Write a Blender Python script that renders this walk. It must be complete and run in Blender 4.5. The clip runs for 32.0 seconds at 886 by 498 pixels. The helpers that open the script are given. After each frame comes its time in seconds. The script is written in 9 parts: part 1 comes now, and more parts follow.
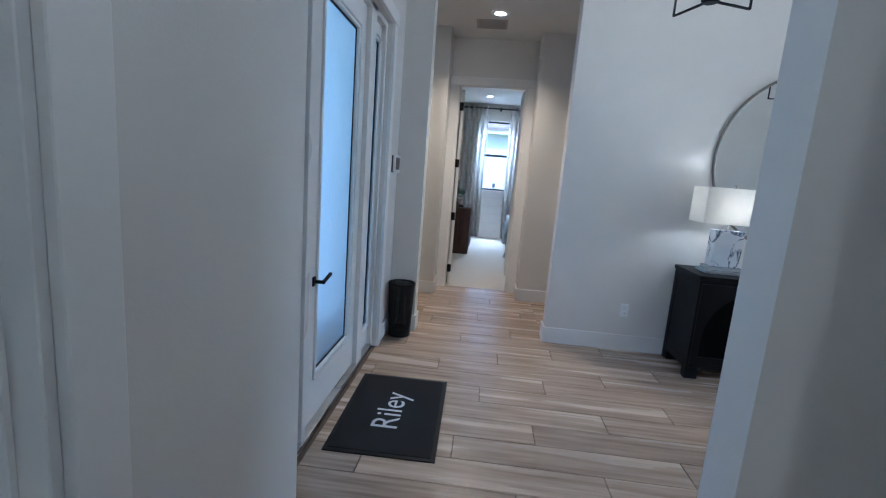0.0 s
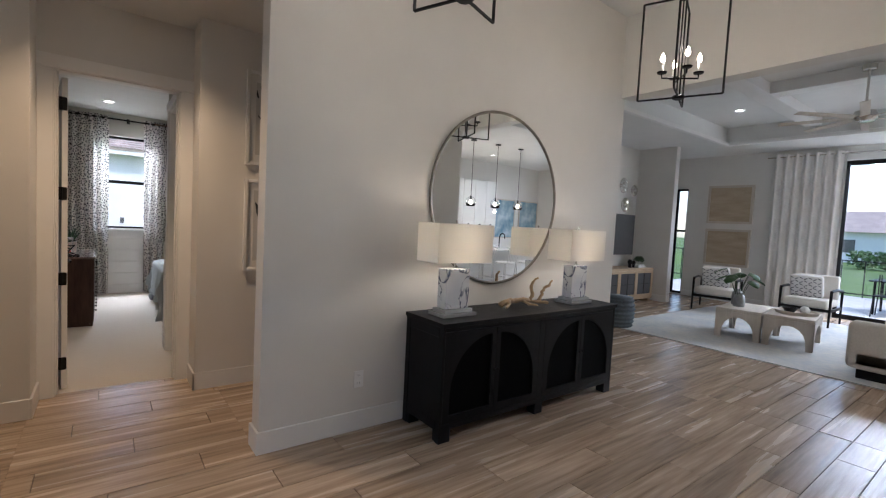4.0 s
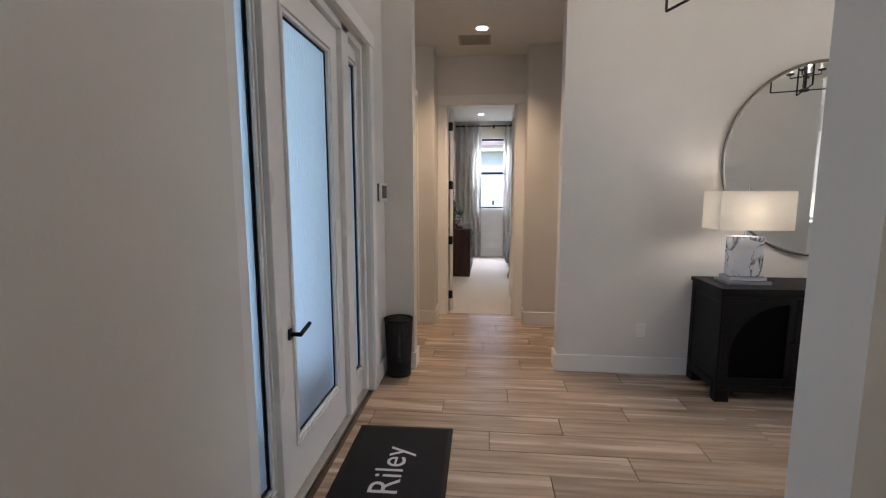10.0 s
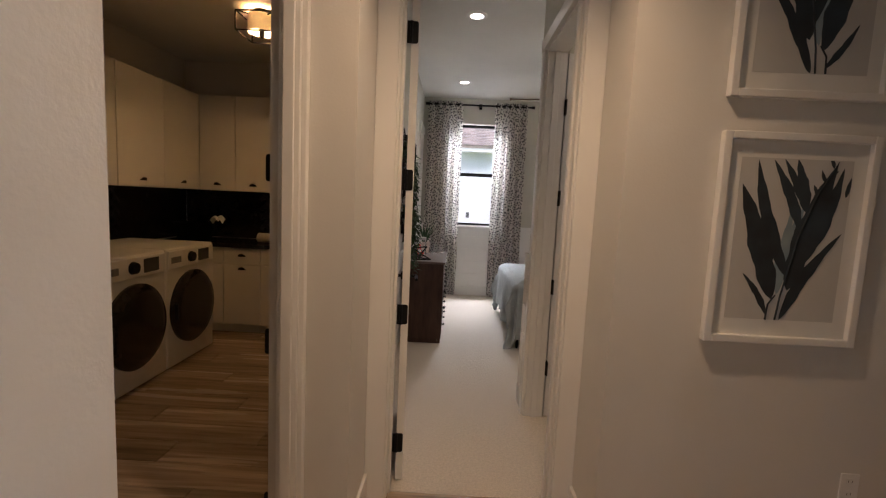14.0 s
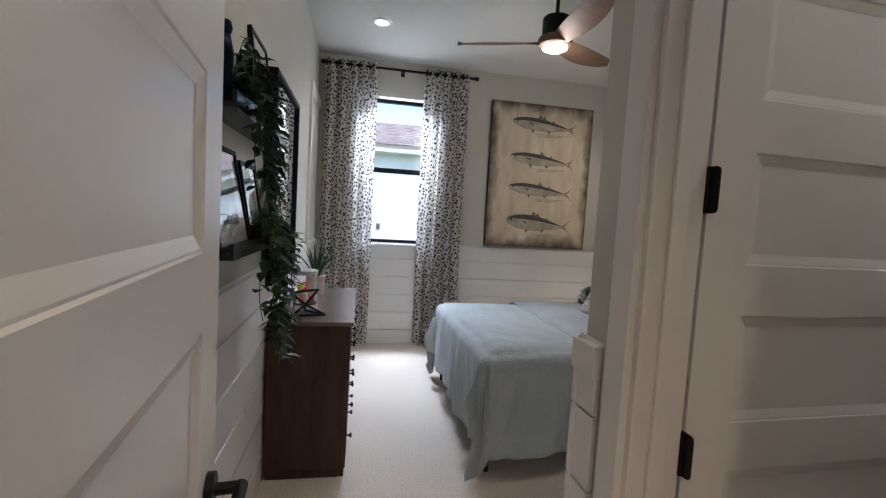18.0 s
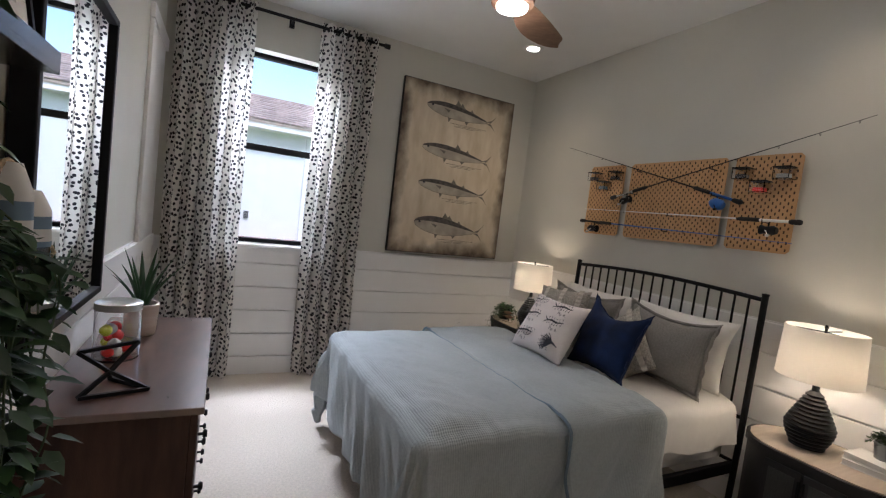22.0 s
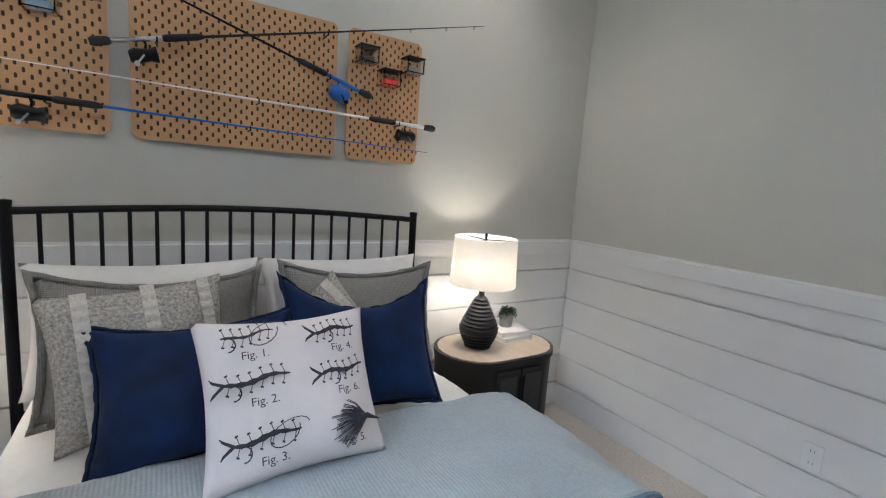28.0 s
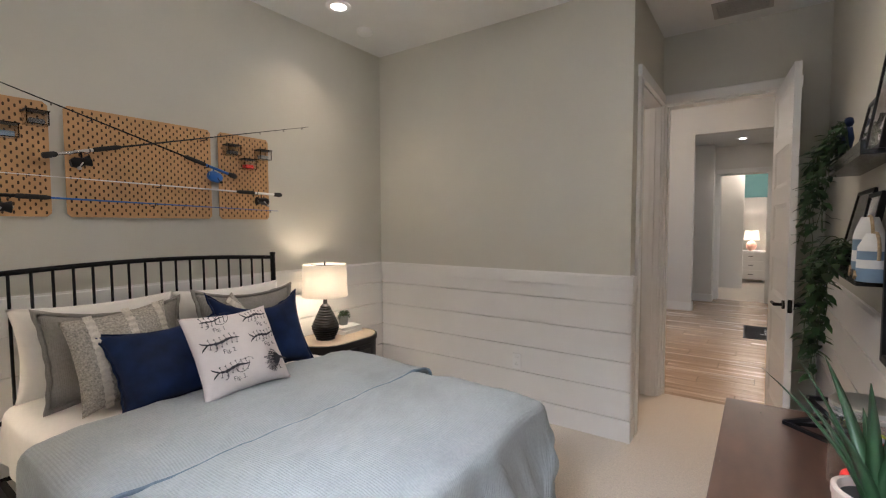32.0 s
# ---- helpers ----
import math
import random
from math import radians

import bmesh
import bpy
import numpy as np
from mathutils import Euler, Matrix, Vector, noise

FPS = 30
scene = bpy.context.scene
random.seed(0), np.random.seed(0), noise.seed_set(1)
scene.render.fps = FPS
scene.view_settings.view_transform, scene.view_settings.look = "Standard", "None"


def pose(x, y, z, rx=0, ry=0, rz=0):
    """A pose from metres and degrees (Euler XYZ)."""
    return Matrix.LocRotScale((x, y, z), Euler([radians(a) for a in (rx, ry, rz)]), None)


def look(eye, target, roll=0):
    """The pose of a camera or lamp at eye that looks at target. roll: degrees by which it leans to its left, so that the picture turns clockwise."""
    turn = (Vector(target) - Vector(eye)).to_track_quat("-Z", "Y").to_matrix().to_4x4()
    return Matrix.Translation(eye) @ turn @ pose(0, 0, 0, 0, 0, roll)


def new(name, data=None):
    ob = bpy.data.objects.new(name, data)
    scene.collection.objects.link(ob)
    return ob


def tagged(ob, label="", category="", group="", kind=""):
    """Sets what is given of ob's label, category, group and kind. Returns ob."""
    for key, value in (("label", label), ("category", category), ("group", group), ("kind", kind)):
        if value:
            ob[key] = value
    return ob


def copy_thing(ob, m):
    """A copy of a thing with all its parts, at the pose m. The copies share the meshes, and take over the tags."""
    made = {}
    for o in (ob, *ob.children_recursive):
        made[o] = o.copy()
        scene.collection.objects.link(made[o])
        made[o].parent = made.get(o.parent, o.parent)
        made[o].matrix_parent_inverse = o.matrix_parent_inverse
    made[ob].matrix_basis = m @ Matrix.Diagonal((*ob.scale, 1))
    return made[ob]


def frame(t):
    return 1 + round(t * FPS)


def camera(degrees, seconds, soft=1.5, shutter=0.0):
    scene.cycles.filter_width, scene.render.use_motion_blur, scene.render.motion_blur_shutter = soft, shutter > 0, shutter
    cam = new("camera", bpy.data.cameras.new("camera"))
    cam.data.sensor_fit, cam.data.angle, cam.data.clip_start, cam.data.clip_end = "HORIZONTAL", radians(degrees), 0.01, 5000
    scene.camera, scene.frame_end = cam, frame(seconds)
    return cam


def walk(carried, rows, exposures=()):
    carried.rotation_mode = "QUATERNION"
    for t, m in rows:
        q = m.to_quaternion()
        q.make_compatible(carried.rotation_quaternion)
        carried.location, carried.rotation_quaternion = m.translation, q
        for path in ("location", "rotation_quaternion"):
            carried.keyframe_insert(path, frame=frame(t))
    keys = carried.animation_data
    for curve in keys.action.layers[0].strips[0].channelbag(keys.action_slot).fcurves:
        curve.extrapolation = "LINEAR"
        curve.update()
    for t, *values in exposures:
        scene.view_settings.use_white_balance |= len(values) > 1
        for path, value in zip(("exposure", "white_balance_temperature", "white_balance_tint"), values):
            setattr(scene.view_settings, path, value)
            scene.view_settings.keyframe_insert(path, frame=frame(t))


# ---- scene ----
cam = camera(89.1, 32.0, soft=1.2)
PATH = [
    (0, (0.408, -5.536, 1.42), (0.246, -3.572, 1.084), 4.46),
    (0.5, (0.396, -5.409, 1.439), (0.394, -3.431, 1.148), 4.01),
    (1, (0.301, -5.238, 1.486), (0.448, -3.258, 1.249), 4.26),
    (1.5, (0.242, -5.103, 1.483), (0.534, -3.132, 1.314), 4.11),
    (2, (0.264, -4.957, 1.487), (0.725, -3.014, 1.383), 3.48),
    (2.5, (0.328, -4.832, 1.494), (0.988, -2.945, 1.423), 3.07),
    (3, (0.319, -4.625, 1.48), (1.234, -2.848, 1.4), 3.19),
    (3.5, (0.275, -4.437, 1.463), (1.456, -2.825, 1.376), 3.39),
    (5.5, (0.361, -4.362, 1.481), (1.562, -2.771, 1.317), 2.48),
    (6, (0.303, -4.434, 1.498), (1.026, -2.58, 1.304), 1.9),
    (6.5, (0.344, -4.535, 1.526), (0.566, -2.559, 1.312), 1.17),
    (7, (0.402, -4.586, 1.514), (0.419, -2.6, 1.279), 1.01),
    (7.5, (0.446, -4.681, 1.539), (0.383, -2.693, 1.331), 0.61),
    (8, (0.439, -4.869, 1.546), (0.337, -2.882, 1.341), -0.07),
    (8.5, (0.429, -5.107, 1.505), (0.276, -3.126, 1.274), -0.07),
    (9, (0.43, -5.252, 1.474), (0.231, -3.279, 1.21), 0.05),
    (9.5, (0.442, -5.307, 1.457), (0.233, -3.337, 1.182), 0.38),
    (10, (0.46, -5.263, 1.458), (0.27, -3.288, 1.207), -0.04),
    (10.5, (0.466, -5.069, 1.488), (0.281, -3.09, 1.269), -0.45),
    (11, (0.478, -4.669, 1.467), (0.279, -2.688, 1.277), -0.24),
    (11.5, (0.485, -4.193, 1.507), (0.278, -2.213, 1.312), -0.22),
    (12, (0.455, -3.727, 1.491), (0.27, -1.747, 1.282), 0.11),
    (12.5, (0.481, -3.267, 1.45), (0.321, -1.285, 1.236), 0.6),
    (13, (0.398, -2.826, 1.44), (0.272, -0.843, 1.22), 0.83),
    (13.5, (0.318, -2.437, 1.457), (0.231, -0.45, 1.239), 1.27),
    (14, (0.258, -2.038, 1.447), (0.222, -0.049, 1.236), 2.7),
    (14.5, (0.213, -1.7, 1.451), (0.256, 0.289, 1.238), 3),
    (16.5, (0.25, -0.545, 1.425), (0.299, 1.446, 1.235), 2.6),
    (17, (0.25, -0.325, 1.43), (0.335, 1.662, 1.215), 2.1),
    (17.5, (0.242, -0.112, 1.379), (0.449, 1.868, 1.186), 3.43),
    (18, (0.208, 0.087, 1.41), (0.582, 2.046, 1.267), 3.32),
    (18.5, (0.157, 0.279, 1.501), (0.675, 2.21, 1.433), 3.49),
    (19, (0.119, 0.372, 1.53), (0.715, 2.281, 1.494), 2.66),
    (19.5, (0.132, 0.487, 1.507), (0.775, 2.38, 1.474), 3.72),
    (20, (0.202, 0.674, 1.503), (0.903, 2.547, 1.481), 5.15),
    (20.5, (0.207, 0.84, 1.512), (0.945, 2.698, 1.537), 7.27),
    (21, (0.179, 0.935, 1.533), (0.983, 2.763, 1.63), 7.68),
    (21.5, (0.202, 0.97, 1.515), (1.059, 2.775, 1.603), 7.13),
    (22, (0.205, 0.992, 1.465), (1.099, 2.777, 1.336), 6.84),
    (22.5, (0.214, 1.012, 1.334), (1.099, 2.759, 0.931), 6.35),
    (23, (0.196, 1.045, 1.259), (1.09, 2.732, 0.666), 6.32),
    (23.5, (0.172, 1.109, 1.225), (1.122, 2.747, 0.581), 7.06),
    (24, (0.215, 1.231, 1.25), (1.262, 2.838, 0.682), 6.95),
    (24.5, (0.317, 1.417, 1.36), (1.495, 2.97, 0.91), 6.7),
    (26.5, (0.693, 2.745, 1.512), (2.511, 3.567, 1.358), 4.51),
    (27, (0.916, 2.971, 1.468), (2.87, 3.353, 1.28), 3.76),
    (27.5, (1.037, 3.288, 1.515), (2.997, 2.99, 1.252), 3.23),
    (28, (1.01, 3.431, 1.414), (2.682, 2.37, 1.13), 4.11),
    (28.5, (0.785, 3.603, 1.429), (2.184, 2.207, 1.125), 4.38),
    (29, (0.565, 3.731, 1.39), (1.7, 2.113, 1.087), 4.24),
    (29.5, (0.427, 3.877, 1.387), (1.333, 2.117, 1.102), 4.13),
    (30, (0.24, 3.936, 1.385), (1.014, 2.103, 1.178), 3.44),
    (30.5, (0.119, 4.014, 1.385), (0.852, 2.161, 1.218), 2.15),
    (31, (0.109, 4.128, 1.411), (0.934, 2.312, 1.265), 1.05),
    (31.5, (0.115, 4.231, 1.425), (1.121, 2.507, 1.307), 0.3),
    (32, (0.126, 4.29, 1.449), (1.276, 2.657, 1.348), -0.12),
]
walk(cam, [(t, look(eye, target, roll)) for t, eye, target, roll in PATH],
     exposures=[(0, 1.66, 4450, 7), (1.0, 1.54, 5000, 10), (2.0, 1.52, 5250, 11), (3.5, 1.25, 5800, 15), (5.5, 1.30, 5550, 12), (7.0, 1.36, 5600, 14), (9.0, 1.55, 5900, 17), (11.0, 1.42, 5550, 14), (12.0, 1.36, 5950, 16), (13.0, 1.36, 6300, 18), (13.7, 1.18, 6300, 19), (15.5, 1.25, 6100, 17), (17.0, 1.22, 5250, 12), (18.0, 1.40, 5550, 14), (20.0, 1.33, 5700, 16), (22.0, 1.12, 5800, 17), (24.5, 1.56, 5700, 16), (27.0, 1.70, 6400, 20), (28.0, 1.78, 5100, 12), (29.0, 1.80, 5700, 16), (30.0, 1.95, 5900, 17), (31.0, 1.75, 5950, 17), (32.0, 1.72, 6000, 17)])

# ---- world, sun and lamps ----
world = bpy.data.worlds.new("world")
scene.world = world
world.use_nodes = True
wn = world.node_tree
sky = wn.nodes.new("ShaderNodeTexSky")
sky.sky_type, sky.sun_disc = "NISHITA", False
sky.sun_elevation, sky.sun_rotation = radians(48), radians(167)
wn.nodes["Background"].inputs["Strength"].default_value = 0.15
wn.links.new(sky.outputs[0], wn.nodes["Background"].inputs[0])


def lamp(kind, name, m, power, color=(1, 1, 1), **more):
    data = bpy.data.lights.new(name, kind)
    data.energy, data.color = power, color
    if kind == "AREA":
        data.shape = "RECTANGLE"
        data.size, data.size_y = more["size"]
    elif kind == "SUN":
        data.angle = more["angle"]
    elif kind == "SPOT":
        data.spot_size, data.spot_blend, data.shadow_soft_size = more["cone"], 0.9, 0.04
    else:
        data.shadow_soft_size = more.get("soft", 0.04)
    ob = new(name, data)
    ob.matrix_world = m
    return ob


WARM = (1.0, 0.85, 0.66)
lamp("SUN", "sun", look((0, 0, 0), (-0.20, 0.88, -1.0)), 1.2, (1, 0.95, 0.86), angle=radians(6.0))

# the sky's light through the frosted entry glass and the bedroom window
lamp("AREA", "entry_daylight", look((-0.72, -3.04, 1.35), (1.0, -3.04, 1.25)), 2.3, (0.72, 0.87, 1.0), size=(1.5, 2.2))
lamp("AREA", "window_daylight", look((0.58, 5.50, 3.05), (0.75, 3.2, 0.2)), 125, (0.92, 0.965, 1.0), size=(1.0, 0.6))
lamp("AREA", "slider_daylight", look((12.6, -4.3, 3.30), (8.0, -3.6, 0.4)), 130, (0.86, 0.94, 1.0), size=(4.4, 0.8))

# ---- materials ----


def material(name, color, rough=0.6, metal=0.0, vary=0.06, scale=8.0, bump=0.0, bump_scale=200.0, stretch=(1, 1, 1), second=None, sec_scale=1.5,
             by_object=0.0, by_island=0.0, coat=0.0, sheen=0.0, emit=None, rough_vary=0.08, weave=0.0, depth=0.004, shine=0.5):
    """A surface with variation of colour at two scales, of gloss, and fine relief."""
    m = bpy.data.materials.new(name)
    m.use_nodes = True
    n, l = m.node_tree.nodes, m.node_tree.links
    b = n["Principled BSDF"]
    co = n.new("ShaderNodeTexCoord")
    mp = n.new("ShaderNodeMapping")
    mp.inputs["Scale"].default_value = stretch
    l.new(co.outputs["Object"], mp.inputs[0])
    fine = n.new("ShaderNodeTexNoise")
    fine.inputs["Scale"].default_value, fine.inputs["Detail"].default_value = scale, 5
    l.new(mp.outputs[0], fine.inputs["Vector"])
    broad = n.new("ShaderNodeTexNoise")
    broad.inputs["Scale"].default_value, broad.inputs["Detail"].default_value = sec_scale, 3
    l.new(mp.outputs[0], broad.inputs["Vector"])
    mix = n.new("ShaderNodeMix")
    mix.data_type = "RGBA"
    dark = [c * (1 - vary * 2) for c in color]
    light = [min(1, c * (1 + vary * 2)) for c in color]
    if second:
        dark = list(second)
        light = list(color)
    mix.inputs["A"].default_value, mix.inputs["B"].default_value = (*dark, 1), (*light, 1)
    add = n.new("ShaderNodeMath")
    add.operation = "MULTIPLY_ADD"
    add.inputs[1].default_value = 0.5
    half = n.new("ShaderNodeMath")
    half.operation = "MULTIPLY"
    half.inputs[1].default_value = 0.5
    l.new(broad.outputs[0], half.inputs[0])
    l.new(fine.outputs[0], add.inputs[0])
    l.new(half.outputs[0], add.inputs[2])
    ramp = n.new("ShaderNodeMapRange")
    ramp.inputs["From Min"].default_value, ramp.inputs["From Max"].default_value = 0.32, 0.68
    l.new(add.outputs[0], ramp.inputs["Value"])
    l.new(ramp.outputs[0], mix.inputs["Factor"])
    out = mix.outputs["Result"]
    if by_object or by_island:
        if by_island:
            src = n.new("ShaderNodeNewGeometry").outputs["Random Per Island"]
        else:
            src = n.new("ShaderNodeObjectInfo").outputs["Random"]
        k = n.new("ShaderNodeMapRange")
        a = by_object or by_island
        k.inputs["To Min"].default_value, k.inputs["To Max"].default_value = 1 - a, 1 + a
        l.new(src, k.inputs["Value"])
        hsv = n.new("ShaderNodeHueSaturation")
        l.new(k.outputs[0], hsv.inputs["Value"])
        l.new(out, hsv.inputs["Color"])
        out = hsv.outputs[0]
        shift = n.new("ShaderNodeVectorMath")
        shift.operation = "MULTIPLY_ADD"
        shift.inputs[1].default_value = (37.0, 17.0, 5.0)
        l.new(src, shift.inputs[0])
        l.new(co.outputs["Object"], shift.inputs[2])
        l.new(shift.outputs[0], mp.inputs[0])
    l.new(out, b.inputs["Base Color"])
    rv = n.new("ShaderNodeMapRange")
    rv.inputs["To Min"].default_value, rv.inputs["To Max"].default_value = max(0, rough - rough_vary), min(1, rough + rough_vary)
    l.new(broad.outputs[0], rv.inputs["Value"])
    l.new(rv.outputs[0], b.inputs["Roughness"])
    b.inputs["Metallic"].default_value = metal
    b.inputs["Specular IOR Level"].default_value = shine
    b.inputs["Coat Weight"].default_value, b.inputs["Coat Roughness"].default_value = coat, 0.12
    b.inputs["Sheen Weight"].default_value = sheen
    if bump:
        tex = n.new("ShaderNodeTexNoise")
        tex.inputs["Scale"].default_value, tex.inputs["Detail"].default_value = bump_scale, 3
        l.new(mp.outputs[0], tex.inputs["Vector"])
        bp = n.new("ShaderNodeBump")
        bp.inputs["Strength"].default_value, bp.inputs["Distance"].default_value = bump, depth
        l.new(tex.outputs[0], bp.inputs["Height"])
        if weave:
            # a woven relief of the given thread spacing, the same in all three directions
            mul, sine, dot = n.new("ShaderNodeVectorMath"), n.new("ShaderNodeVectorMath"), n.new("ShaderNodeVectorMath")
            mul.operation, sine.operation, dot.operation = "SCALE", "SINE", "DOT_PRODUCT"
            mul.inputs["Scale"].default_value = 2 * math.pi / weave
            dot.inputs[1].default_value = (0.5, 0.5, 0.0)
            l.new(co.outputs["Object"], mul.inputs[0])
            l.new(mul.outputs[0], sine.inputs[0])
            l.new(sine.outputs[0], dot.inputs[0])
            both = n.new("ShaderNodeMath")
            both.operation = "ADD"
            l.new(dot.outputs["Value"], both.inputs[0])
            l.new(tex.outputs[0], both.inputs[1])
            l.new(both.outputs[0], bp.inputs["Height"])
        l.new(bp.outputs[0], b.inputs["Normal"])
    if emit:
        b.inputs["Emission Color"].default_value, b.inputs["Emission Strength"].default_value = (*emit[0], 1), emit[1]
    return m


def glass(name, color=(1, 1, 1), rough=0.0, ior=1.45, weight=1.0):
    m = bpy.data.materials.new(name)
    m.use_nodes = True
    b = m.node_tree.nodes["Principled BSDF"]
    b.inputs["Base Color"].default_value = (*color, 1)
    b.inputs["Roughness"].default_value, b.inputs["IOR"].default_value = rough, ior
    b.inputs["Transmission Weight"].default_value = weight
    return m


M = {}
M["paint"] = material("wall paint", (0.70, 0.68, 0.645), 0.62, vary=0.012, scale=3, bump=0.12, bump_scale=120)
M["bed_paint"] = material("bedroom grey paint", (0.57, 0.555, 0.49), 0.62, vary=0.012, scale=3, bump=0.12, bump_scale=120)
M["ceiling"] = material("ceiling paint", (0.74, 0.74, 0.72), 0.8, vary=0.015, scale=4, bump=0.25, bump_scale=90)
M["trim"] = material("semi-gloss white trim", (0.78, 0.77, 0.75), 0.34, vary=0.012, scale=5, bump=0.03, bump_scale=60)
M["door"] = material("semi-gloss white door", (0.76, 0.755, 0.735), 0.3, vary=0.012, scale=5, bump=0.04, bump_scale=80)
M["plank"] = material("wood-look floor tile", (0.60, 0.465, 0.345), 0.25, scale=5, second=(0.22, 0.158, 0.112), stretch=(0.45, 7, 1), sec_scale=1.6,
                      bump=0.22, bump_scale=30, by_object=0.15, rough_vary=0.10)
M["plank_far"] = material("wood-look floor tile far", (0.60, 0.465, 0.345), 0.25, scale=5, second=(0.22, 0.158, 0.112), stretch=(0.45, 7, 1), sec_scale=1.6,
                          bump=0.22, bump_scale=30, by_island=0.15, rough_vary=0.10)
M["grout"] = material("grout", (0.13, 0.10, 0.078), 0.9, bump=0.3, bump_scale=300)
M["carpet"] = material("cut-pile carpet", (0.60, 0.535, 0.455), 0.95, vary=0.10, scale=170, sec_scale=75, bump=1.0, bump_scale=150, sheen=0.3, depth=0.007)
M["rug"] = material("area rug", (0.62, 0.60, 0.56), 0.95, second=(0.42, 0.45, 0.48), scale=14, sec_scale=2.2, bump=0.6, bump_scale=200)
M["black_wood"] = material("black-stained wood", (0.0075, 0.0066, 0.0072), 0.46, shine=0.20, second=(0.0028, 0.0026, 0.0030), scale=9, sec_scale=3, stretch=(3, 3, 1), bump=0.20, bump_scale=60)
M["walnut"] = material("walnut veneer", (0.088, 0.048, 0.036), 0.42, scale=6, shine=0.25, second=(0.040, 0.022, 0.018), stretch=(7, 7, 1.1), sec_scale=2, bump=0.08, bump_scale=50)
M["walnut_top"] = material("walnut top", (0.16, 0.082, 0.058), 0.30, coat=1.0, shine=0.8, scale=4, second=(0.055, 0.028, 0.02), stretch=(5, 1.6, 1), sec_scale=2.4, bump=0.05, bump_scale=50)
M["walnut_top"].node_tree.nodes["Principled BSDF"].inputs["Coat IOR"].default_value = 1.9
M["black"] = material("matt black metal", (0.006, 0.006, 0.007), 0.45, shine=0.2, vary=0.1, scale=40)
M["steel"] = material("brushed steel", (0.55, 0.54, 0.52), 0.28, metal=1.0, vary=0.05, scale=30, stretch=(1, 1, 14))
M["mirror"] = material("mirror glass", (0.93, 0.95, 0.95), 0.0, metal=1.0, vary=0.0, rough_vary=0.0)
M["glass"] = glass("clear glass")
M["frosted"] = glass("frosted door glass", (0.80, 0.92, 1.0), 0.34, 1.3)
fn_, fl_ = M["frosted"].node_tree.nodes, M["frosted"].node_tree.links
ripple, relief = fn_.new("ShaderNodeTexNoise"), fn_.new("ShaderNodeBump")
ripple.inputs["Scale"].default_value, ripple.inputs["Detail"].default_value = 38, 4
relief.inputs["Strength"].default_value, relief.inputs["Distance"].default_value = 0.6, 0.006
fl_.new(ripple.outputs[0], relief.inputs["Height"])
fl_.new(relief.outputs[0], fn_["Principled BSDF"].inputs["Normal"])
M["plastic_white"] = material("white plastic", (0.80, 0.80, 0.79), 0.35, vary=0.01)
M["plastic_grey"] = material("grey screen plastic", (0.09, 0.09, 0.095), 0.2, vary=0.03)
M["lampshade"] = material("linen lampshade", (0.86, 0.82, 0.75), 0.8, vary=0.02, scale=90, bump=0.2, bump_scale=500)
M["lampshade"].node_tree.nodes["Principled BSDF"].inputs["Transmission Weight"].default_value = 0.0
M["bulb"] = material("warm glowing bulb", (1, 0.85, 0.6), 0.4, emit=((1.0, 0.80, 0.55), 14.0))
M["led"] = material("glowing downlight lens", (1, 0.95, 0.85), 0.4, emit=((1.0, 0.92, 0.80), 9.0))

# ---- mesh helpers ----


def box(bm, lo, hi, bevel=0.0, seg=2):
    vs = [bm.verts.new((x, y, z)) for x in (lo[0], hi[0]) for y in (lo[1], hi[1]) for z in (lo[2], hi[2])]
    fs = [bm.faces.new([vs[i] for i in q]) for q in ((0, 1, 3, 2), (4, 6, 7, 5), (0, 4, 5, 1), (2, 3, 7, 6), (0, 2, 6, 4), (1, 5, 7, 3))]
    if bevel:
        es = list({e for f in fs for e in f.edges})
        bmesh.ops.bevel(bm, geom=es, offset=bevel, segments=seg, affect="EDGES", profile=0.5)
    return vs


def slab(*boxes, bevel=0.0, seg=2):
    bm = bmesh.new()
    for lo, hi in boxes:
        box(bm, lo, hi, bevel, seg)
    return bm


def tube(bm, pts, r, seg=8, caps=True):
    """A round bar along points; r a radius or one for each point."""
    pts = [Vector(p) for p in pts]
    rs = r if isinstance(r, (list, tuple)) else [r] * len(pts)
    rings = []
    side = None
    for i, p in enumerate(pts):
        d = (pts[min(i + 1, len(pts) - 1)] - pts[max(i - 1, 0)])
        if d.length < 1e-9:
            d = Vector((0, 0, 1))
        d.normalize()
        if side is None:
            side = d.orthogonal().normalized()
        else:
            side = (side - d * side.dot(d))
            side = side.normalized() if side.length > 1e-6 else d.orthogonal().normalized()
        up = d.cross(side)
        rings.append([bm.verts.new(p + (side * math.cos(a) + up * math.sin(a)) * rs[i]) for a in (2 * math.pi * k / seg for k in range(seg))])
    for a, b in zip(rings, rings[1:]):
        for k in range(seg):
            bm.faces.new((a[k], a[(k + 1) % seg], b[(k + 1) % seg], b[k]))
    if caps:
        bm.faces.new(rings[0][::-1])
        bm.faces.new(rings[-1])


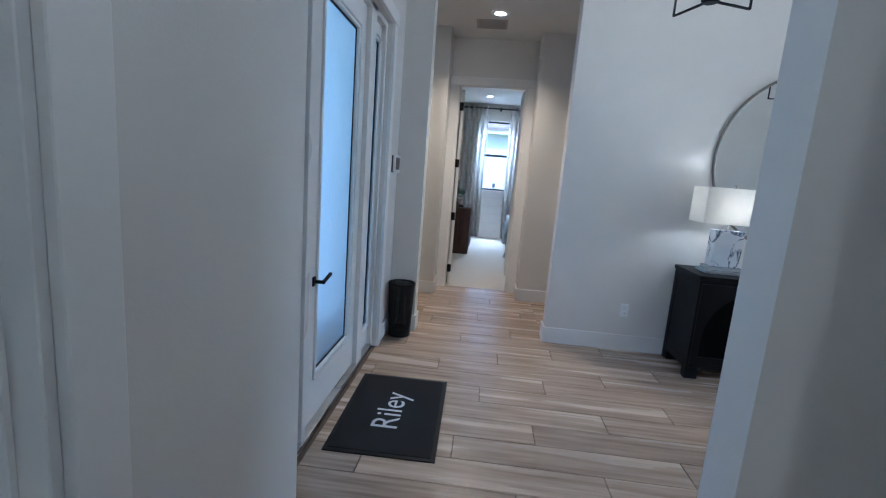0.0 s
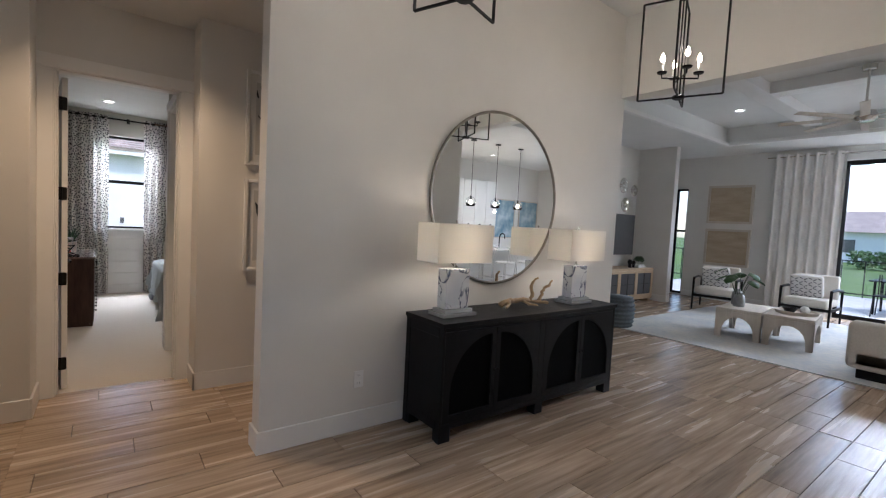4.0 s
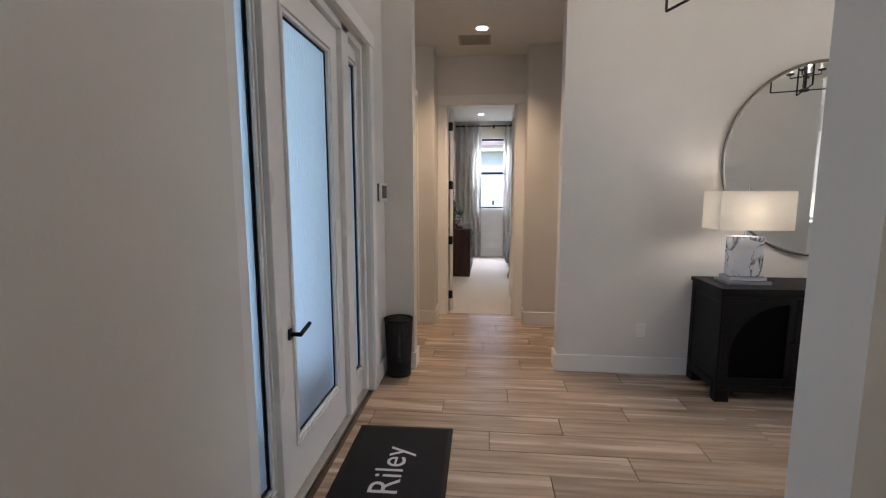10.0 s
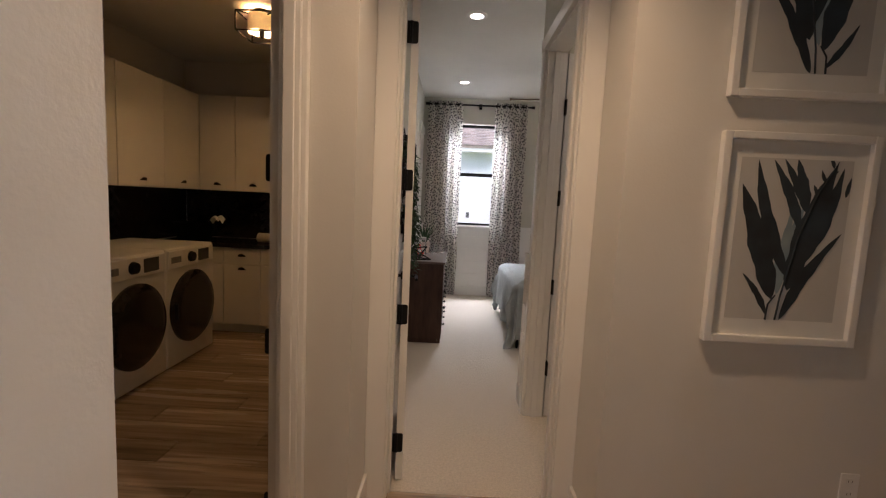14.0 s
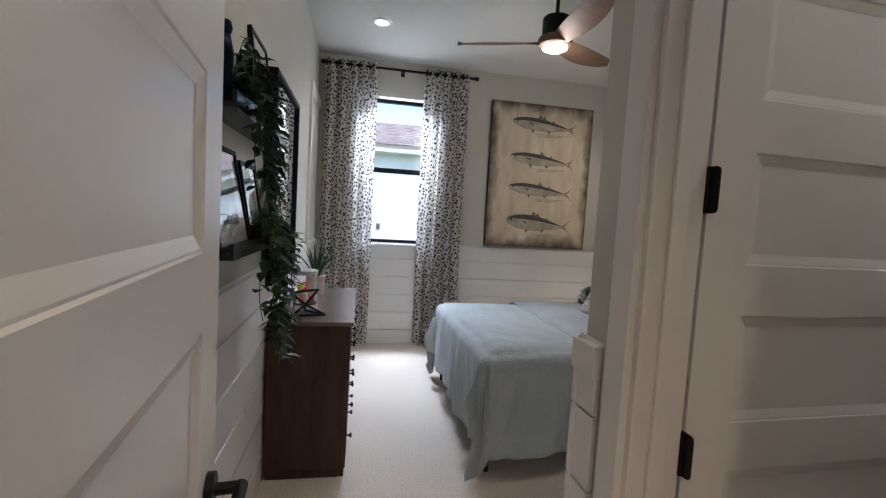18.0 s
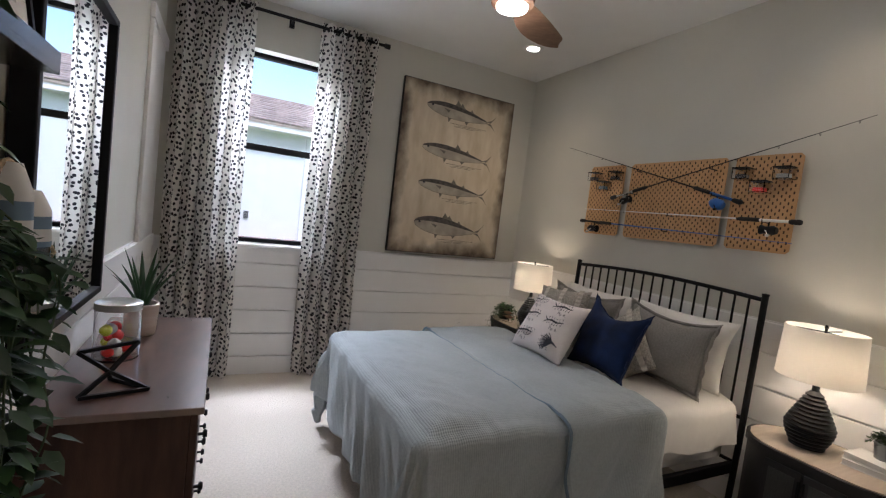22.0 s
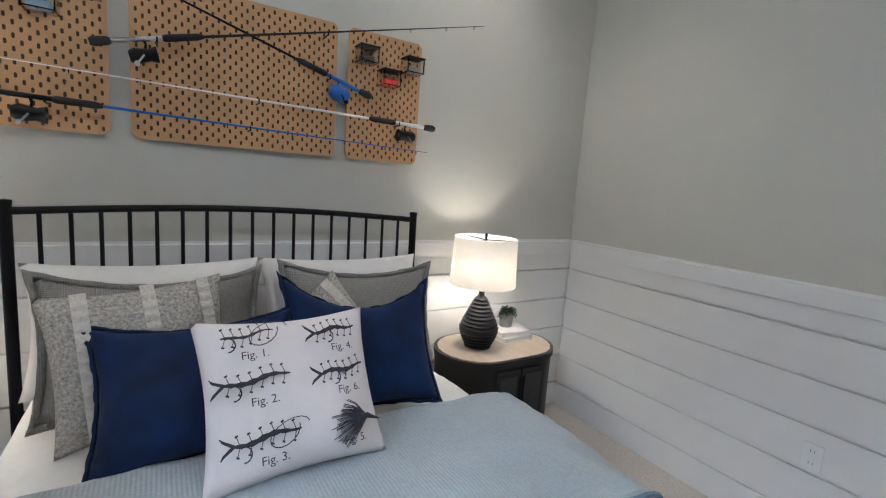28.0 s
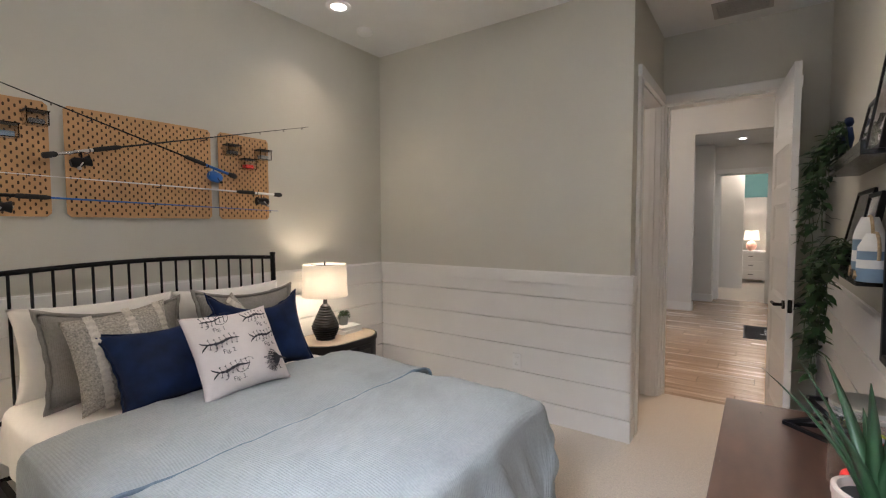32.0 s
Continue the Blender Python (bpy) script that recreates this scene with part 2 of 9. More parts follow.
def lathe(bm, prof, at=(0, 0, 0), seg=24, sx=1.0, sy=1.0):
    """A turned body: profile of (radius, height) about the z axis."""
    rings = []
    for r, z in prof:
        if r < 1e-5:
            rings.append([bm.verts.new((at[0], at[1], at[2] + z))])
        else:
            rings.append([bm.verts.new((at[0] + sx * r * math.cos(a), at[1] + sy * r * math.sin(a), at[2] + z)) for a in (2 * math.pi * k / seg for k in range(seg))])
    for a, b in zip(rings, rings[1:]):
        for k in range(seg):
            q = [a[k % len(a)], a[(k + 1) % len(a)], b[(k + 1) % len(b)], b[k % len(b)]]
            q = list(dict.fromkeys(q))
            if len(q) > 2:
                bm.faces.new(q)


def grid(bm, fn, nu, nv, close_u=False):
    """A sheet of nu by nv cells from fn(u, v), u and v in 0..1."""
    rows = [[bm.verts.new(fn(i / nu, j / nv)) for i in range(nu + (0 if close_u else 1))] for j in range(nv + 1)]
    w = len(rows[0])
    for j in range(nv):
        for i in range(nu):
            bm.faces.new((rows[j][i], rows[j][(i + 1) % w], rows[j + 1][(i + 1) % w], rows[j + 1][i]))
    return rows


def mesh_object(name, bm, mat, smooth=False):
    bmesh.ops.recalc_face_normals(bm, faces=bm.faces)
    me = bpy.data.meshes.new(name)
    bm.to_mesh(me)
    bm.free()
    for m in (mat if isinstance(mat, (list, tuple)) else [mat]):
        me.materials.append(m)
    if smooth:
        me.shade_smooth()
        if smooth != "all":
            me.set_sharp_from_angle(angle=radians(smooth if smooth is not True else 40))
    return new(name, me)


def thing(name, m, label, category, group="", kind=""):
    ob = new(name)
    ob.empty_display_size = 0.1
    ob.matrix_world = m if isinstance(m, Matrix) else Matrix.Translation(m)
    return tagged(ob, label, category, group, kind)


def part(name, bm, mat, parent, label="", smooth=False):
    ob = mesh_object(name, bm, mat, smooth)
    ob.parent = parent
    if label:
        ob["label"] = label
    return ob


def structure(name, bm, mat, label, category):
    return tagged(mesh_object(name, bm, mat), label, category, kind="structure")


def wall_boxes(axis, lo, hi, span, z0, z1, holes=()):
    """Boxes of a wall whose face runs along x (axis 'y') or y (axis 'x'), from lo to hi through its thickness; holes: (a, b, bottom, top)."""
    out = []

    def put(a, b, c, d):
        if b - a > 1e-4 and d - c > 1e-4:
            out.append(((a, lo, c), (b, hi, d)) if axis == "y" else ((lo, a, c), (hi, b, d)))
    at = span[0]
    for a, b, c, d in sorted(holes):
        put(at, a, z0, z1)
        put(a, b, z0, c)
        put(a, b, d, z1)
        at = b
    put(at, span[1], z0, z1)
    return out


def wall(name, axis, lo, hi, span, z1, holes=(), mat="paint", label="painted plaster wall", z0=0.0):
    return structure(name, slab(*wall_boxes(axis, lo, hi, span, z0, z1, holes)), M[mat], label, "wall")

# ---- large structure ----
HALL_Z, FOYER_Z, BED_Z, GREAT_Z = 2.97, 3.70, 3.00, 3.35
# hall towards the bedroom
wall("wall_bedroom_door", "y", 0.0, 0.12, (-0.42, 0.98), 3.1, [(-0.018, 0.798, 0.0, 2.45)])
wall("wall_vestibule_west", "y", -0.38, 0.0, (-0.42, -0.105), 3.1)
wall("wall_vestibule_east", "x", 0.885, 0.98, (-0.33, 0.0), 3.1)
wall("wall_pictures", "y", -0.33, -0.21, (0.98, 3.2), 3.1)
wall("wall_laundry_door", "x", -0.37, -0.30, (-1.55, -0.38), 3.1, [(-1.36, -0.41, 0.0, 2.44)])
wall("wall_pier_north", "y", -1.70, -1.55, (-0.50, -0.12), 3.7)
wall("wall_entry", "x", -0.50, -0.355, (-4.30, -1.70), 3.7, [(-3.84, -2.15, 0.0, 2.44)])
wall("wall_pier_south", "y", -4.45, -4.30, (-0.50, -0.10), 3.7)
wall("wall_south_hall_west", "x", -0.22, -0.10, (-5.62, -4.45), 3.1, [(-5.60, -5.06, 0.0, 2.44)])
wall("wall_south_vestibule_west", "y", -6.0, -5.62, (-0.42, -0.07), 3.1)
wall("wall_south_door", "y", -6.12, -6.0, (-0.42, 0.98), 3.1, [(0.0, 0.80, 0.0, 2.44)])
wall("wall_south_vestibule_east", "x", 0.86, 0.98, (-6.0, -5.62), 3.1)
wall("wall_south_corridor", "y", -5.74, -5.62, (0.98, 3.2), 3.1)
wall("wall_mirror", "y", -1.63, -1.48, (1.045, 4.68), 3.7)
wall("wall_foyer_south", "y", -4.52, -4.37, (1.06, 4.68), 3.7)
wall("wall_corridor_end_north", "x", 3.2, 3.32, (-1.48, -0.21), 3.1)
wall("wall_corridor_end_south", "x", 3.2, 3.32, (-5.74, -4.52), 3.1)
structure("header_north", slab(((-0.12, -1.63, HALL_Z), (1.045, -1.48, FOYER_Z))), M["paint"], "painted header above the hall opening", "wall")
structure("header_south", slab(((-0.10, -4.52, HALL_Z), (1.06, -4.37, FOYER_Z))), M["paint"], "painted header above the hall opening", "wall")
structure("header_great_room", slab(((4.62, -4.37, 2.87), (4.80, -1.63, FOYER_Z))), M["paint"], "deep painted header between foyer and great room", "wall")
structure("ceiling_hall", slab(((-0.30, -1.48, HALL_Z), (3.2, 0.0, HALL_Z + 0.12))), M["ceiling"], "flat white hall ceiling", "ceiling")
structure("ceiling_south_hall", slab(((-0.30, -6.0, HALL_Z), (3.2, -4.52, HALL_Z + 0.12))), M["ceiling"], "flat white hall ceiling", "ceiling")
structure("ceiling_foyer", slab(((-0.36, -4.37, FOYER_Z), (4.62, -1.63, FOYER_Z + 0.12))), M["ceiling"], "high white foyer ceiling", "ceiling")
# bedroom
EAST, NORTH, WEST, CLOSET, SIDE = 3.035, 4.95, -0.25, 1.17, 0.817
wall("wall_bedroom_west", "x", WEST - 0.12, WEST, (0.12, NORTH), 3.1, mat="bed_paint", label="grey painted bedroom wall")
wall("wall_bedroom_north", "y", NORTH, NORTH + 0.18, (WEST - 0.12, EAST + 0.12), 3.1, [(0.20, 0.97, 1.09, 2.63)], "bed_paint", "grey painted bedroom wall with a window")
wall("wall_bedroom_east", "x", EAST, EAST + 0.12, (0.12, NORTH), 3.1, mat="bed_paint", label="grey painted bedroom wall")
wall("wall_closet_front", "y", CLOSET - 0.12, CLOSET, (SIDE, EAST), 3.1, mat="bed_paint", label="grey painted wall beside the closet")
wall("wall_closet_side", "x", SIDE, SIDE + 0.12, (0.12, CLOSET - 0.12), 3.1, [(0.17, 0.962, 0.0, 2.44)], "bed_paint", "grey painted wall with the closet doorway")
structure("wall_bedroom_south", slab(((WEST, 0.12, 2.53), (SIDE, 0.124, 3.1)), ((WEST, 0.12, 0.0), (-0.09, 0.124, 2.53))), M["bed_paint"], "grey painted wall round the bedroom door", "wall")
structure("ceiling_bedroom", slab(((WEST, 0.124, BED_Z), (EAST, NORTH, BED_Z + 0.1))), M["ceiling"], "flat white bedroom ceiling", "ceiling")
structure("carpet_floor", slab(((WEST, 0.06, -0.05), (EAST, NORTH, 0.0))), M["carpet"], "beige cut-pile carpet across the bedroom floor", "carpet")
# laundry
wall("wall_laundry_west", "x", -2.85, -2.75, (-1.7, 3.1), 2.9, mat="paint")
wall("wall_laundry_north", "y", 3.0, 3.1, (-2.75, -0.44), 2.9, mat="paint")
wall("wall_laundry_south", "y", -1.7, -1.6, (-2.75, -0.50), 2.9, mat="paint")
structure("ceiling_laundry", slab(((-2.85, -1.7, 2.84), (-0.38, 3.1, 3.0))), M["ceiling"], "white laundry ceiling", "ceiling")
# great room and kitchen
wall("wall_great_north", "y", 1.25, 1.40, (4.53, 11.95), 3.8, label="painted wall behind the television")
wall("wall_great_west", "x", 4.53, 4.68, (-1.48, 1.25), 3.8)
wall("wall_great_pier", "x", 10.02, 10.17, (0.41, 1.25), 3.8, label="painted pier beside the media cabinet")
wall("wall_great_east", "x", 11.75, 11.95, (-9.05, 1.25), 3.8, [(-6.6, -2.0, 0.0, 3.08), (0.90, 1.21, 0.02, 2.62), (-8.4, -7.2, 1.0, 2.3)])
wall("wall_kitchen_south", "y", -9.2, -9.05, (4.5, 11.95), 3.8)
wall("wall_kitchen_west", "x", 4.53, 4.68, (-9.05, -4.52), 3.8)
structure("ceiling_great", slab(((4.68, -0.42, GREAT_Z), (11.75, 1.25, 3.8)), ((4.68, -9.05, GREAT_Z), (11.75, -5.0, 3.8)),
                               ((4.80, -5.0, GREAT_Z), (5.30, -0.42, 3.8)), ((10.3, -5.0, GREAT_Z), (11.75, -0.42, 3.8)), ((5.30, -5.0, 3.66), (10.3, -0.42, 3.76))),
          M["ceiling"], "white great room ceiling with a recessed tray", "ceiling")
structure("tray_moulding", slab(((5.30, -0.50, 3.29), (10.3, -0.42, 3.36)), ((10.22, -4.97, 3.29), (10.3, -0.50, 3.36)), ((5.30, -4.97, 3.29), (5.38, -0.50, 3.36)),
                               ((5.38, -1.95, 3.50), (10.22, -1.70, 3.66)), ((5.38, -3.75, 3.50), (10.22, -3.50, 3.66)), ((7.7, -3.50, 3.50), (7.95, -1.95, 3.66)), bevel=0.012), M["trim"], "white moulding and beams of the ceiling tray", "trim")
# rooms seen only through doorways
wall("wall_south_room_west", "x", -1.30, -1.18, (-10.5, -6.12), 2.9, label="painted wall of the far bedroom")
wall("wall_south_room_east", "x", 1.32, 1.44, (-10.5, -6.12), 2.9, label="painted wall of the far bedroom")
wall("wall_south_room_end", "y", -10.5, -10.38, (-1.18, 1.32), 2.9, label="painted wall of the far bedroom")
wall("wall_south_room_corner", "y", -8.2, -8.1, (0.44, 1.32), 2.85, label="painted corner of the far bedroom")
structure("ceiling_south_room", slab(((-1.30, -10.5, 2.85), (1.44, -6.12, 2.95))), M["ceiling"], "white ceiling of the far bedroom", "ceiling")
structure("carpet_south_room", slab(((-1.18, -10.38, -0.05), (1.32, -6.06, 0.0))), M["carpet"], "beige carpet of the far bedroom", "carpet")
structure("ceiling_closet", slab(((SIDE + 0.12, 0.12, 2.75), (EAST, CLOSET - 0.12, 2.85))), M["ceiling"], "white closet ceiling", "ceiling")
structure("wall_south_closet", slab(((-0.9, -5.8, 0), (-0.85, -4.9, 2.6))), M["paint"], "painted wall of a side room", "wall")
structure("floor_base", slab(((-3.0, -13.2, -0.20), (12.0, 0.058, -0.008)), ((-3.0, 0.058, -0.20), (-0.44, 3.2, -0.008)), ((4.5, 0.058, -0.20), (12.0, 1.5, -0.008))),
          M["grout"], "grey-brown grout bed under the floor tiles", "floor")
# unseen slabs added to keep the sky out above the rooms
structure("sky_block", slab(((-3.2, -13.3, 3.90), (12.1, 3.3, 4.0)), ((-0.6, 3.3, 3.90), (3.3, 5.2, 4.0)), ((-3.0, -13.2, 3.0), (-2.86, 3.2, 3.9)),
                           ((-0.44, NORTH, 3.1), (3.16, NORTH + 0.18, 3.9)), ((3.16, 0.0, 3.1), (3.30, 5.13, 3.9)), ((-0.60, 3.1, 0.0), (-0.44, 5.13, 3.9)), ((-2.86, 3.1, 2.9), (-0.44, 3.2, 3.9))), M["paint"], "unseen slabs that block the sky above the rooms", "roof")

# ---- doors, casings, baseboards ----


def casing(name, axis, face, out, a, b, top, width=0.09, thick=0.022, label="white flat door casing"):
    """Flat trim round an opening on one face of a wall. out: +1 or -1, the way that the face looks."""
    lo, hi = sorted((face, face + out * thick))
    lo2, hi2 = sorted((face, face + out * (thick + 0.006)))
    bits = [((a - width, 0.0), (a, top), lo, hi), ((b, 0.0), (b + width, top), lo, hi), ((a - width - 0.012, top), (b + width + 0.012, top + width), lo2, hi2)]
    ob = thing(name, (0, 0, 0), label, "trim", kind="structure")
    for (p, z0), (q, z1), u, v in bits:
        bm = slab(((p, u, z0), (q, v, z1)) if axis == "y" else ((u, p, z0), (v, q, z1)), bevel=0.004)
        part("casing_board", bm, M["trim"], ob)
    return ob


def jamb(name, axis, lo, hi, a, b, top, label="white door jamb with stop"):
    t = 0.018
    mid = (lo + hi) / 2
    bits = [((a - 0.001, lo - 0.003), (a + t, hi + 0.003), 0, top), ((b - t, lo - 0.003), (b + 0.001, hi + 0.003), 0, top), ((a + t, lo - 0.003), (b - t, hi + 0.003), top - t, top + 0.001),
            ((a + t, mid - 0.02), (a + t + 0.012, mid + 0.02), 0, top - t), ((b - t - 0.012, mid - 0.02), (b - t, mid + 0.02), 0, top - t)]
    ob = thing(name, (0, 0, 0), label, "door jamb", kind="structure")
    for i, ((p, u), (q, v), z0, z1) in enumerate(bits):
        part(("jamb_board", "jamb_board", "head_board", "door_stop", "door_stop")[i], slab(((p, u, z0) if axis == "y" else (u, p, z0), (q, v, z1) if axis == "y" else (v, q, z1)), bevel=0.002, seg=1), M["trim"], ob)
    return ob


jamb("jamb_bedroom", "y", 0.0, 0.12, -0.018, 0.798, 2.45)
casing("casing_bedroom_hall", "y", 0.0, -1, -0.010, 0.790, 2.442, width=0.095)
casing("casing_bedroom_room", "y", 0.124, 1, -0.010, 0.790, 2.442, width=0.075)
jamb("jamb_laundry", "x", -0.37, -0.30, -1.36, -0.41, 2.44)
casing("casing_laundry", "x", -0.30, 1, -1.36, -0.41, 2.44, width=0.07)
jamb("jamb_closet", "x", SIDE, SIDE + 0.12, 0.17, 0.962, 2.44)
casing("casing_closet", "x", SIDE, -1, 0.17, 0.962, 2.44, width=0.08)
jamb("jamb_south", "y", -6.12, -6.0, 0.0, 0.80, 2.44)
casing("casing_south", "y", -6.0, 1, 0.0, 0.80, 2.44)
jamb("jamb_side_room", "x", -0.22, -0.10, -5.60, -5.06, 2.44)
casing("casing_side_room", "x", -0.10, 1, -5.60, -5.06, 2.44)


def baseboard(name, runs, height=0.14, label="white painted baseboard"):
    """runs: (axis, face, out, from, to)."""
    ob = thing(name, (0, 0, 0), label, "baseboard", kind="structure")
    for axis, face, out, a, b in runs:
        lo, hi = sorted((face, face + out * 0.016))
        part("board", slab(((a, lo, 0.0), (b, hi, height)) if axis == "y" else ((lo, a, 0.0), (hi, b, height)), bevel=0.004), M["trim"], ob)
    return ob


baseboard("baseboard_hall", [("y", -0.38, -1, -0.30, -0.105), ("x", -0.105, 1, -0.396, -0.022), ("x", 0.885, -1, -0.346, -0.022), ("y", -0.33, -1, 0.869, 3.2),
                             ("y", -1.48, 1, 1.045, 3.2), ("x", -0.30, 1, -1.55, -1.50), ("x", -0.30, 1, -0.43, -0.38), ("y", -1.70, -1, -0.355, -0.104), ("x", -0.12, 1, -1.70, -1.534)])
baseboard("baseboard_foyer", [("y", -1.63, -1, 1.029, 4.696), ("x", 1.045, -1, -1.63, -1.464), ("x", -0.355, 1, -2.06, -1.70), ("x", -0.355, 1, -4.30, -3.94),
                              ("y", -4.37, 1, 1.044, 4.696), ("x", 1.06, -1, -4.536, -4.37), ("x", 4.68, 1, -1.63, -1.48), ("y", -4.30, 1, -0.355, -0.084), ("x", -0.10, 1, -4.97, -4.30)])
baseboard("baseboard_great_room", [("y", 1.25, -1, 4.68, 10.004), ("x", 4.68, 1, -1.48, 1.25), ("x", 10.02, -1, 0.394, 1.25), ("y", 0.41, -1, 10.02, 10.17), ("x", 11.75, -1, -2.0, 0.88)])
baseboard("baseboard_south", [("y", -5.62, 1, -0.30, -0.054), ("x", -0.07, 1, -5.98, -5.62), ("x", 0.86, -1, -5.98, -5.62), ("y", -5.62, 1, 0.844, 3.2), ("x", 1.32, -1, -10.38, -6.12), ("y", -10.38, 1, -1.18, 1.32)])


def panel_door(name, m, width, height, panels, label, handle_side=1, thick=0.035, hinge_z=(0.21, 0.88, 1.54, 2.22), lever=True, pin=1):
    """A door leaf from its hinge at x=0 towards +x, with recessed panels in both faces. m: the hinge's pose."""
    ob = thing(name, m, label, "door")
    st, rail = 0.115, 0.115
    bm = bmesh.new()
    box(bm, (0, -thick / 2, 0.008), (st, thick / 2, height))
    box(bm, (width - st, -thick / 2, 0.008), (width, thick / 2, height))
    cell, low = 0.365 - rail, 0.245
    for i in range(panels + 1):
        z0 = 0.008 if i == 0 else low + i * 0.365 - rail
        z1 = low if i == 0 else (height if i == panels else z0 + rail)
        box(bm, (st, -thick / 2, z0), (width - st, thick / 2, z1))
    part("leaf", bm, M["door"], ob)
    for i in range(panels):
        z0 = low + i * 0.365
        bm = bmesh.new()
        box(bm, (st - 0.002, -thick / 2 + 0.009, z0 - 0.002), (width - st + 0.002, thick / 2 - 0.009, z0 + cell + 0.002))
        # sloped sticking with a small step, mitred round the panel
        for s in (-1, 1):
            rings = []
            for inset, back in ((0.0, 0.0), (0.003, 0.003), (0.006, 0.003), (0.026, 0.0085)):
                y = s * (thick / 2 - back)
                rings.append([bm.verts.new(p) for p in ((st + inset, y, z0 + inset), (width - st - inset, y, z0 + inset), (width - st - inset, y, z0 + cell - inset), (st + inset, y, z0 + cell - inset))])
            for a, b in zip(rings, rings[1:]):
                for i in range(4):
                    bm.faces.new((a[i], a[(i + 1) % 4], b[(i + 1) % 4], b[i]))
        part("panel", bm, M["door"], ob)
    for z in hinge_z:
        h = bmesh.new()
        y = pin * (thick / 2 + 0.001)
        tube(h, [(-0.005, y, z - 0.05), (-0.005, y, z + 0.05)], 0.0065, 12)
        hinge = part("hinge", h, M["black"], ob, "black butt hinge", smooth=True)
        for a, b in ((y, y - pin * 0.033), (y, y + pin * 0.028)):
            pl = bmesh.new()
            q, r = (1 if b > a else -1), 0.011
            edge = [(a, z - 0.05)] + [(b - q * r + q * r * math.sin(k * math.pi / 10), z - 0.05 + r - r * math.cos(k * math.pi / 10)) for k in range(6)]
            edge += [(b - q * r + q * r * math.cos(k * math.pi / 10), z + 0.05 - r + r * math.sin(k * math.pi / 10)) for k in range(6)] + [(a, z + 0.05)]
            f0, f1 = [pl.verts.new((-0.004, u, v)) for u, v in edge], [pl.verts.new((-0.0005, u, v)) for u, v in edge]
            pl.faces.new(f0)
            pl.faces.new(f1[::-1])
            for i in range(len(edge)):
                pl.faces.new((f0[i], f0[(i + 1) % len(edge)], f1[(i + 1) % len(edge)], f1[i]))
            part("hinge_plate", pl, M["black"], hinge)
    if lever:
        for s in (-1, 1):
            h = bmesh.new()
            y = s * thick / 2
            tube(h, [(width - 0.065, y, 0.96), (width - 0.065, y + s * 0.012, 0.96)], 0.027, 20)
            tube(h, [(width - 0.065, y + s * 0.012, 0.96), (width - 0.065, y + s * 0.05, 0.96)], 0.010, 12)
            tube(h, [(width - 0.060, y + s * 0.05, 0.96), (width - 0.185, y + s * 0.05, 0.957)], [0.0105, 0.0085], 12)
            part("lever_handle", h, M["black"], ob, "black lever handle", smooth=True)
        part("latch_plate", slab(((width - 0.0005, -0.012, 0.92), (width + 0.002, 0.012, 1.0))), M["black"], ob)
    return ob


# bedroom door, swung open towards the bedroom's west wall
panel_door("door_1", pose(0.044, 0.145, 0, 0, 0, 96), 0.740, 2.415, 6, "white six-panel bedroom door standing open", thick=0.036)
# closet door, swung into the closet
panel_door("door_2", pose(0.948, 0.962, 0, 0, 0, 2), 0.785, 2.415, 6, "white multi-panel closet door standing open", lever=False, hinge_z=(0.35, 0.91, 1.50, 2.08), pin=-1)
panel_door("door_3", pose(0.79, -6.14, 0, 0, 0, -80), 0.76, 2.415, 6, "white panel door to the far bedroom, open")
panel_door("door_4", pose(-0.394, -0.365, 0, 0, 0, 90), 0.80, 2.415, 6, "white panel laundry door, open into the laundry")


def shiplap(name, axis, face, out, a, b, cap=1.11, label="white shiplap wainscot boards with a cap rail", skip=None):
    """Horizontal boards with shadow gaps, a cap rail and a base board, on a wall."""
    ob = thing(name, (0, 0, 0), label, "wainscot", kind="structure")
    zs = [(0.0, 0.148), (0.157, 0.343), (0.352, 0.538), (0.547, 0.733), (0.742, 0.928), (0.937, 1.03), (1.03, cap)]
    for i, (z0, z1) in enumerate(zs):
        t = 0.018 if i not in (0, 6) else (0.022 if i == 0 else 0.026)
        spans = [(a, b)]
        if skip:
            spans = [(a, skip[0]), (skip[1], b)]
        for p, q in spans:
            lo, hi = sorted((face, face + out * t))
            lo2, hi2 = sorted((face, face + out * 0.003))
            bm = slab(((p, lo, z0), (q, hi, z1)) if axis == "y" else ((lo, p, z0), (hi, q, z1)), bevel=0.0025)
            box(bm, (p, lo2, z1 - 0.002) if axis == "y" else (lo2, p, z1 - 0.002), (q, hi2, z1 + 0.010) if axis == "y" else (hi2, q, z1 + 0.010))
            part("board", bm, M["trim"], ob)
    return ob


shiplap("wainscot_north", "y", NORTH, -1, WEST, EAST, cap=1.09)
shiplap("wainscot_east", "x", EAST, -1, CLOSET, NORTH - 0.027)
shiplap("wainscot_closet", "y", CLOSET, 1, SIDE - 0.022, EAST - 0.027)
shiplap("wainscot_corner", "x", SIDE, -1, CLOSET - 0.088, CLOSET + 0.027)
shiplap("wainscot_west", "x", WEST, 1, 0.13, NORTH - 0.027)

# ---- entry door with sidelights ----


